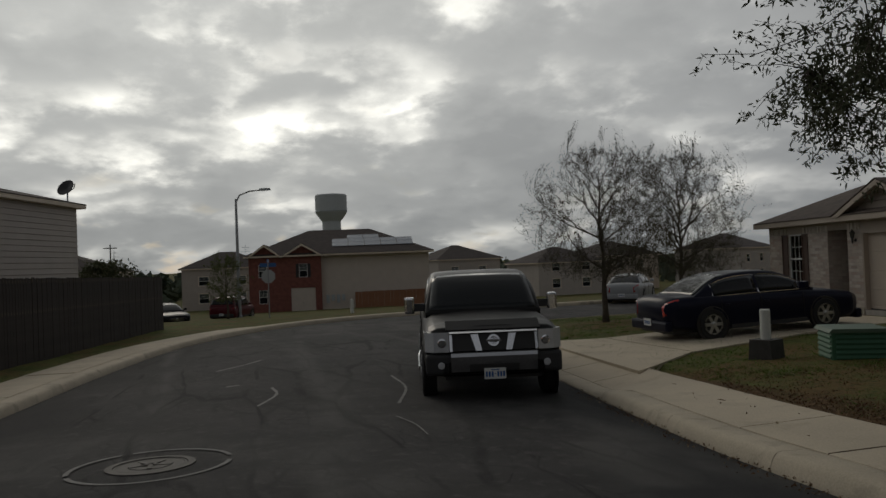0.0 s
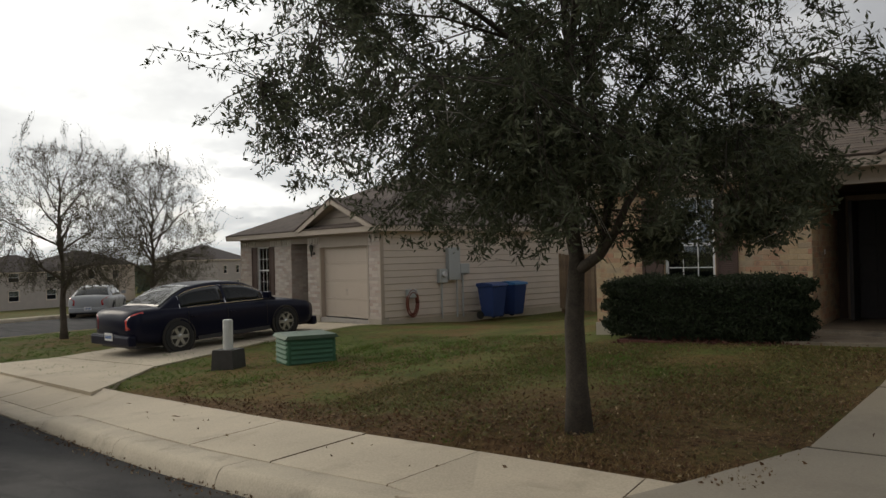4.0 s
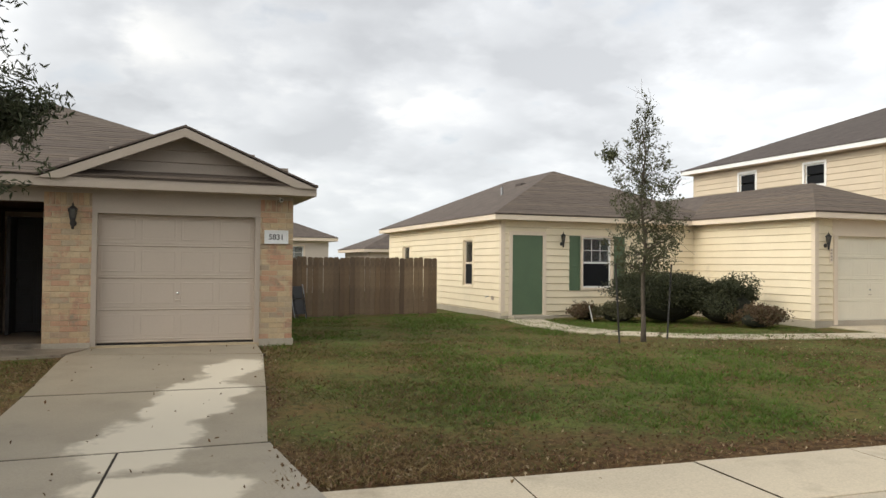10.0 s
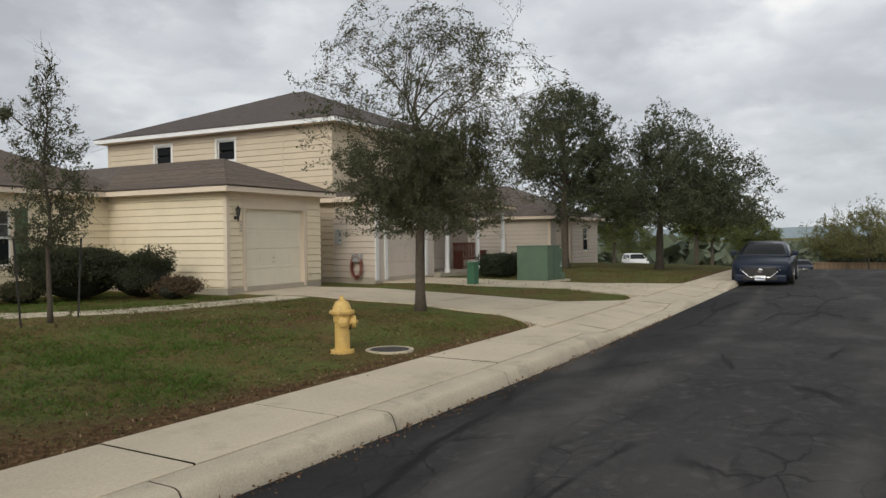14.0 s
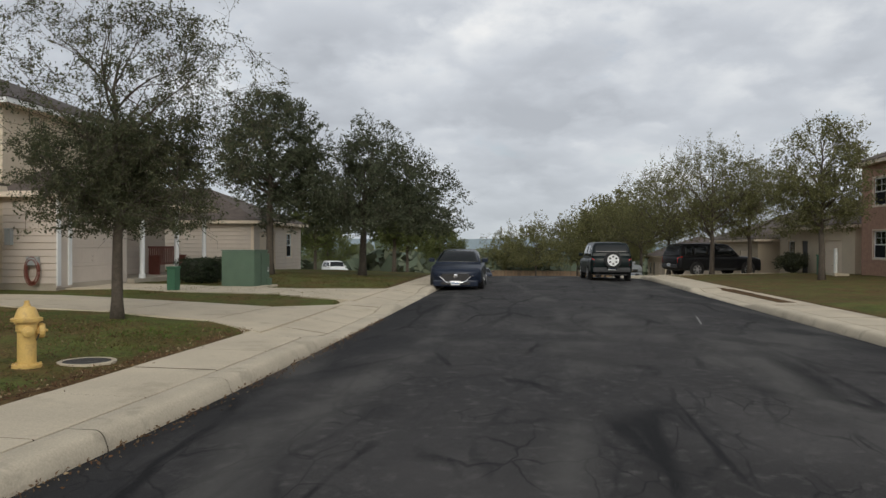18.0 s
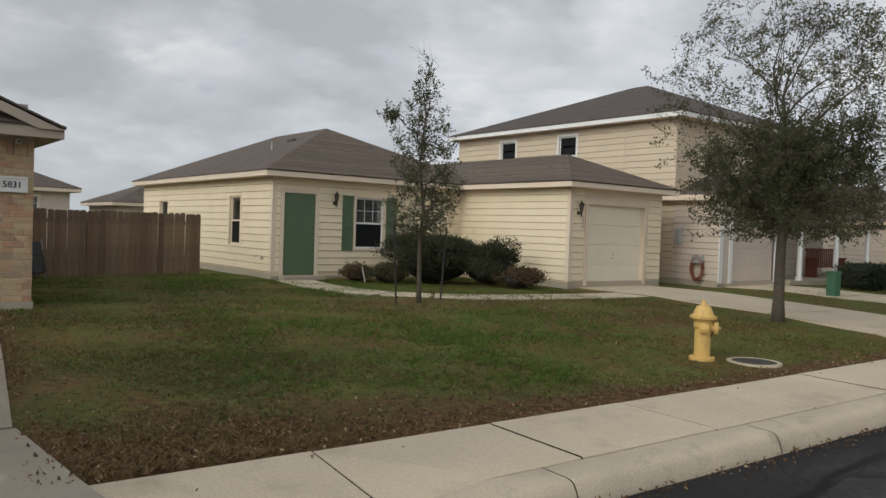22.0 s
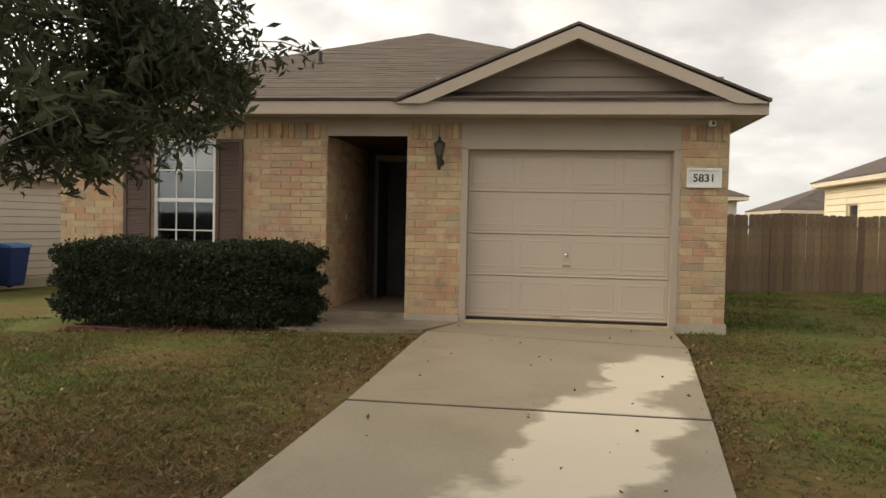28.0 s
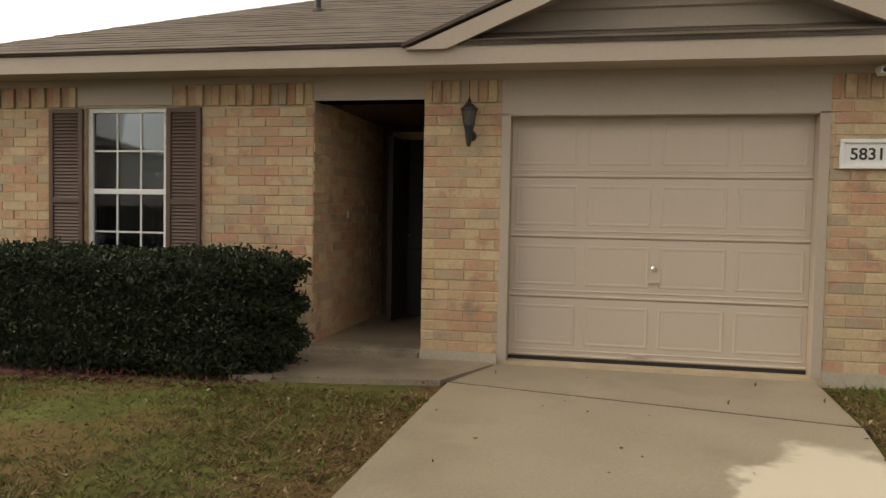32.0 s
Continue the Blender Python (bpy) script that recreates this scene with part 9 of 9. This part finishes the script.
# along the street to the east
simple_house(pose(36.2, 0.15, -0.30, 0, 0, 0), "single-storey greige house with brown roof", 8, 11, 2.5, M_greige, M_roof, garage=(0.9, 3.3, 0.0, 2.1), wins=((5.2, 6.2, 0.8, 2.1),), boards=0.2)
fl3 = thing("siding_flank", "greige lap siding on a house flank", "wall", WEST(36.2) @ pose(0, 0, -0.25), kind="structure")
siding(fl3, -11.2, -0.15, 0.05, 2.5, M_greige, [], 0.2)
part("corner_board", box(-0.27, -0.12, -0.03, 0.0, 0.0, 2.5), M_creamtrim, fl3)
for x, y, wall in ((60, -27.5, M_tan), (48.5, -28.5, M_tan), (14, -29.5, M_greige), (74, -28, M_creamtrim), (88, -27, M_tan)):
    simple_house(pose(x, y, float(lie(x)) - 0.15, 0, 0, 180) , "tan single-storey house across the street", 10.5, 9, 2.7, wall, M_roof, garage=(6.5, 9.0, 0.0, 2.1), wins=((1.5, 2.6, 0.8, 2.1),), door=(3.6, 4.5, 0.0, 2.1))
M_rose = material("brick_rose", (0.36, 0.215, 0.155), 0.9, 0.3, 6, 30, 0.4)
simple_house(pose(36.6, -28.2, -0.2, 0, 0, 180), "two-storey rose brick house across the street", 8, 9, 5.0, M_rose, M_roof, garage=(5.0, 7.4, 0.0, 2.1), wins=((1.2, 2.4, 3.2, 4.4), (1.2, 2.4, 0.9, 2.1)))
picket_fence("low brown wall closing the far cross street", (112, -26), (114, -6), (-4.1, -4.1), 1.6, M_fence, 0.5, 0.0, False)


def pylon(x, y, h):
    T = thing("power_pylon", "distant steel lattice power pylon", "pylon", pose(x, y, -6))
    for sx, sy in ((-1, -1), (1, -1), (1, 1), (-1, 1)):
        part("leg", tube([(2.6 * sx, 2.6 * sy, 0), (0.5 * sx, 0.5 * sy, h * 0.7), (0.2 * sx, 0.2 * sy, h)], [0.12, 0.1, 0.08], 4), M_steel, T)
    for z, w in ((0.68, 4.5), (0.8, 3.6), (0.92, 2.6)):
        part("cross_arm", box(-0.15, 0.15, -w, w, h * z, h * z + 0.25), M_steel, T)


for x, y in ((-600, 5), (-640, -92)):
    pylon(x, y, 26)
for k, (x, y) in enumerate(((-150, -50), (-150, -40), (-155, -33))):
    t = thing("utility_pole", "distant wooden utility pole", "pole", pose(x, y, -4), group="far utility poles")
    part("pole", tube([(0, 0, 0), (0, 0, 11)], [0.16, 0.11], 6), M_bark2, t)
    part("cross_arm", box(-0.08, 0.08, -1.2, 1.2, 10.2, 10.4), M_bark2, t)
